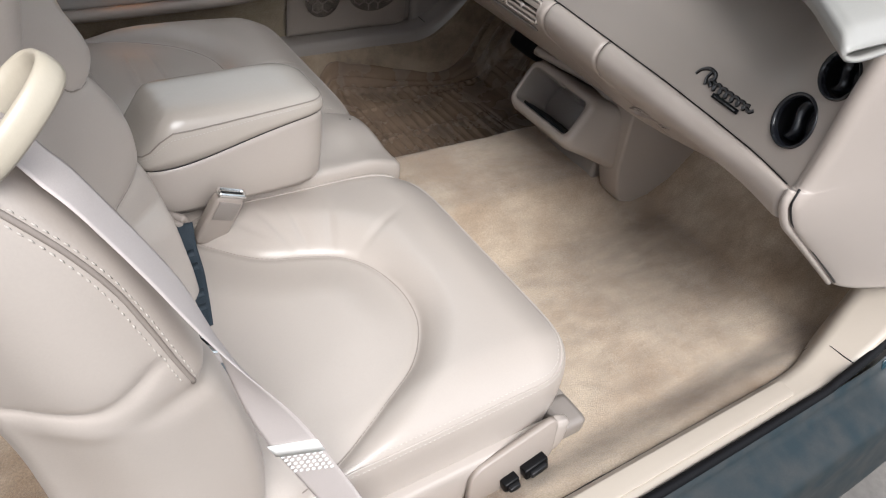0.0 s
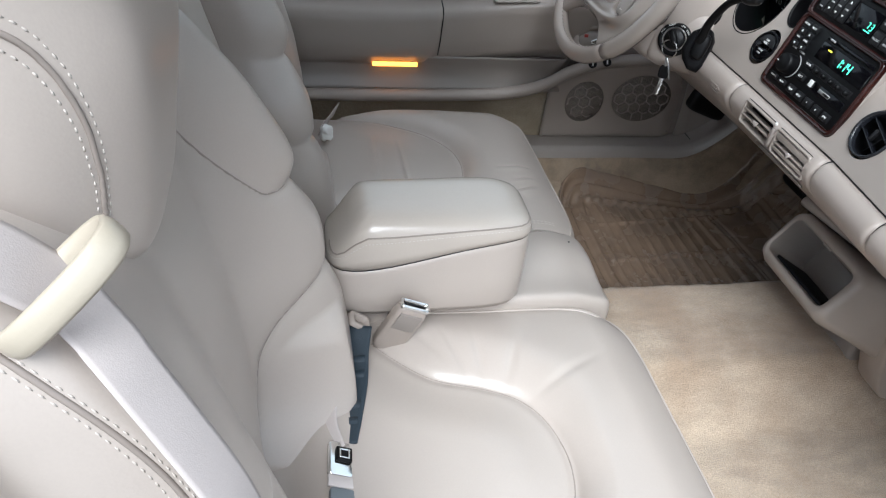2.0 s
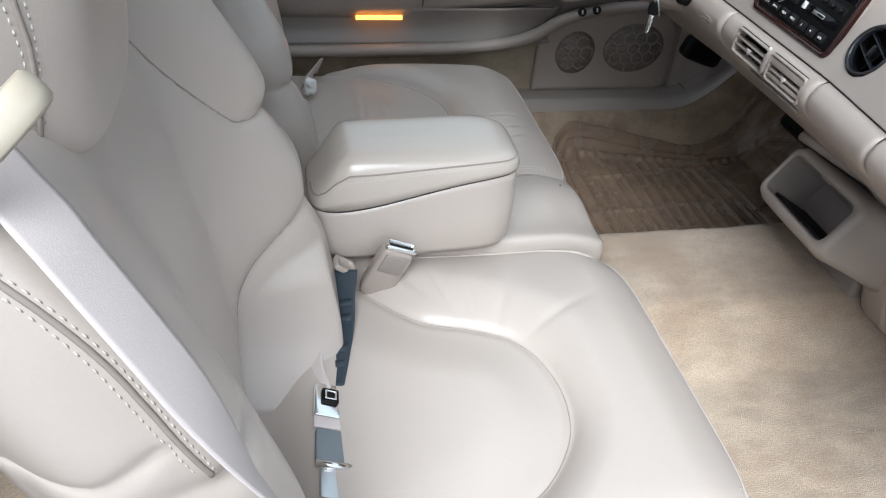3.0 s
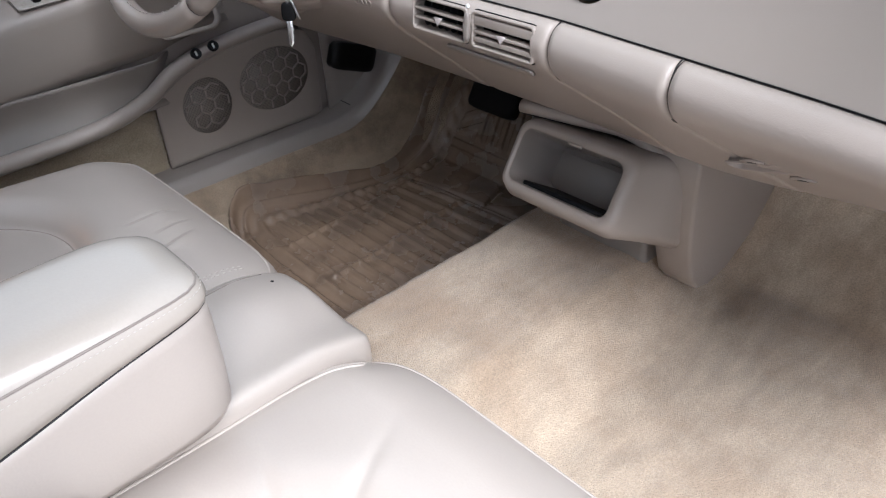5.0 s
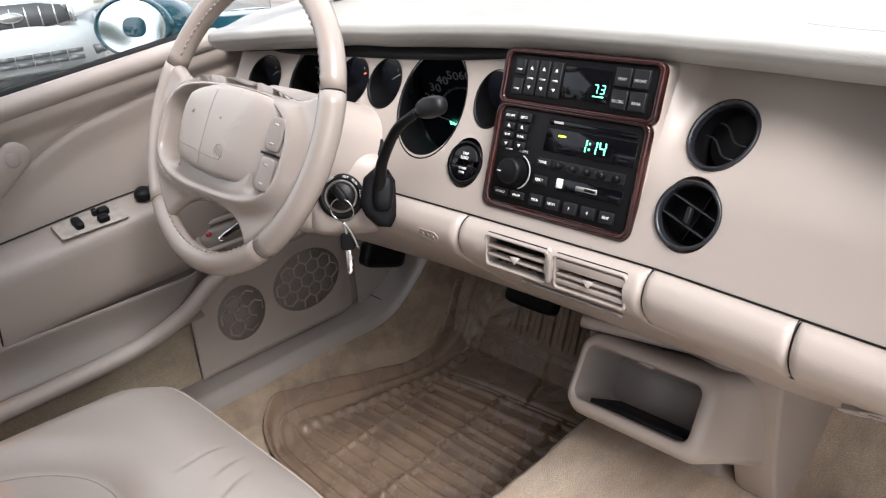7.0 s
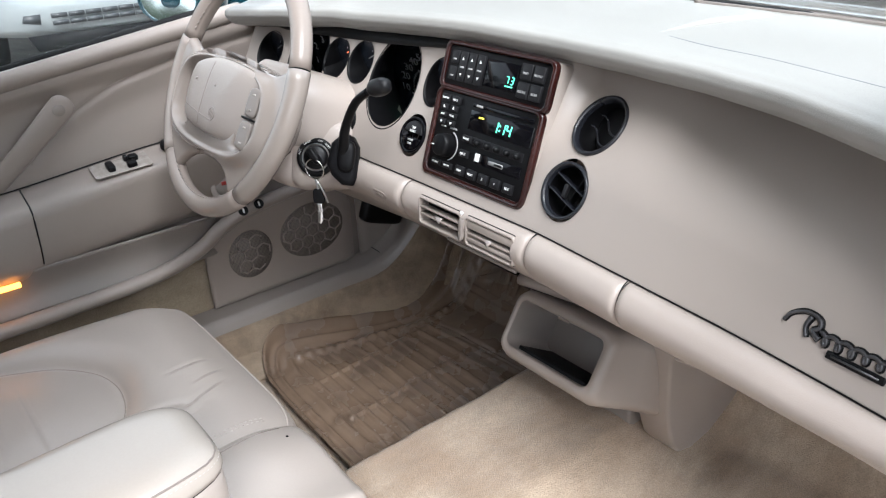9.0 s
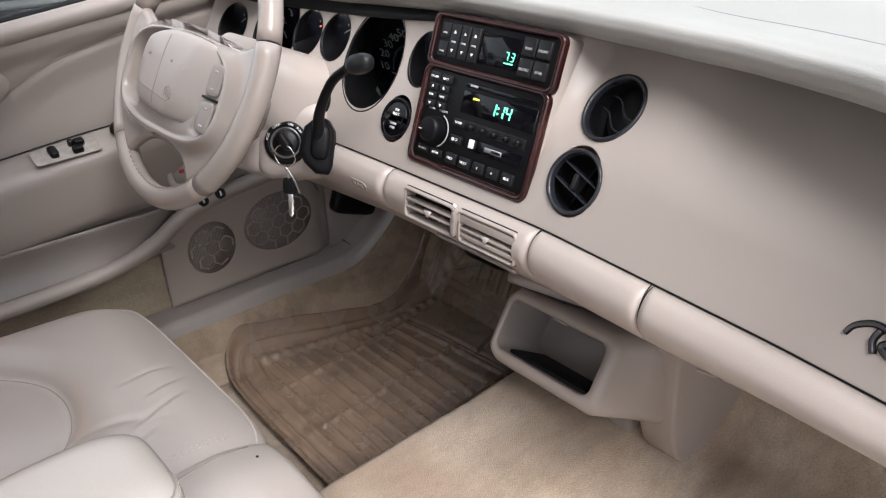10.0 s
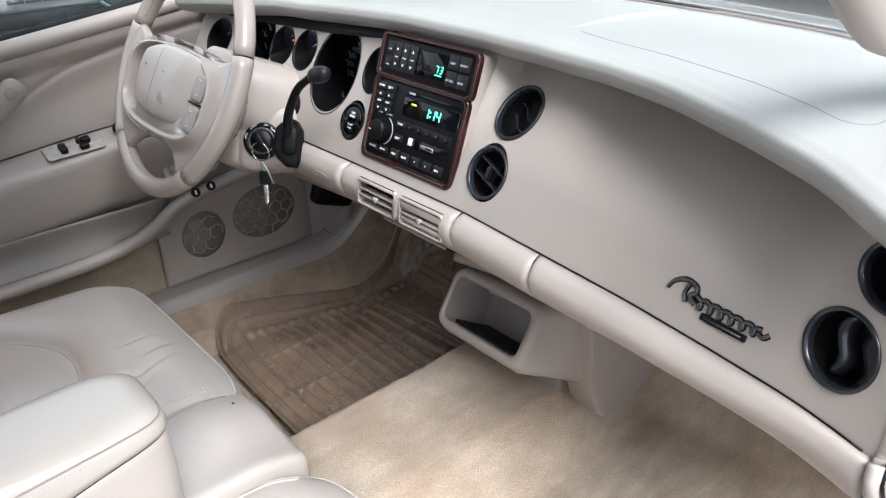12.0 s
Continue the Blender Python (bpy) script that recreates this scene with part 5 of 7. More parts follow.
for k in range(3):
    attach(part("gear_marker", placed(bevel_box((0.006 * k, 0, 0.0005), (0.004, 0.006, 0.0006), 0), on_dial(m, mid, 0.315, 0.640)), GREEN_GLOW, None, "small green lit gear marker"), g)
g, m, mid = gauge("tachometer", 0.475, 0.703, 0.050, 0.056, "large black tachometer with white numerals", 0.060, 1.5, (0.035, -0.012))
for txt, y, z in (("0", 0.583, 0.649), ("1", 0.547, 0.679), ("2", 0.535, 0.706), ("3", 0.505, 0.722)):
    dial_text(g, m, mid, txt, y, z, 0.0175)
attach(part("pointer", placed(bevel_box((-0.018, 0, 0.003), (0.036, 0.0014, 0.001), 0), on_dial(m, mid, 0.53, 0.66) @ pose(0, 0, 0, 0, 0, 20)), WHITE), g)
for y, z, ry, rz, lab, lit in ((0.340, 0.713, 0.030, 0.030, "small round black temperature gauge", 0), (0.402, 0.711, 0.030, 0.030, "small round black gauge with a red lit needle", 1), (0.585, 0.700, 0.036, 0.032, "small dark gauge beside the driver's door", 0)):
    g, m, mid = gauge("small_gauge", y, z, ry, rz, lab)
    for k in range(5):
        a = radians(60 - k * 30)
        attach(part("tick", placed(bevel_box((0, 0, 0), (0.004, 0.0009, 0.0004), 0), m @ Matrix.Translation((0.018 * math.cos(a), 0.018 * math.sin(a), 0)) @ pose(0, 0, 0, 0, 0, math.degrees(a))), GREY_PRINT), g)
    attach(part("pointer", placed(bevel_box((0.012 if lit else 0.007, 0.004, 0.002), (0.005 if lit else 0.020, 0.0014, 0.001), 0), m @ pose(0, 0, 0, 0, 0, 25)), RED_GLOW if lit else GREY_PRINT), g)
gauge("blank_pod", 0.153, 0.713, 0.026, 0.031, "round dark recess beside the radio")
# trip button pair
tb = thing("trip_button", "round black two-part trip reset button in a recessed ring", "button", (0.33, 0.167, 0.642))
m = face_frame(0.167, 0.642, 0.0005)
attach(part("ring", lathe([(0.0262, -0.003), (0.0262, 0.002), (0.024, 0.0035), (0.0215, 0.001), (0.021, -0.006), (0.0, -0.006)], 36, m), BLACK_GLOSS), tb)
for s in (1, -1):
    pts = [(0.0195 * math.cos(radians(a)), s * 0.0018 + s * 0.019 * math.sin(radians(a))) for a in range(4, 177, 12)]
    attach(part("half", outline(pts, 0.0075, m @ Matrix.Translation((0, 0, -0.005)), 0.0015), BUTTON if s > 0 else BLACK_GLOSS), tb)
for txt, yy in (("TRIP", 0.0105), ("RESET", 0.0055)):
    lettering(txt, 0.0048, m @ Matrix.Translation((0, yy, 0.0027)), WHITE, tb, "print").matrix_parent_inverse = tb.matrix_basis.inverted()
attach(part("print_bar", placed(bevel_box((0, -0.007, 0.0027), (0.012, 0.003, 0.0003), 0), m), GREY_PRINT), tb)
attach(part("print_bar", placed(bevel_box((0, -0.012, 0.0027), (0.009, 0.003, 0.0003), 0), m), GREY_PRINT), tb)

# ---- radio and climate stack ----
stack = thing("centre_stack_bezel", "glossy dark red wood-grain bezel round radio and climate control", "bezel", (0.33, 0.03, 0.60))
n_out = Vector((-1, 0, 0.33)).normalized()
SM = axes((0.3205, 0.127, 0.608), n_out)


def stack_rect(u0, u1, v0, v1, r, n=5):
    return round_rect(u1 - u0, v1 - v0, r, n, (u0 + u1) / 2, (v0 + v1) / 2)


def stack_part(name, bm, mat, parent, label=""):
    return attach(part(name, placed(bm, SM), mat, None, label), parent)


I4 = Matrix.Identity(4)
stack_part("lower_frame", frame_ring(stack_rect(-0.001, 0.195, -0.006, 0.115, 0.012), stack_rect(0.0075, 0.1872, 0.0020, 0.1092, 0.008), 0.006, I4, 0.003), WOOD, stack)
stack_part("upper_frame", frame_ring(stack_rect(-0.001, 0.197, 0.111, 0.174, 0.010), stack_rect(0.0065, 0.1902, 0.1180, 0.1680, 0.006), 0.0065, I4, 0.003), WOOD, stack)
side_wall = bevel_box((0.0975, 0.084, -0.014), (0.194, 0.178, 0.030), 0.004)
stack_part("housing", side_wall, PANEL, stack)

radio = thing("car_radio", "black car radio with a green lit clock reading 1:14", "radio", (0.33, 0.03, 0.62))
R = lambda *a: stack_part(*a)  # noqa: E731
R("faceplate", bevel_box((0.0975, 0.0560, 0.000), (0.180, 0.108, 0.010), 0.002), BLACK, radio)
disp = R("display_window", bevel_box((0.128, 0.0815, 0.0054), (0.112, 0.026, 0.002), 0.001), BLACK_GLOSS, radio, "smoked display window")
R("disc_slot", bevel_box((0.128, 0.1005, 0.0050), (0.108, 0.0055, 0.004), 0.001), BLACK_GLOSS, radio, "disc slot")
R("slot_tab", bevel_box((0.087, 0.1005, 0.0072), (0.012, 0.0028, 0.001), 0.0004), GREY_PRINT, radio)


def digit(parent, ch, u, v, h, mat):
    """Seven-segment figure."""
    segs = {"1": "bc", "4": "bcfg", "7": "abc", "3": "abcdg"}[ch]
    w, t = h * 0.52, h * 0.13
    place = {"a": (0, h / 2, w, t), "g": (0, 0, w, t), "d": (0, -h / 2, w, t), "b": (w / 2, h / 4, t, h / 2), "c": (w / 2, -h / 4, t, h / 2), "f": (-w / 2, h / 4, t, h / 2), "e": (-w / 2, -h / 4, t, h / 2)}
    for s in segs:
        x, y, sw_, sh = place[s]
        stack_part("segment", bevel_box((u + x + y * 0.12, v + y, 0.0068), (sw_ * 0.86, sh * 0.86, 0.0006), 0), mat, parent)


for ch, u in (("1", 0.122), ("1", 0.1345), ("4", 0.145)):
    digit(disp, ch, u, 0.0815, 0.0135, GREEN_GLOW)
for v in (0.0785, 0.0845):
    stack_part("colon_dot", bevel_box((0.1295, v, 0.0068), (0.0018, 0.0022, 0.0006), 0), GREEN_GLOW, disp)
R("source_lamp", bevel_box((0.094, 0.087, 0.0068), (0.009, 0.0020, 0.0006), 0), YELLOW_GLOW, disp, "small yellow lit legend")
knob = stack_part("volume_knob", placed(lathe([(0.0155, 0.0), (0.0150, 0.010), (0.0142, 0.0155), (0.012, 0.017), (0.0, 0.0172)], 36), Matrix.Translation((0.041, 0.040, 0.005))), BLACK, radio, "round black volume knob")
R("knob_mark", bevel_box((0.030, 0.0385, 0.0222), (0.005, 0.0012, 0.0008), 0), WHITE, knob)
ringm = Matrix.Translation((0.041, 0.040, 0.0056))
R("knob_ring", placed(tube([(0.0195 * math.cos(radians(a)), 0.0195 * math.sin(radians(a)), 0) for a in range(-70, 80, 10)], 0.0009, 5), ringm), GREY_PRINT, radio)


def key(u, v, w, h, txt="", size=0.004, lift=0.0075):
    k = stack_part("button", bevel_box((u, v, lift - 0.0015), (w, h, 0.006), 0.001), BUTTON, radio)
    if txt:
        lettering(txt, size, SM @ Matrix.Translation((u, v, lift + 0.0017)), WHITE, k, "print")
    return k


key(0.0225, 0.1, 0.016, 0.010, "P.SCAN", 0.0036)
key(0.042, 0.1, 0.016, 0.010, "EJECT", 0.0038)
for u, t in ((0.0225, "SEEK"), (0.041, "TUNE")):
    for v, ang in ((0.0885, 0), (0.0690, 180)):
        bt = key(u, v, 0.013, 0.0075)
        tri_pts = [(0.0026 * math.cos(radians(90 + ang + q)), 0.0026 * math.sin(radians(90 + ang + q))) for q in (0, 120, 240)]
        R("arrow", placed(outline(tri_pts, 0.0003), Matrix.Translation((u, v, 0.0091))), WHITE, bt)
    key(u, 0.0788, 0.013, 0.0065, t, 0.0036)
for i, t in enumerate(("PREV", "NEXT", "3", "4", "SIDE")):
    key(0.076 + i * 0.0225, 0.0145, 0.0165, 0.012, t, 0.0042)
key(0.026, 0.0145, 0.019, 0.008, "SOURCE", 0.0036, 0.0062)
key(0.049, 0.0145, 0.019, 0.008, "AM FM", 0.0036, 0.0062)
key(0.077, 0.037, 0.018, 0.009, "EJECT", 0.0042)
key(0.077, 0.0565, 0.017, 0.008, "TONE", 0.0042)
for i in range(5):
    R("tone_slider", placed(lathe([(0.0042, 0), (0.004, 0.006), (0.002, 0.008), (0.0, 0.008)], 14), Matrix.Translation((0.097 + 0.018 * i, 0.0555, 0.005))), BLACK, radio, "small black tone knob")
R("tone_strip", bevel_box((0.129, 0.0555, 0.0052), (0.096, 0.011, 0.0014), 0.0005), BUTTON, radio)
R("tape_door", bevel_box((0.139, 0.037, 0.0052), (0.080, 0.014, 0.0024), 0.0008), BLACK_GLOSS, radio, "tape slot door")
R("white_tab", bevel_box((0.1025, 0.038, 0.0072), (0.0075, 0.010, 0.002), 0.0004), WHITE, radio, "white cassette corner")
R("logo_bar", bevel_box((0.136, 0.037, 0.0067), (0.026, 0.005, 0.0005), 0), GREY_PRINT, radio)
R("logo_bar", bevel_box((0.141, 0.037, 0.0071), (0.014, 0.003, 0.0005), 0), BLACK, radio)
o = lettering("VOLUME", 0.0038, SM @ Matrix.Translation((0.046, 0.0632, 0.0056)), GREY_PRINT, radio, "print")
o.matrix_parent_inverse = radio.matrix_basis.inverted()
R("print_bar", bevel_box((0.026, 0.0632, 0.0056), (0.010, 0.002, 0.0004), 0), GREY_PRINT, radio)

climate = thing("climate_control", "black climate control panel with a green lit temperature of 73", "climate control", (0.36, 0.03, 0.73))


def C(name, bm, mat, label=""):
    return stack_part(name, bm, mat, climate, label)


C("faceplate", bevel_box((0.0985, 0.1430, 0.000), (0.184, 0.051, 0.010), 0.002), BLACK)
cdisp = C("display_window", bevel_box((0.110, 0.1435, 0.0058), (0.058, 0.034, 0.002), 0.0008), BLACK_GLOSS, "smoked display window")
digit(cdisp, "7", 0.1235, 0.1400, 0.0085, GREEN_GLOW)
digit(cdisp, "3", 0.1320, 0.1400, 0.0085, GREEN_GLOW)
C("lit_legend", bevel_box((0.1275, 0.1325, 0.0068), (0.013, 0.0013, 0.0006), 0), GREEN_GLOW, "small green lit legend")
for i in range(4):
    u = 0.0235 + i * 0.0165
    if i == 0:
        for v in (0.154, 0.133):
            C("button", bevel_box((u, v, 0.006), (0.0135, 0.017, 0.006), 0.001), BUTTON)
            C("print_bar", bevel_box((u, v - 0.003, 0.0092), (0.007, 0.002, 0.0003), 0), GREY_PRINT)
        continue
    C("rocker", bevel_box((u, 0.1435, 0.006), (0.0135, 0.038, 0.006), 0.001), BUTTON, "tall rocker button")
    C("print_bar", bevel_box((u, 0.1425, 0.0092), (0.008, 0.0022, 0.0003), 0), GREY_PRINT)
    for v, ang in ((0.153, 0), (0.133, 180)):
        tri_pts = [(0.0026 * math.cos(radians(90 + ang + q)), 0.0026 * math.sin(radians(90 + ang + q))) for q in (0, 120, 240)]
        C("arrow", placed(outline(tri_pts, 0.0003), Matrix.Translation((u, v, 0.0091))), WHITE)
for i, (t1, t2) in enumerate((("VENT", "RECIRC"), ("FRONT", "REAR"))):
    for v, t in ((0.1545, t1), (0.1325, t2)):
        u = 0.153 + 0.0205 * i
        C("button", bevel_box((u, v, 0.006), (0.018, 0.019, 0.006), 0.001), BUTTON)
        o = lettering(t, 0.0042, SM @ Matrix.Translation((u, v - 0.002, 0.0092)), GREY_PRINT, climate, "print")
        o.matrix_parent_inverse = climate.matrix_basis.inverted()

# ---- centre outlets in the roll ----
def outlet(y, label, shut):
    m = axes((seam_x(y) - 0.0148, y, 0.5665), (-1, 0, 0.04))
    base = thing("centre_outlet", label, "air vent", (0.28, y, 0.565), "centre outlets")
    attach(part("frame", frame_ring(round_rect(0.088, 0.039, 0.005, 4), round_rect(0.081, 0.033, 0.003, 4), 0.006, m, 0.001), PLASTIC), base)
    attach(part("cavity", placed(bevel_box((0, 0, -0.022), (0.084, 0.036, 0.006), 0), m), BLACK), base)
    rows = ((0.0098, 0.0095), (-0.0022, 0.0032), (-0.0100, 0.0050)) if shut else ((0.0052, 0.0027), (-0.0050, 0.0027))
    for v, w in rows:
        attach(part("slat", placed(bevel_box((0, v, 0.001), (0.081, w, 0.010), 0.0006), m), PLASTIC), base)
    attach(part("frame_gap", placed(tube([(x, y_, 0.0012) for x, y_ in round_rect(0.0892, 0.0402, 0.0055, 4)], 0.0007, 5, True), m), BUTTON, None, "fine dark joint round the frame"), base)
    for k in range(7):
        attach(part("blade", placed(rbox((-0.032 + 0.0107 * k, 0, -0.010), (0.0022, 0.033, 0.016), 3, 6), m), BUTTON), base)
    attach(part("tab", placed(outline([(-0.006, 0.003), (0.006, 0.003), (0.0, -0.006)], 0.003, Matrix.Translation((0.0, -0.002, 0.005)), 0.0006), m), WEB), base)
    return base


outlet(0.052, "taupe slatted centre air outlet, vanes open", False)
outlet(-0.043, "taupe slatted centre air outlet with pale vanes", True)
wheelm = axes((seam_x(0.004) - 0.0225, 0.004, 0.578), (-1, 0, 0.06))
tw = thing("outlet_thumbwheel", "small taupe thumbwheel between the outlets", "thumbwheel", (0.275, 0.004, 0.575))
attach(part("wheel", placed(rbox((0, -0.010, 0.001), (0.007, 0.030, 0.006), 4, 6), wheelm), PLASTIC_GREY), tw)
attach(part("dot", placed(lathe([(0.0, 0.0012), (0.0022, 0.001), (0.0026, -0.001)], 12), wheelm @ Matrix.Translation((0, 0.012, 0.001))), WHITE), tw)
lowbar = axes((seam_x(0.0) - 0.003, -0.01, 0.5315), (-1, 0, -1.0))
attach(part("lower_slot", outline(round_rect(0.13, 0.012, 0.006, 4), 0.003, lowbar, 0.001), PLASTIC_GREY, None, "shallow slot below the outlets"), tw)

# ---- badge ----
badge = thing("dash_badge", "pewter script badge on the dash face", "badge", (0.28, -0.46, 0.622))
bmx = face_frame(-0.463, 0.623, 0.001) @ pose(0, 0, 0, 0, 0, 8) @ Matrix.Scale(1.12, 4)
# plain cursive strokes in place of the maker's script
swoosh = spline([(-0.048, 0.004, 0), (-0.043, 0.011, 0), (-0.032, 0.0155, 0), (-0.021, 0.013, 0), (-0.019, 0.007, 0), (-0.024, 0.003, 0), (-0.018, -0.002, 0)], 6)
loops = [Vector((-0.018 + 0.062 * t + 0.0034 * math.sin(t * 38), 0.0005 - 0.0055 * t + 0.0044 * math.cos(t * 38) * (1 - 0.3 * t), 0.0004)) for t in np.linspace(0, 1, 90)]
stem = spline([(-0.027, 0.013, 0), (-0.030, 0.005, 0), (-0.028, -0.003, 0)], 5)
tail = spline([(0.042, -0.005, 0), (0.047, -0.0075, 0), (0.052, -0.004, 0)], 4)
for nm, r, m_ in (("script_shadow", 0.0025, BLACK), ("script", 0.0014, PEWTER)):
    bb = tube(swoosh, lambda t: r * (0.8 + 0.5 * t), 6, flat=0.6)
    for q in (loops, stem, tail):
        tube(q, r, 6, flat=0.6, bm=bb)
    attach(part(nm, placed(bb, bmx @ Matrix.Translation((0, 0, 0.0 if r > 0.002 else 0.0016))), m_), badge)
barm = bmx @ Matrix.Translation((0.012, -0.0115, 0)) @ pose(0, 0, 0, 0, 0, -6)
attach(part("name_bar", placed(bevel_box((0, 0, 0), (0.044, 0.0060, 0.003), 0.0008), barm), BLACK), badge)
attach(part("stroke", placed(bevel_box((0, 0, 0.0018), (0.036, 0.0014, 0.0006), 0), barm), PEWTER), badge)

# ---- pocket console under the dash ----
con = thing("pocket_console", "taupe plastic console with an open storage pocket under the dash", "console", (0.5, -0.04, 0.20))
fc = Vector((0.434, -0.018, 0.341))
fn = Vector((-1, 0, 0.62)).normalized()
FM = axes(fc, fn)


def con_ring(w, h, r, depth, dx=0.0, dy=0.0, n=6):
    return [FM @ Vector((x, y, depth)) for x, y in round_rect(w, h, r, n, dx, dy)]


shell = [con_ring(0.166, 0.076, 0.014, 0.0), con_ring(0.170, 0.080, 0.016, 0.004), con_ring(0.186, 0.100, 0.020, 0.003, 0.003), con_ring(0.194, 0.112, 0.022, -0.008, 0.0045), con_ring(0.198, 0.118, 0.020, -0.018, 0.0045)]
back_ring = []
for x, y in round_rect(0.198, 0.118, 0.020, 6, 0.0045):
    p = FM @ Vector((x, y, -0.018))
    k = (x + 0.0945) / 0.198
    back_ring.append(Vector((0.505 + 0.012 * k, p.y - 0.040 * k, lerp(0.236, 0.372, (y + 0.059) / 0.118))))
mid_ring = [a.lerp(b, 0.5) + Vector((0, 0, 0.002)) for a, b in zip(shell[-1], back_ring)]
far_ring = [Vector((p.x + 0.12, p.y * 0.9, p.z)) for p in back_ring]
attach(part("body", loft(shell + [mid_ring, back_ring, far_ring], False), PLASTIC), con)
cav = [con_ring(0.166, 0.076, 0.014, 0.0), con_ring(0.163, 0.073, 0.014, -0.008), con_ring(0.155, 0.066, 0.014, -0.07), con_ring(0.150, 0.060, 0.014, -0.125)]
cb = loft(cav, False)
# lining and back in the darker grey, standing in for the pocket's shade
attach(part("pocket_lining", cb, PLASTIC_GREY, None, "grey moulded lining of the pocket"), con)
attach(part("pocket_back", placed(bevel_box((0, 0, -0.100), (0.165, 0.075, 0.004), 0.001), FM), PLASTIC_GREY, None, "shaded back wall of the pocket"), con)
attach(part("pocket_mat", placed(bevel_box((0.008, -0.0340, -0.052), (0.134, 0.006, 0.090), 0.001), FM), RUBBER, None, "black rubber liner on the pocket floor"), con)
attach(part("catch", placed(bevel_box((0.005, 0.037, 0.0045), (0.022, 0.003, 0.002), 0.0006), FM), PLASTIC), con)
wing_prof = [(0.500, 0.40), (0.503, 0.352), (0.512, 0.26), (0.520, 0.225), (0.538, 0.180), (0.556, 0.160), (0.59, 0.150), (0.64, 0.156), (0.697, 0.185), (0.747, 0.24), (0.79, 0.33), (0.80, 0.42), (0.62, 0.44)]
for ya, yb, nm in ((-0.176, -0.118, "side_wing"), (0.06, 0.10, "side_wing")):
    wb = bmesh.new()
    f0 = [wb.verts.new((x, ya, z)) for x, z in wing_prof]
    wb.faces.new(f0)
    ex = bmesh.ops.extrude_face_region(wb, geom=wb.faces[:])
    bmesh.ops.translate(wb, vec=(0, yb - ya, 0), verts=[v for v in ex["geom"] if isinstance(v, bmesh.types.BMVert)])
    bmesh.ops.bevel(wb, geom=[e for e in wb.edges if abs(e.verts[0].co.y - e.verts[1].co.y) < 1e-5], offset=0.006, segments=2, affect="EDGES", profile=0.5)
    attach(part(nm, wb, PLASTIC, None, "plastic side wing reaching to the carpet"), con)
attach(part("core", bevel_box((0.62, -0.02, 0.29), (0.18, 0.16, 0.26), 0.01), PLASTIC_GREY), con)
joint = spline([(0.506, -0.160, 0.372), (0.508, -0.166, 0.345), (0.514, -0.168, 0.29), (0.520, -0.168, 0.245), (0.524, -0.160, 0.232)], 6)
attach(part("wing_joint", tube(joint, 0.0016, 6), BUTTON, None, "dark joint between pocket and wing"), con)
topb = [Vector((lerp(0.468, 0.515, t), lerp(0.085, -0.150, t), 0.398 - 0.030 * smooth((t - 0.6) / 0.4))) for t in np.linspace(0, 1, 14)]
attach(part("top_rail", tube([p + Vector((-0.002, 0, -0.003)) for p in topb], 0.0095, 10), PLASTIC, None, "rounded rail above the pocket"), con)
attach(part("gap", tube([p + Vector((-0.003, 0, -0.013)) for p in topb], 0.0016, 6), BLACK), con)
attach(part("underside", bevel_box((0.56, -0.03, 0.415), (0.16, 0.30, 0.03), 0.008), PLASTIC), con)

# ---- steering wheel ----
WC, WT = Vector((0.184, 0.418, 0.694)), radians(26.6)
WM = axes(WC, (-math.cos(WT), 0, math.sin(WT)))
wheel = thing("steering_wheel", "taupe leather four-spoke steering wheel with airbag pad", "steering wheel", WC)


def on_rim(a, r=0.185, z=0.0):
    return Vector((r * math.cos(radians(a)) - 0.005, r * math.sin(radians(a)), z))


def rim_arc(name, a0, a1, rad, mat, label=""):
    pts = [on_rim(lerp(a0, a1, t)) for t in np.linspace(0, 1, max(8, int(abs(a1 - a0) / 4)))]
    bm = tube(pts, rad, 14, flat=1.0, up=(0, 0, 1))
    return attach(part(name, placed(bm, WM), mat, None, label), wheel)


LEATHER_WHEEL = leather_mat("wheel_leather", (0.29, 0.245, 0.215), 0.22)
rim_arc("rim_top", 17, 163, 0.0150, LEATHER_WHEEL, "leather-wrapped upper rim with hand stitching")
WHEEL_PLASTIC = material("wheel_plastic", (0.30, 0.258, 0.228), 0.20, grain=0.06, grain_size=900, tone=0.03, coat=0.4)
rim_arc("rim_side", 163.6, 226, 0.0158, WHEEL_PLASTIC)
rim_arc("rim_side", -48, 16.4, 0.0158, WHEEL_PLASTIC)
rim_arc("rim_bottom", 226.6, 311.4, 0.0150, LEATHER_WHEEL, "leather-wrapped lower rim with hand stitching")
for a0, a1 in ((22, 158), (229, 308)):
    row = [WM @ (on_rim(lerp(a0, a1, t), 0.1718, 0.0075)) for t in np.linspace(0, 1, 60)]
    attach(stitches(row, LEATHER_SEAM, None, 0.006, 0.004, 0.0011), wheel)
for a in (16.7, 163.3, 226.3, 311.7):
    attach(part("rim_joint", placed(tube([on_rim(a - 0.25), on_rim(a + 0.25)], 0.0145, 14), WM), BUTTON), wheel)


def crest(x, y):
    """1 on the raised arch that frames the hub, more outside it."""
    return (abs(x / 0.140) ** 3 + abs((y + 0.031) / 0.066) ** 3) ** (1 / 3)


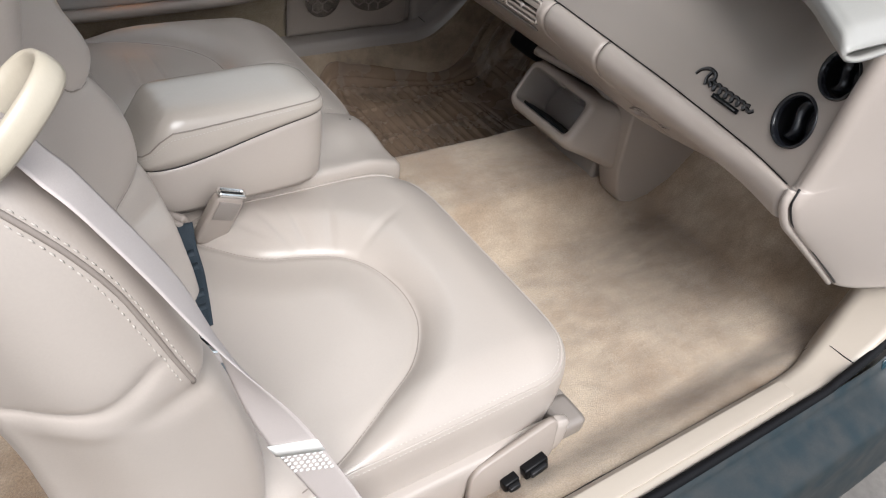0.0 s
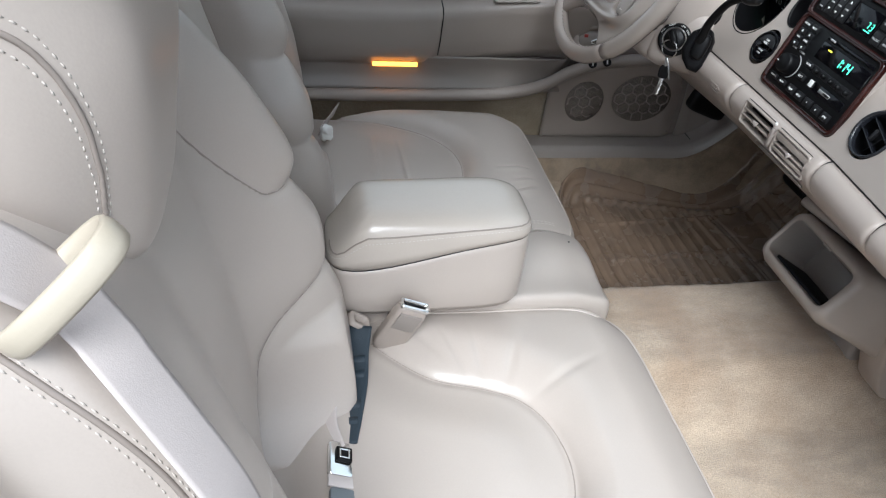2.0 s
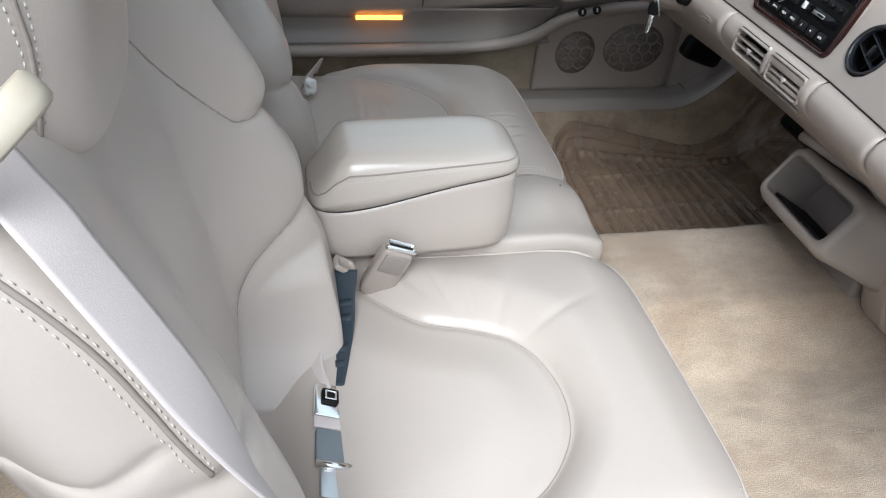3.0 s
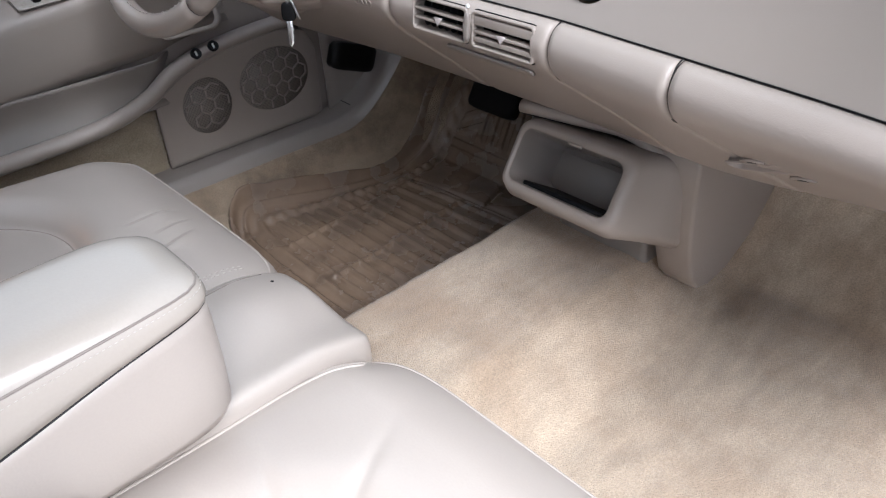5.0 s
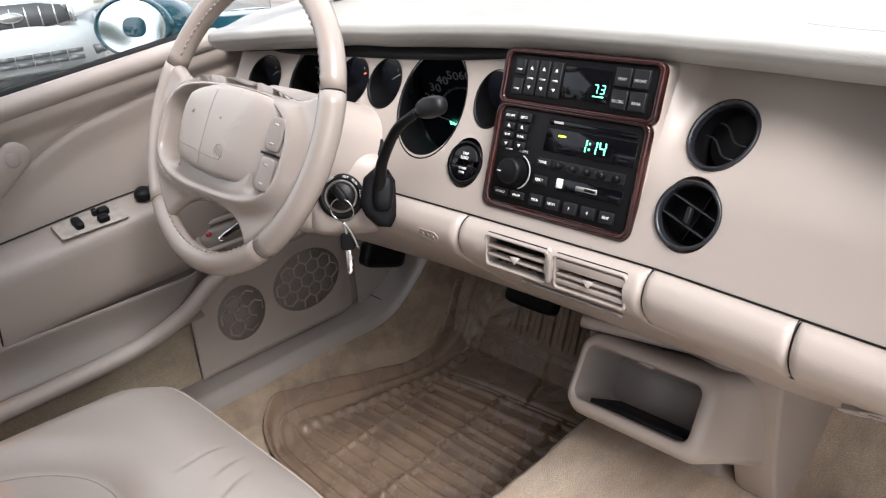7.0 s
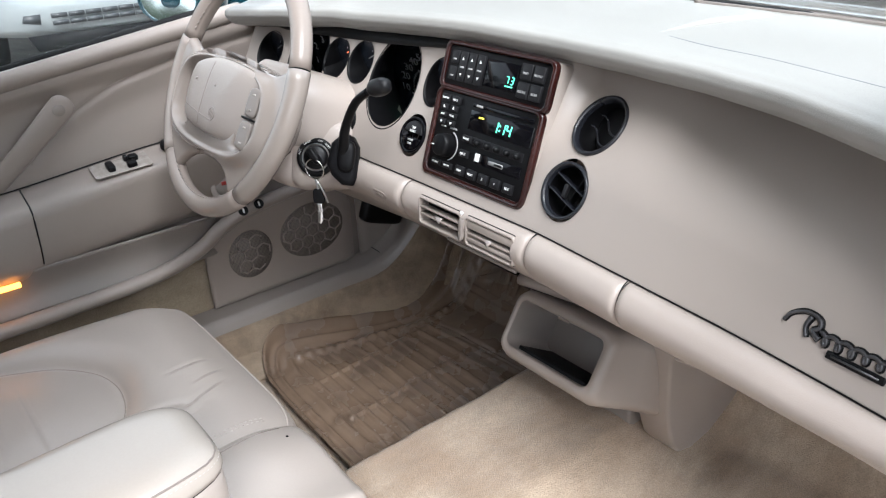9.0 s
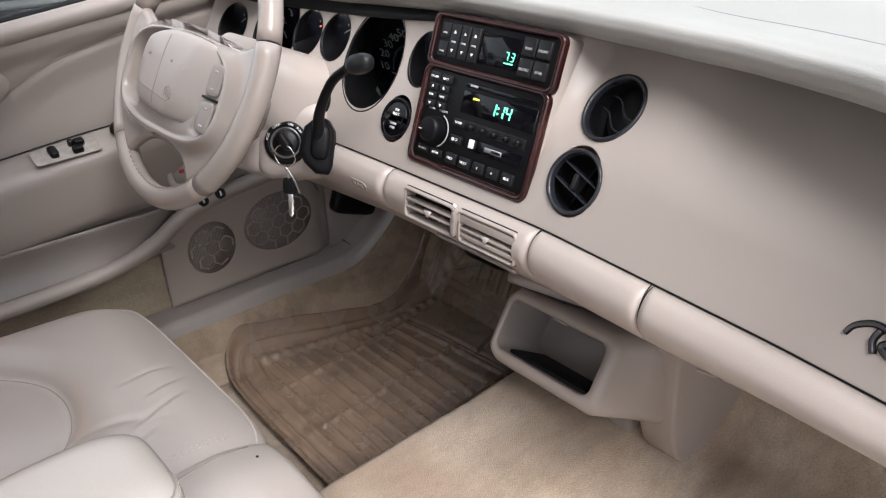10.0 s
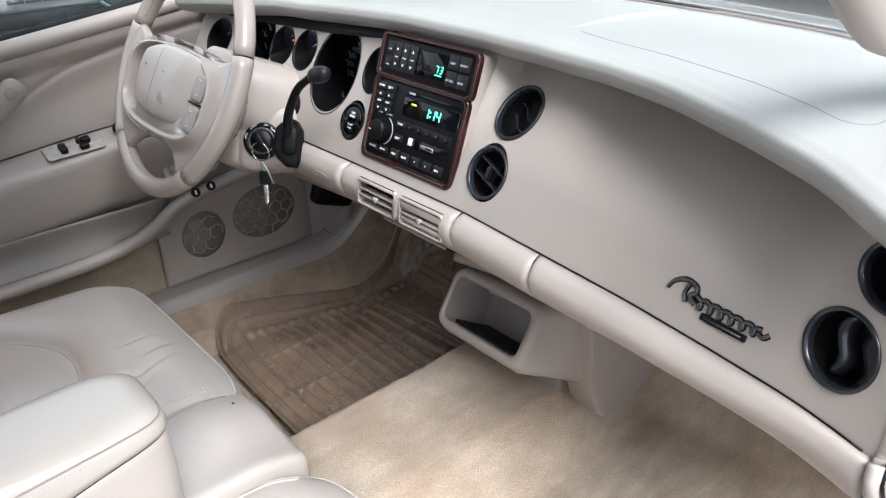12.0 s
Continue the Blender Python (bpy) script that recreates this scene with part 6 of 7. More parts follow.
def hub_height(x, y):
    r = crest(x, y)
    out = 0.010 + 0.014 * math.exp(-max(0.0, r - 1) ** 2 / 0.02)
    deep = smooth((y + 0.082) / 0.03)
    inn = lerp(0.024 - 0.004 * smooth((1 - r) / 0.06), 0.024 - 0.060 * smooth((1 - r) / 0.12), deep)
    r2 = (abs((x - 0.004) / 0.098) ** 4 + abs((y + 0.034) / 0.060) ** 4) ** 0.25
    rise = 1 - smooth((r2 - 0.86) / 0.16)
    inn = lerp(inn, 0.021, rise)
    return out if r > 1 else inn


def hub_edge(x):
    ax = abs(x)
    lo = -0.112 - 0.034 * (ax / 0.090) ** 3
    hi = 0.042 + 0.018 * smooth((ax - 0.12) / 0.06) - 0.004 * smooth(ax / 0.1)
    lim = math.sqrt(max(1e-6, 0.1765 ** 2 - (x + 0.005) ** 2))
    return max(lo, -lim), min(hi, lim)


def hub_point(u, v):
    x = lerp(-0.1805, 0.1705, u)
    lo, hi = hub_edge(x)
    y = lerp(lo, hi, v)
    e = min(y - lo, hi - y)
    drop = 0.012 * (1 - math.sqrt(max(0.0, 1 - (1 - min(1.0, e / 0.012)) ** 2)))
    return (x, y, hub_height(x, y) - drop)


hub_bm = grid(hub_point, 150, 90)
attach(part("hub_shell", placed(thicken(hub_bm, 0.016), WM), WHEEL_PLASTIC), wheel)
attach(part("back_cover", placed(lathe([(0.062, -0.006), (0.058, -0.045), (0.045, -0.07), (0.0, -0.072)], 32), WM @ Matrix.Translation((0, -0.032, 0))), PLASTIC_GREY), wheel)


PAD = [(-0.068, 0.022), (-0.040, 0.031), (0.0, 0.037), (0.050, 0.036), (0.095, 0.032), (0.122, 0.024), (0.137, 0.004), (0.141, -0.025), (0.139, -0.050), (0.128, -0.071), (0.100, -0.075), (0.050, -0.076), (0.0, -0.075), (-0.050, -0.070), (-0.070, -0.060), (-0.080, -0.035), (-0.082, -0.005), (-0.077, 0.012)]
pad_line = spline([(x, y, 0) for x, y in PAD], 6, True)
pad_mid = Vector((0.026, -0.020, 0))


def pad_ring(k, z):
    """One outline of the airbag cover; its passenger-side flank slopes away past a slanting edge."""
    ring = [pad_mid + (p - pad_mid) * k for p in pad_line]
    return [Vector((p.x, p.y, z - 0.30 * max(0.0, (p.x - 0.062) * 0.90 - p.y * 0.42))) for p in ring]


pad_bm = loft([pad_ring(1.01, 0.006), pad_ring(1.0, 0.020), pad_ring(0.985, 0.0275), pad_ring(0.95, 0.0310), pad_ring(0.86, 0.0330), pad_ring(0.72, 0.0345), pad_ring(0.6, 0.0355), pad_ring(0.45, 0.036), pad_ring(0.3, 0.0365), pad_ring(0.15, 0.0368), pad_ring(0.04, 0.0369)])
split_line = snap([(lerp(-0.004, -0.010, t), lerp(0.034, -0.072, t), 0.05) for t in np.linspace(0, 1, 18)], pad_bm, 0.0001)
cross_line = snap([(lerp(-0.078, 0.04, t), lerp(-0.046, -0.056, t), 0.05) for t in np.linspace(0, 1, 18)], pad_bm, 0.0001)
pad = attach(part("airbag_pad", placed(pad_bm, WM), VINYL, None, "smooth taupe airbag cover"), wheel)
for ln in (split_line, cross_line):
    attach(part("pad_split", placed(tube(ln, 0.0007, 5), WM), LEATHER_SEAM, None, "fine split line"), pad)
attach(part("pad_edge", placed(tube(pad_ring(1.012, 0.0208), 0.0011, 5, True), WM), LEATHER_SEAM), pad)
em2 = WM @ Matrix.Translation((0.033, -0.044, 0.0350)) @ pose(0, 0, 0, 4, 2, 0)
attach(part("emblem", frame_ring(round_rect(0.019, 0.019, 0.0094, 6), round_rect(0.0158, 0.0158, 0.0078, 6), 0.0012, em2, 0.0004), PLASTIC_GREY, None, "small round embossed emblem"), pad)
for k in range(3):
    attach(part("emblem_bar", placed(bevel_box((-0.004 + 0.004 * k, 0, 0.001), (0.0018, 0.010, 0.0012), 0.0003), em2 @ pose(0, 0, 0, 0, 0, -20)), LEATHER_SEAM), pad)
for x in (-0.045, 0.022):
    attach(part("horn_mark", placed(bevel_box((x, -0.004, 0.0362), (0.005, 0.004, 0.0008), 0), WM), LEATHER_SEAM), pad)
pod = WM @ pose(0.1205, -0.031, 0.0120, 0, 17, -3)
pd = attach(part("switch_pod", placed(rbox((0, 0, 0), (0.034, 0.086, 0.022), 4, 14), pod), PLASTIC, None, "raised switch pod"), wheel)
for yy, h in ((0.0235, 0.040), (-0.0235, 0.040)):
    b = attach(part("pod_button", placed(rbox((-0.002, yy, 0.012), (0.022, h, 0.008), 5, 8), pod), PLASTIC_GREY, None, "long grey control button"), pd)
    for k in range(2):
        attach(part("pod_mark", placed(bevel_box((-0.002, yy - 0.011 + 0.022 * k, 0.0162), (0.005, 0.0025, 0.0005), 0), pod), PIPING), pd)
attach(part("pod_gap", placed(bevel_box((0.001, 0, 0.0115), (0.034, 0.0028, 0.004), 0), pod), BLACK), pd)
attach(part("pod_slot", placed(bevel_box((0.0150, 0, 0.0095), (0.0016, 0.080, 0.004), 0), pod), BLACK), pd)

# ---- column, ignition, gear lever ----
col = thing("steering_column", "taupe plastic steering column shroud below the wheel", "steering column", (0.28, 0.42, 0.58))
cdir = Vector((math.cos(WT), 0, -math.sin(WT)))


def col_ring(d, w, h, dy=0.0, dz=0.0):
    c = WC + cdir * d + Vector((0, dy, dz))
    up = Vector((math.sin(WT), 0, math.cos(WT)))
    return [c + Vector((0, -1, 0)) * x + up * y for x, y in round_rect(w, h, min(w, h) * 0.36, 6)]


attach(part("upper_shroud", loft([col_ring(0.055, 0.105, 0.075, 0, 0.012), col_ring(0.06, 0.125, 0.10, -0.004, 0.008), col_ring(0.10, 0.150, 0.125, -0.012, -0.002), col_ring(0.15, 0.165, 0.140, -0.020, -0.006), col_ring(0.24, 0.175, 0.145, -0.025, -0.010)]), VINYL), col)
IM = axes((0.262, 0.326, 0.5865), (-0.64, -0.68, 0.34))
attach(part("lower_shroud", rbox((0.285, 0.420, 0.565), (0.125, 0.14, 0.105), 4.5, 18, m=pose(0, 0, 0, 0, 24, 0)), VINYL), col)
attach(part("lock_housing", placed(rbox((0.006, 0.004, -0.054), (0.108, 0.112, 0.106), 5, 20), IM), VINYL, None, "rounded housing round the ignition lock"), col)
attach(part("opening", lathe([(0.0, 0.001), (0.094, 0.0008), (0.098, -0.004)], 30, face_frame(0.40, 0.630, 0.004) @ Matrix.Diagonal((1.0, 0.42, 1, 1))), BLACK, None, "dark boot round the column"), col)

ign = thing("ignition_switch", "black ignition lock with a key and ring hanging from it", "ignition switch", (0.27, 0.344, 0.58))
attach(part("bezel", lathe([(0.0300, -0.016), (0.0300, 0.002), (0.0285, 0.004), (0.0225, 0.005), (0.0212, 0.001), (0.0205, -0.004), (0.0, -0.004)], 40, IM), BLACK), ign)
attach(part("chrome_ring", lathe([(0.0215, 0.002), (0.0212, 0.0052), (0.0203, 0.0052), (0.0200, 0.001)], 40, IM), STEEL, None, "thin bright ring"), ign)
attach(part("barrel", lathe([(0.0185, -0.004), (0.018, 0.007), (0.016, 0.009), (0.0, 0.009)], 30, IM), BUTTON), ign)
for a, t in ((160, "ACC"), (118, "LOCK"), (72, "OFF"), (42, "RUN"), (0, "START")):
    o = lettering(t, 0.0046, IM @ pose(0.0258 * math.cos(radians(a)), 0.0258 * math.sin(radians(a)), 0.0048, 0, 0, a - 90), WHITE, ign, "print")
    o.matrix_parent_inverse = ign.matrix_basis.inverted()
attach(part("key_bow", placed(rbox((0.002, 0.001, 0.018), (0.012, 0.028, 0.020), 4, 8), IM @ pose(0, 0, 0, 0, 0, 35)), BLACK, None, "black key head in the lock"), ign)
rc = IM @ Vector((0.002, -0.018, 0.020))
ringp = [rc + Vector((-0.3, 0.35, 0)).normalized() * 0.0 + Vector((0.012 * math.cos(a) * 0.6, -0.014 * math.cos(a), 0.0155 * math.sin(a))) for a in np.linspace(0, 2 * math.pi, 33)[:-1]]
attach(part("key_ring", tube(ringp, 0.0011, 6, True), CHROME, None, "steel key ring"), ign)
hang = rc + Vector((0, 0, -0.0165))
attach(part("chain", tube(spline([hang, hang + Vector((0.001, -0.001, -0.010)), hang + Vector((0.002, -0.002, -0.020))], 4), 0.0024, 6), STEEL), ign)
kt = Vector((0.252, 0.312, 0.483))
kd = (kt - (hang + Vector((0.002, -0.002, -0.016)))).normalized()
KM = axes(hang + Vector((0.002, -0.002, -0.016)), Vector((-0.6, -0.75, 0.1)), -kd)
attach(part("spare_key_head", placed(rbox((0, -0.011, 0), (0.019, 0.024, 0.006), 4, 8), KM), BLACK, None, "black plastic head of the spare key"), ign)
blade = [(-0.0036, -0.020), (0.0036, -0.020), (0.0036, -0.030), (0.0048, -0.034), (0.0032, -0.038), (0.0044, -0.043), (0.003, -0.047), (0.0036, -0.051), (0.0, -0.057), (-0.0034, -0.053)]
attach(part("spare_key_blade", outline(blade, 0.002, KM @ Matrix.Translation((0, 0, -0.001)), 0.0004), CHROME, None, "notched steel key blade"), ign)
attach(part("tag_strip", tube(spline([hang, hang + Vector((0.004, -0.010, -0.016)), hang + Vector((0.008, -0.016, -0.036))], 5), 0.0016, 5), STEEL, None, "thin bead chain"), ign)

lever = thing("gear_lever", "black column gear lever with a rounded knob", "gear lever", (0.30, 0.29, 0.565))
boot_m = axes((0.268, 0.258, 0.600), (-0.60, -0.72, 0.34))
bpts = [(0.88 * a_, 0.92 * b_) for a_, b_ in [(0.004, 0.042), (0.018, 0.034), (0.026, 0.018), (0.024, -0.030), (0.014, -0.044), (-0.004, -0.042), (-0.020, -0.026), (-0.028, -0.008), (-0.018, 0.026)]]
attach(part("boot", outline(bpts, 0.034, boot_m @ Matrix.Translation((0, 0, -0.030)), 0.009), RUBBER, None, "black angular rubber boot plate"), lever)
attach(part("boot_collar", placed(rbox((0.006, 0.004, 0.004), (0.026, 0.046, 0.018), 3, 10), boot_m @ pose(0, 0, 0, 0, 0, -8)), BLACK, None, "rounded collar on the boot"), lever)
lev = spline([(0.268, 0.258, 0.596), (0.268, 0.252, 0.620), (0.268, 0.242, 0.650), (0.271, 0.216, 0.690), (0.275, 0.185, 0.713)], 8)
attach(part("stalk", tube(lev, lambda t: 0.0085 - 0.003 * t, 10), BLACK), lever)
attach(part("knob", placed(rbox((0, 0, 0), (0.024, 0.042, 0.024), 2.4, 12), axes((0.278, 0.164, 0.721), (-1, 0, 0.3), (0, -1, 0.35))), BUTTON, None, "rounded satin knob"), lever)

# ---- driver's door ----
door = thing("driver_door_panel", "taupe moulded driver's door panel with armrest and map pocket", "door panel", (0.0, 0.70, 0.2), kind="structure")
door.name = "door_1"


def sill_line(x):
    return 0.702 + 0.155 * (x + 0.02) * 0.9 if x > -0.3 else 0.663


def door_y(x, z):
    """Inner face of the door: upper roll, shallow scoop, recess below the armrest."""
    top = sill_line(x)
    h = top - z
    y = 0.694 + 0.010 * smooth((h - 0.02) / 0.03) - 0.012 * smooth((h - 0.08) / 0.10)
    y += 0.030 * (1 - smooth((h + 0.006) / 0.02)) ** 2
    y += 0.010 * smooth((0.52 - z) / 0.02)
    crease_z = float(np.interp(x, [-0.6, -0.09, -0.066, -0.03, 0.021, 0.09, 0.21, 0.5], [0.50, 0.515, 0.559, 0.596, 0.631, 0.663, 0.692, 0.73]))
    y += 0.004 * math.exp(-((z - crease_z) / 0.004) ** 2) + 0.005 * smooth((crease_z - z) / 0.05) * smooth((z - 0.5) / 0.04)
    y += 0.010 * smooth((x - 0.40) / 0.2)
    return y


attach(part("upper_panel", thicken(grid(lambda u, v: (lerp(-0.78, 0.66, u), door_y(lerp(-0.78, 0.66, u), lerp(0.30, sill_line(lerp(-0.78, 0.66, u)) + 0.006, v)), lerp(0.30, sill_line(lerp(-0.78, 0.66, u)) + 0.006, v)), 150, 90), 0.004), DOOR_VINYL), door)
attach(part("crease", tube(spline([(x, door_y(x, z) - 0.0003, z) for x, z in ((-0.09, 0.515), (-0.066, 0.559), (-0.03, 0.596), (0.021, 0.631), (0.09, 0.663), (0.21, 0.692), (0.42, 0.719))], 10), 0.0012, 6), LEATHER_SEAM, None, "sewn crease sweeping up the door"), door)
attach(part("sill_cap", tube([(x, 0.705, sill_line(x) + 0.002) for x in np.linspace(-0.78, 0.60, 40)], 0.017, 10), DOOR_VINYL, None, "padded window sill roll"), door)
attach(part("window_seal", ribbon([(x, 0.735, sill_line(x) + 0.015) for x in np.linspace(-0.78, 0.30, 40)], 0.014, 0.008, (0, 1, 0.4)), RUBBER, None, "black window seal"), door)


def arm_ring(x):
    k = smooth((x + 0.15) / 0.3)
    zt = lerp(0.515, 0.545, smooth((x + 0.2) / 0.4)) + 0.02 * smooth((x - 0.2) / 0.15)
    inn = 0.632 + 0.05 * smooth((x - 0.16) / 0.22) + 0.01 * smooth((-0.35 - x) / 0.2)
    zb = zt - 0.075
    return [(x, 0.705, zt + 0.008), (x, 0.690, zt + 0.006), (x, inn + 0.030, zt - 0.002), (x, inn + 0.010, zt - 0.008), (x, inn, zt - 0.018), (x, inn + 0.002, zt - 0.034), (x, inn + 0.014, zb - 0.010), (x, inn + 0.030, zb - 0.045), (x, min(0.695, inn + 0.045), zb - 0.07), (x, 0.71, zb - 0.075)]


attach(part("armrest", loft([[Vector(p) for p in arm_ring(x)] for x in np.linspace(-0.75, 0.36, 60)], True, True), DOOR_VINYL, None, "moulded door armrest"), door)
attach(part("armrest_joint", tube([(x, 0.6895, lerp(0.515, 0.545, smooth((x + 0.2) / 0.4)) + 0.02 * smooth((x - 0.2) / 0.15) + 0.0085) for x in np.linspace(-0.75, 0.33, 50)], 0.0014, 5), BUTTON), door)
attach(part("end_joint", tube([Vector(arm_ring(-0.095)[k]) + Vector((0, -0.0008, 0)) for k in range(1, 8)], 0.0014, 5), BUTTON), door)
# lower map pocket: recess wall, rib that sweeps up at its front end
# recess wall in darker grey, the shade under the armrest put into it
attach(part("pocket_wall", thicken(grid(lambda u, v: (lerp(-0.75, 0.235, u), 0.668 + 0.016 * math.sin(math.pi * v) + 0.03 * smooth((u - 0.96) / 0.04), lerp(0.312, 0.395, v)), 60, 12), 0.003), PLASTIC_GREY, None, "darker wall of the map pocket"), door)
ribp = spline([(-0.78, 0.662, 0.298), (-0.40, 0.660, 0.302), (-0.19, 0.658, 0.304), (0.0, 0.657, 0.309), (0.10, 0.657, 0.318), (0.17, 0.660, 0.338), (0.225, 0.664, 0.368), (0.30, 0.668, 0.388), (0.42, 0.674, 0.398), (0.56, 0.682, 0.400)], 8)
attach(part("rib", tube(ribp, 0.015, 12, flat=0.9), PLASTIC, None, "long rounded rib below the map pocket"), door)
attach(part("carpet_strip", thicken(grid(lambda u, v: (lerp(-0.78, 0.19, u), 0.684 + 0.006 * math.sin(v * 3), lerp(0.180, 0.305, v)), 60, 14), 0.003), CARPET_DARK, None, "stained carpet along the door bottom"), door)


def spk_edge(x):
    return float(np.interp(x, [0.17, 0.23, 0.30, 0.42, 0.50, 0.53, 0.55], [0.335, 0.370, 0.388, 0.395, 0.37, 0.32, 0.25]))


attach(part("speaker_panel", thicken(grid(lambda u, v: (lerp(0.182, 0.545, u), 0.6775 + 0.012 * smooth((u - 0.85) / 0.15), lerp(0.192, spk_edge(lerp(0.182, 0.545, u)), v)), 40, 20), 0.004), PLASTIC, None, "plastic speaker panel"), door)
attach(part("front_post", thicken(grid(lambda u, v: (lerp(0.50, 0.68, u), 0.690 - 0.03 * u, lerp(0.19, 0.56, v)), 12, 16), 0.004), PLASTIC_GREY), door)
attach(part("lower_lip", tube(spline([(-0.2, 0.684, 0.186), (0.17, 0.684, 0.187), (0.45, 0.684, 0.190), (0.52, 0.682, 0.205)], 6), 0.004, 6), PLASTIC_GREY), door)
PERF = material("perforated_grille", (0.16, 0.14, 0.125), 0.6, grain=0.0, tone=0.05)
pn, pl = PERF.node_tree.nodes, PERF.node_tree.links
pv = pn.new("ShaderNodeTexVoronoi")
pv.inputs["Scale"].default_value = 330.0
pv.inputs["Randomness"].default_value = 0.0
pc = pn.new("ShaderNodeTexCoord")
pl.new(pc.outputs["Object"], pv.inputs["Vector"])
pr = pn.new("ShaderNodeValToRGB")
pr.color_ramp.elements[0].position, pr.color_ramp.elements[1].position = 0.28, 0.42
pr.color_ramp.elements[0].color, pr.color_ramp.elements[1].color = (0.03, 0.027, 0.025, 1), (0.22, 0.19, 0.165, 1)
pl.new(pv.outputs["Distance"], pr.inputs[0])
pl.new(pr.outputs[0], pn["Principled BSDF"].inputs["Base Color"])


def speaker(cx, cz, rx, rz, label):
    base = thing("speaker_grille", label, "speaker grille", (cx, 0.677, cz), "door speaker grilles")
    m = axes((cx, 0.6722, cz), (0, -1, 0), (0, 0, 1))
    attach(part("mesh", placed(lathe([(0.0, 0.0004), (1.0, 0.0004), (1.0, -0.004)], 40), m @ Matrix.Diagonal((rx, rz, 1, 1))), PERF, None, "dark perforated mesh"), base)
    hexes, s = bmesh.new(), 0.0160
    for i in range(-6, 7):
        for j in range(-6, 7):
            x, y = s * math.sqrt(3) * (i + 0.5 * (j % 2)), s * 1.5 * j
            if math.hypot(x / rx, y / rz) < 0.98:
                for k in range(6):
                    a, b = radians(30 + 60 * k), radians(90 + 60 * k)
                    p, q = (x + s * math.cos(a), y + s * math.sin(a)), (x + s * math.cos(b), y + s * math.sin(b))
                    if k < 3 or math.hypot((x + s * 1.7 * math.cos((a + b) / 2)) / rx, (y + s * 1.7 * math.sin((a + b) / 2)) / rz) >= 0.98:
                        if max(math.hypot(p[0] / rx, p[1] / rz), math.hypot(q[0] / rx, q[1] / rz)) < 1.03:
                            d = Vector((q[0] - p[0], q[1] - p[1], 0))
                            mm = pose((p[0] + q[0]) / 2, (p[1] + q[1]) / 2, 0.0013, 0, 0, math.degrees(math.atan2(d.y, d.x)))
                            merge(hexes, placed(bevel_box((0, 0, 0), (d.length, 0.0030, 0.0014), 0), mm))
    attach(part("honeycomb", placed(hexes, m), PLASTIC, None, "moulded honeycomb ribs"), base)


speaker(0.276, 0.287, 0.048, 0.052, "round honeycomb speaker grille in the lower door")
speaker(0.421, 0.297, 0.076, 0.060, "wide honeycomb speaker grille in the lower door")

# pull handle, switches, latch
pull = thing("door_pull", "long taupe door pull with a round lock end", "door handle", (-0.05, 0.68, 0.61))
pp = spline([(-0.135, 0.690, 0.535), (-0.0613, 0.6825, 0.5985), (0.012, 0.684, 0.660)], 40)
attach(part("bar", tube(pp, lambda t: 0.001 + (0.014 + 0.007 * t) * math.sqrt(max(0.0, 1 - max(0.0, (t - 0.90) / 0.10, (0.06 - t) / 0.06) ** 2)), 16, flat=0.30, up=(0, 1, 0)), DOOR_VINYL), pull)
attach(part("end_disc", lathe([(0.010, -0.002), (0.0098, 0.001), (0.009, 0.0016), (0.0, 0.0016)], 20, axes((-0.008, 0.6775, 0.645), (0, -1, 0.1))), PLASTIC_GREY), pull)
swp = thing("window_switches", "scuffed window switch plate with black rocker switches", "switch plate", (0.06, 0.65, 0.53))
SWM = axes((0.062, 0.657, 0.5365), (-0.05, -0.28, 1), (0, 1, 0.3))
attach(part("plate", outline(round_rect(0.098, 0.042, 0.004, 3), 0.002, SWM, 0.0006), CLEAR_LABEL), swp)
attach(part("switch", placed(rbox((-0.018, 0, 0.005), (0.013, 0.026, 0.012), 4, 8), SWM), BLACK), swp)
for k in (-1, 1):
    attach(part("switch", placed(rbox((0.020 + 0.004 * k, 0.009 * k, 0.005), (0.016, 0.013, 0.012), 5, 8), SWM), BLACK), swp)
attach(part("rocker_end", placed(rbox((0.012, 0.011, 0.006), (0.008, 0.010, 0.012), 4, 6), SWM), BUTTON), swp)
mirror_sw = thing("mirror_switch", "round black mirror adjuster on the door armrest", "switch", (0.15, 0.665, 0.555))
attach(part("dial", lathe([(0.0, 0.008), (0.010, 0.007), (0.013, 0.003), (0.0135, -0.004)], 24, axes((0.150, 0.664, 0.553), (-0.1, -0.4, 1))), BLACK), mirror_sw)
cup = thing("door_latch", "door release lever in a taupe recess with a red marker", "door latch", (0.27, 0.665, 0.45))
LM = axes((0.268, 0.658, 0.452), (0, -1, 0.25), (0, 0, 1))
attach(part("surround", frame_ring(round_rect(0.115, 0.052, 0.018, 5), round_rect(0.096, 0.036, 0.014, 5), 0.004, LM, 0.001), PLASTIC), cup)
attach(part("bowl", outline(round_rect(0.098, 0.038, 0.014, 5), 0.003, LM @ Matrix.Translation((0, 0, -0.004))), PLASTIC_GREY), cup)
attach(part("lever", placed(rbox((0.012, -0.004, 0.004), (0.066, 0.012, 0.010), 4, 8), LM @ pose(0, 0, 0, 0, 0, 16)), CHROME, None, "bright release lever"), cup)
attach(part("marker", placed(bevel_box((-0.030, 0.004, 0.001), (0.009, 0.007, 0.004), 0.001), LM), RED, None, "red lock marker"), cup)
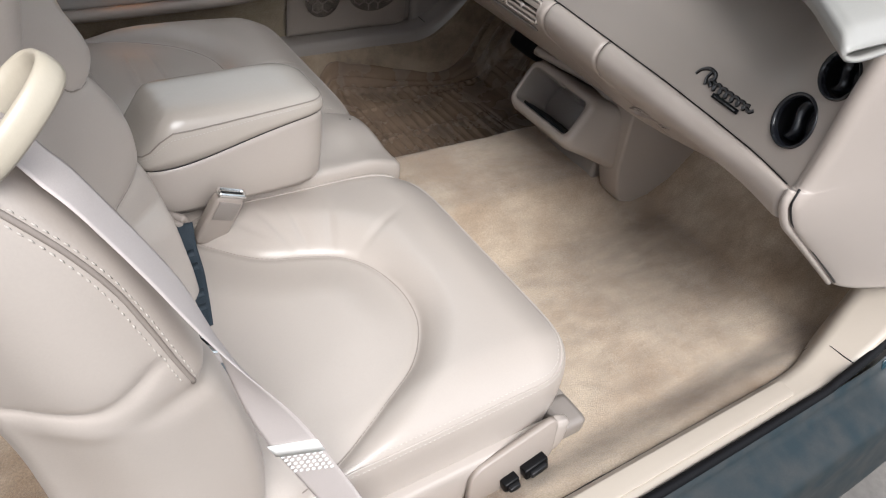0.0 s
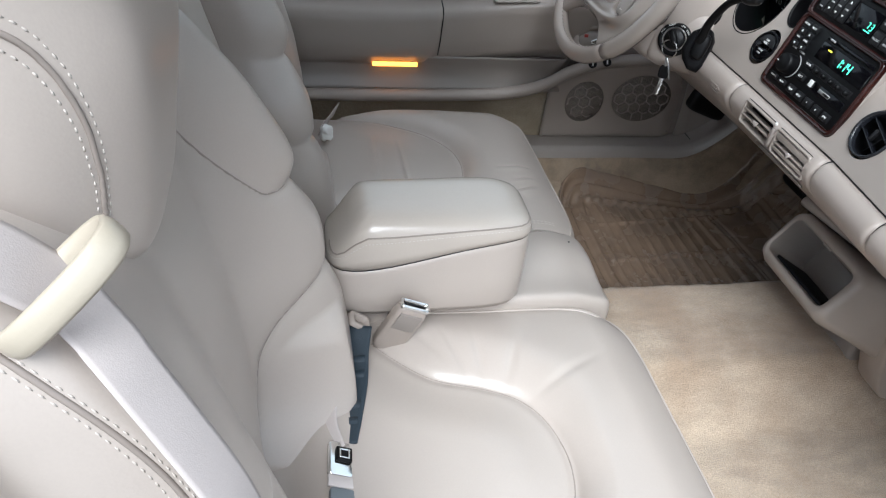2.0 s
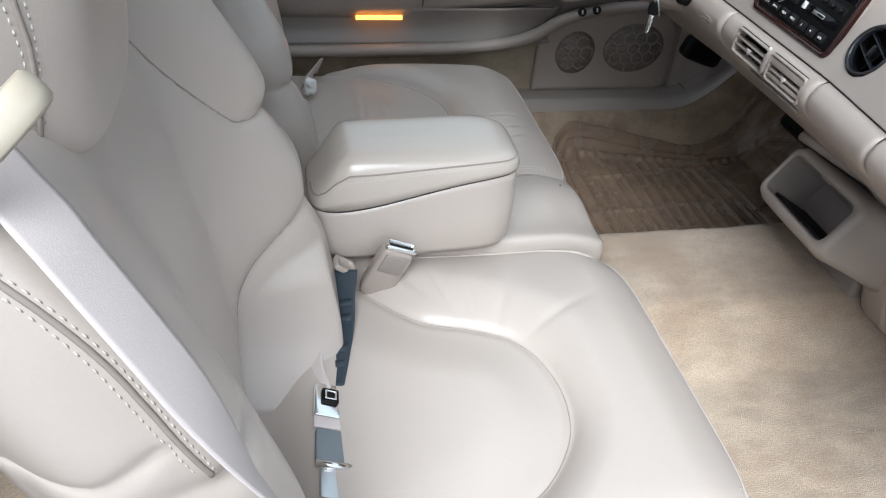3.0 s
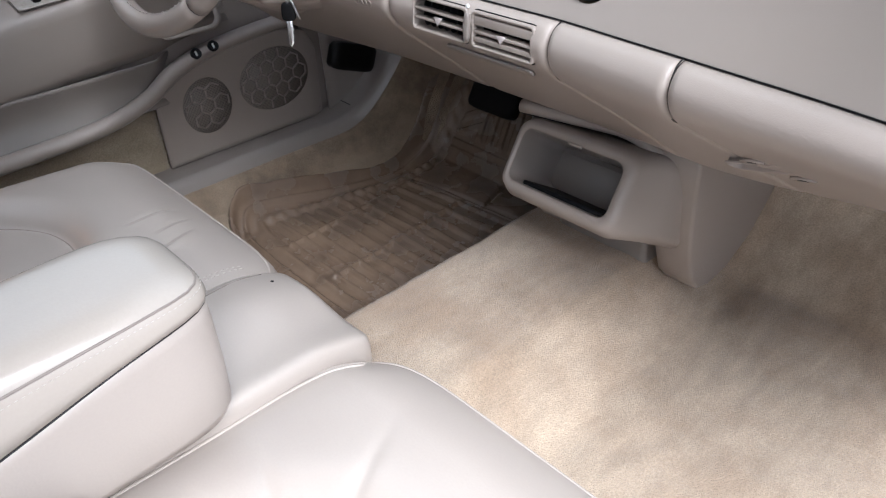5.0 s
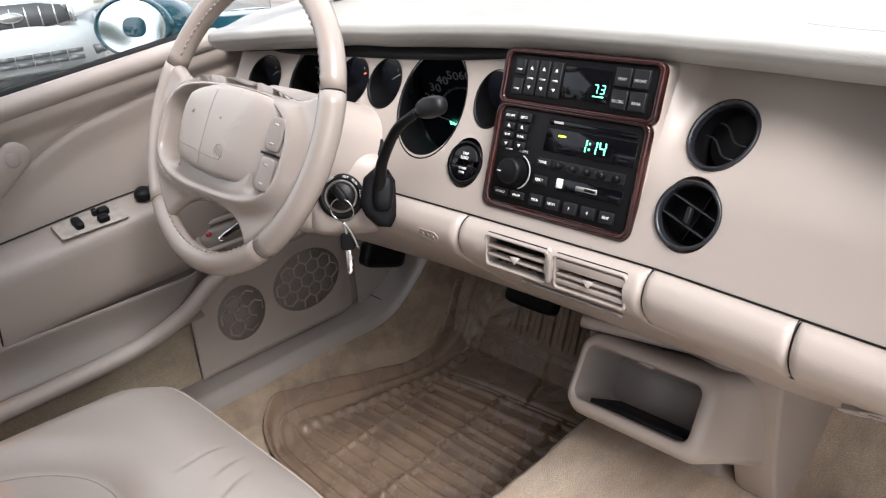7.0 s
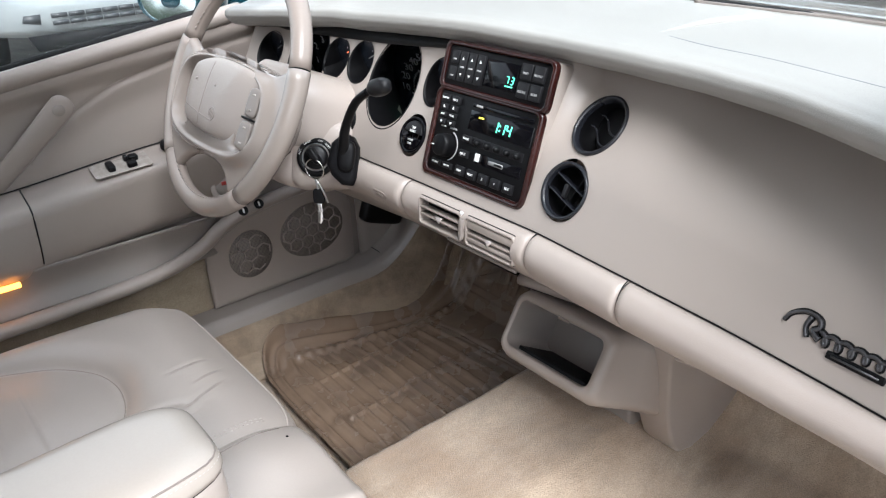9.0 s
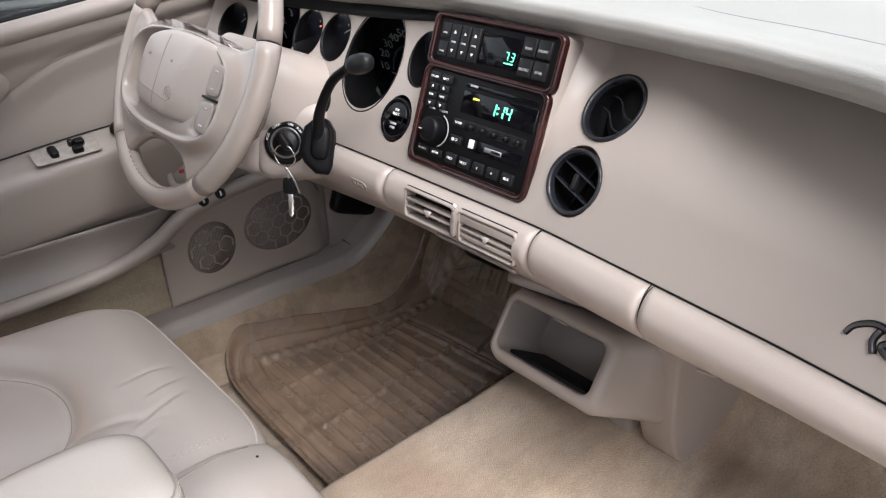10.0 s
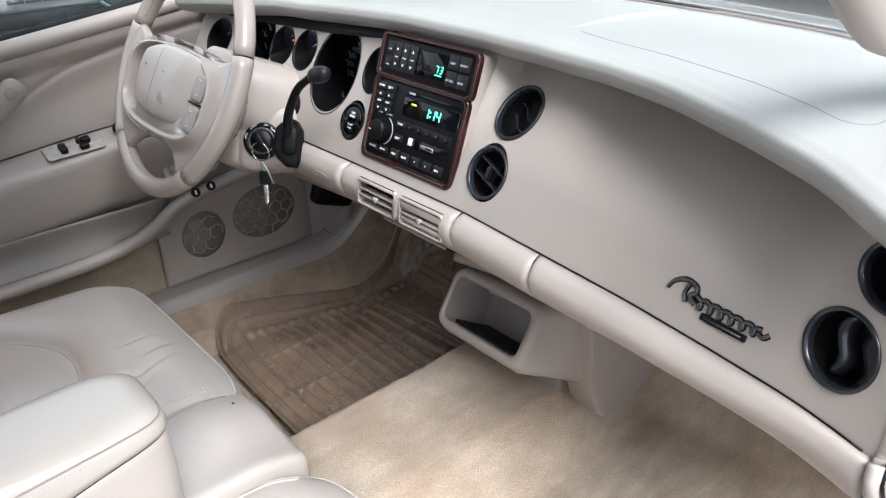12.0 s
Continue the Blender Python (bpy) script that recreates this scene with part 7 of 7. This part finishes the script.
for x, z in ((0.267, 0.388), (0.301, 0.393)):
    k = thing("door_button", "small round black release button beside the speaker grille", "button", (x, 0.652, z), "door buttons")
    km = axes((x, 0.6535, z + 0.004), (0, -0.85, 0.55))
    attach(part("cup", lathe([(0.0095, -0.004), (0.0095, 0.001), (0.008, 0.002), (0.0072, -0.001), (0.0, -0.001)], 24, km), BLACK), k)
    attach(part("pictogram", placed(bevel_box((0, 0, 0.0), (0.003, 0.009, 0.003), 0.0006), km), WHITE), k)
# taken for a lit courtesy lamp: its glow tints the driver's seat
refl = thing("door_reflector", "glowing orange courtesy light strip in the door's lower panel", "reflector", (-0.187, 0.69, 0.374))
attach(part("lens", bevel_box((-0.187, 0.667, 0.374), (0.100, 0.006, 0.0095), 0.002), ORANGE), refl)
# bonnet release box under the dash
rel = thing("fuse_cover", "small black plastic box under the dash end", "plastic cover", (0.6, 0.64, 0.3))
attach(part("box", rbox((0.590, 0.650, 0.295), (0.11, 0.03, 0.055), 6, 8, m=pose(0, 0, 0, 0, 20, 0)), BLACK), rel)

# door scaled out from the mean camera position to fit the view, shoulder most
VIEW_CENTRE = Vector((-0.28, -0.59, 0.955))
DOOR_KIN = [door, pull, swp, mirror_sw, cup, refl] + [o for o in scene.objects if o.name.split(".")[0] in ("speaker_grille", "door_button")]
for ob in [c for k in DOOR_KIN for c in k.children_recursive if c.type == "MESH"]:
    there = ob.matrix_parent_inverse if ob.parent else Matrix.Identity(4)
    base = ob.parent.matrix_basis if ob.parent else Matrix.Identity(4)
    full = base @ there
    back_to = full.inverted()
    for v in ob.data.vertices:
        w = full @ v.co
        v.co = back_to @ (VIEW_CENTRE + (w - VIEW_CENTRE) * lerp(1.030, 1.066, smooth((w.z - 0.36) / 0.16)))

# outer skin of the driver's door
skin = grid(lambda u, v: (lerp(-0.85, 0.95, u), 0.875 + 0.03 * math.sin(v * 3.0), lerp(-0.12, 0.69, v)), 20, 12)
solo("wall_driver_door_skin", thicken(skin, 0.003), TEAL, "teal outer skin of the driver's door", "door skin", kind="structure")
solo("wall_driver_door_shut", bevel_box((0.05, 0.832, 0.20), (1.9, 0.065, 0.70), 0.004), PLASTIC_GREY, "inner shell of the driver's door", "door shell", kind="structure")
# driver's side glass and mirror
wg = bmesh.new()
bmesh.ops.create_grid(wg, x_segments=1, y_segments=1, size=0.5)
placed(wg, Matrix.Translation((-0.13, 0.820, 0.93)) @ pose(0, 0, 0, 90, 0, 0) @ Matrix.Diagonal((1.30, 0.50, 1, 1)))
side_glass = solo("window_driver", thicken(wg, 0.004), GLASS, "clear driver's door glass", "window", kind="structure")
side_glass.visible_shadow = False
mir = thing("door_mirror", "oval door mirror in a glossy teal housing outside the window", "door mirror", (0.33, 0.90, 0.72))
MM = axes((0.290, 0.900, 0.766), (-0.82, -0.55, 0.16))
MS = MM @ Matrix.Diagonal((0.066, 0.046, 1, 1))
attach(part("housing", placed(rbox((0.005, 0.0, -0.055), (0.150, 0.112, 0.125), 2.6, 18), MM @ pose(0, 0, 0, 0, 0, 0)), TEAL), mir)
attach(part("rim", lathe([(1.10, -0.006), (1.12, 0.004), (1.06, 0.010), (1.00, 0.010), (0.98, 0.005)], 44, MS), TEAL), mir)
attach(part("glass", lathe([(0.0, 0.0065), (0.99, 0.0062)], 44, MS), MIRROR, None, "mirror glass"), mir)
attach(part("arm", rbox((0.46, 0.80, 0.745), (0.16, 0.16, 0.07), 3, 10), TEAL), mir)
fender = grid(lambda u, v: (lerp(0.95, 2.4, u), lerp(0.74, 0.93, v), lerp(0.775, 0.62, v * v) - 0.10 * u * u), 14, 10)
solo("front_wing", thicken(fender, 0.004), TEAL, "glossy teal front wing outside the windscreen", "car wing")

# ---- outside ----
gr = grid(lambda u, v: (lerp(-60, 60, u), lerp(-60, 60, v), -0.29), 40, 40)
solo("ground", gr, GROUND, "worn grey asphalt with gravel", "ground", kind="structure")
stones = bmesh.new()
for i in range(260):
    x, y = random.uniform(0.2, 1.3), random.uniform(-1.5, -0.9)
    rbox((x, y, -0.288), (random.uniform(0.006, 0.02), random.uniform(0.006, 0.02), random.uniform(0.004, 0.012)), 3, 2, m=pose(0, 0, 0, 0, 0, random.uniform(0, 90)), bm=stones)
solo("gravel", stones, GROUND, "loose grey gravel beside the car", "gravel", kind="stuff")

car = thing("parked_car", "white parked car with a dark grille facing the driver's window", "car", (1.5, 6.2, -0.29))
CX, CY = 1.49, 5.5


def nose(u, v):
    """Front end of the parked car: bumper bottom to bonnet."""
    x = lerp(-0.86, 0.86, u)
    z, d = ((0.0, 0.05), (0.06, 0.0), (0.24, -0.02), (0.36, 0.05), (0.48, 0.14), (0.56, 0.30), (0.66, 1.10), (0.70, 1.35))[min(7, int(v * 7.001))]
    return (CX + x, CY + d + 0.55 * (abs(x) / 0.86) ** 3.2, z - 0.01)


attach(part("body", thicken(grid(nose, 30, 8), 0.01), WHITE_PAINT), car)
attach(part("cabin", rbox((CX, CY + 2.7, 0.92), (1.45, 2.6, 0.62), 4, 12), GRILLE, None, "dark glazed cabin"), car)
attach(part("side", rbox((CX, CY + 2.6, 0.33), (1.70, 4.3, 0.70), 6, 14), WHITE_PAINT), car)


def car_plate(name, pts, mat, y, parent=None, depth=0.02, label=""):
    m = axes((CX, CY + y, 0), (0, -1, 0.12))
    return attach(part(name, outline([(px, pz) for px, pz in pts], depth, m), mat, None, label), car)


grl = [(-0.42, 0.36), (-0.36, 0.47), (-0.2, 0.50), (0.0, 0.505), (0.2, 0.50), (0.36, 0.47), (0.42, 0.36), (0.25, 0.335), (0.0, 0.325), (-0.25, 0.335)]
car_plate("grille", [(x * 1.08, 0.42 + (z - 0.42) * 1.25) for x, z in grl], CHROME, 0.035, depth=0.015, label="bright grille surround")
car_plate("grille_mesh", grl, GRILLE, 0.025, depth=0.018, label="dark grille mesh")
for k in range(9):
    car_plate("grille_bar", [(-0.40 + 0.1 * k, 0.345), (-0.392 + 0.1 * k, 0.345), (-0.392 + 0.1 * k, 0.48), (-0.40 + 0.1 * k, 0.48)], STEEL, 0.02, depth=0.016)
oval = [(0.085 * math.cos(a), 0.42 + 0.036 * math.sin(a)) for a in np.linspace(0, 2 * math.pi, 25)[:-1]]
car_plate("emblem", oval, CHROME, 0.005, depth=0.012, label="plain oval emblem")
car_plate("emblem_face", [(x * 0.85, 0.42 + (z - 0.42) * 0.8) for x, z in oval], STEEL, -0.004, depth=0.008)
for s in (-1, 1):
    car_plate("headlamp", [(s * 0.46, 0.37), (s * 0.74, 0.42), (s * 0.76, 0.52), (s * 0.56, 0.56), (s * 0.47, 0.50)][::s], LAMP_GLASS, 0.10, depth=0.03, label="clear headlamp")
    car_plate("indicator", [(s * 0.62, 0.45), (s * 0.70, 0.46), (s * 0.69, 0.51), (s * 0.62, 0.51)][::s], CREAM, 0.07, depth=0.01)
    car_plate("fog_recess", [(s * 0.50, 0.10), (s * 0.62, 0.12), (s * 0.60, 0.17), (s * 0.49, 0.17)][::s], GRILLE, -0.03, depth=0.02)
for z in (0.085, 0.135):
    for k in range(7):
        car_plate("intake", [(-0.42 + 0.12 * k, z), (-0.31 + 0.12 * k, z), (-0.31 + 0.12 * k, z + 0.032), (-0.42 + 0.12 * k, z + 0.032)], GRILLE, -0.035, depth=0.012)
car_plate("lower_lip", [(-0.55, -0.09), (0.55, -0.09), (0.60, 0.02), (-0.60, 0.02)], RUBBER, 0.02, depth=0.02)
for s in (-1, 1):
    attach(part("wheel", placed(lathe([(0.0, 0.1), (0.2, 0.1), (0.31, 0.08), (0.32, 0.0), (0.31, -0.08), (0.0, -0.1)], 28), axes((CX + s * 0.72, CY + 0.85, 0.02), (1, 0, 0))), RUBBER), car)


def hedge(name, path, height, label):
    bm = bmesh.new()
    for i in range(700):
        t = random.random()
        k = t * (len(path) - 1)
        j = min(len(path) - 2, int(k))
        p = Vector(path[j]).lerp(Vector(path[j + 1]), k - j)
        s = random.uniform(0.5, 1.5)
        rbox((p.x + random.uniform(-1.5, 1.5), p.y + random.uniform(-1.5, 1.5), -0.29 + random.uniform(0, height)), (s, s, s * random.uniform(0.6, 1.1)), 2.2, 4, deform=lambda q: q + 0.22 * noise.noise_vector(q * 1.9), bm=bm)
    return solo(name, bm, TREE, label, "trees", kind="stuff")


# hedge ring carried round the unseen sides too, to block low light
hedge("far_hedge", [(24 * math.cos(a), 24 * math.sin(a), 0) for a in np.linspace(0, 2 * math.pi, 33)], 5.0, "distant dark green hedge and trees, ringed round to block low light")
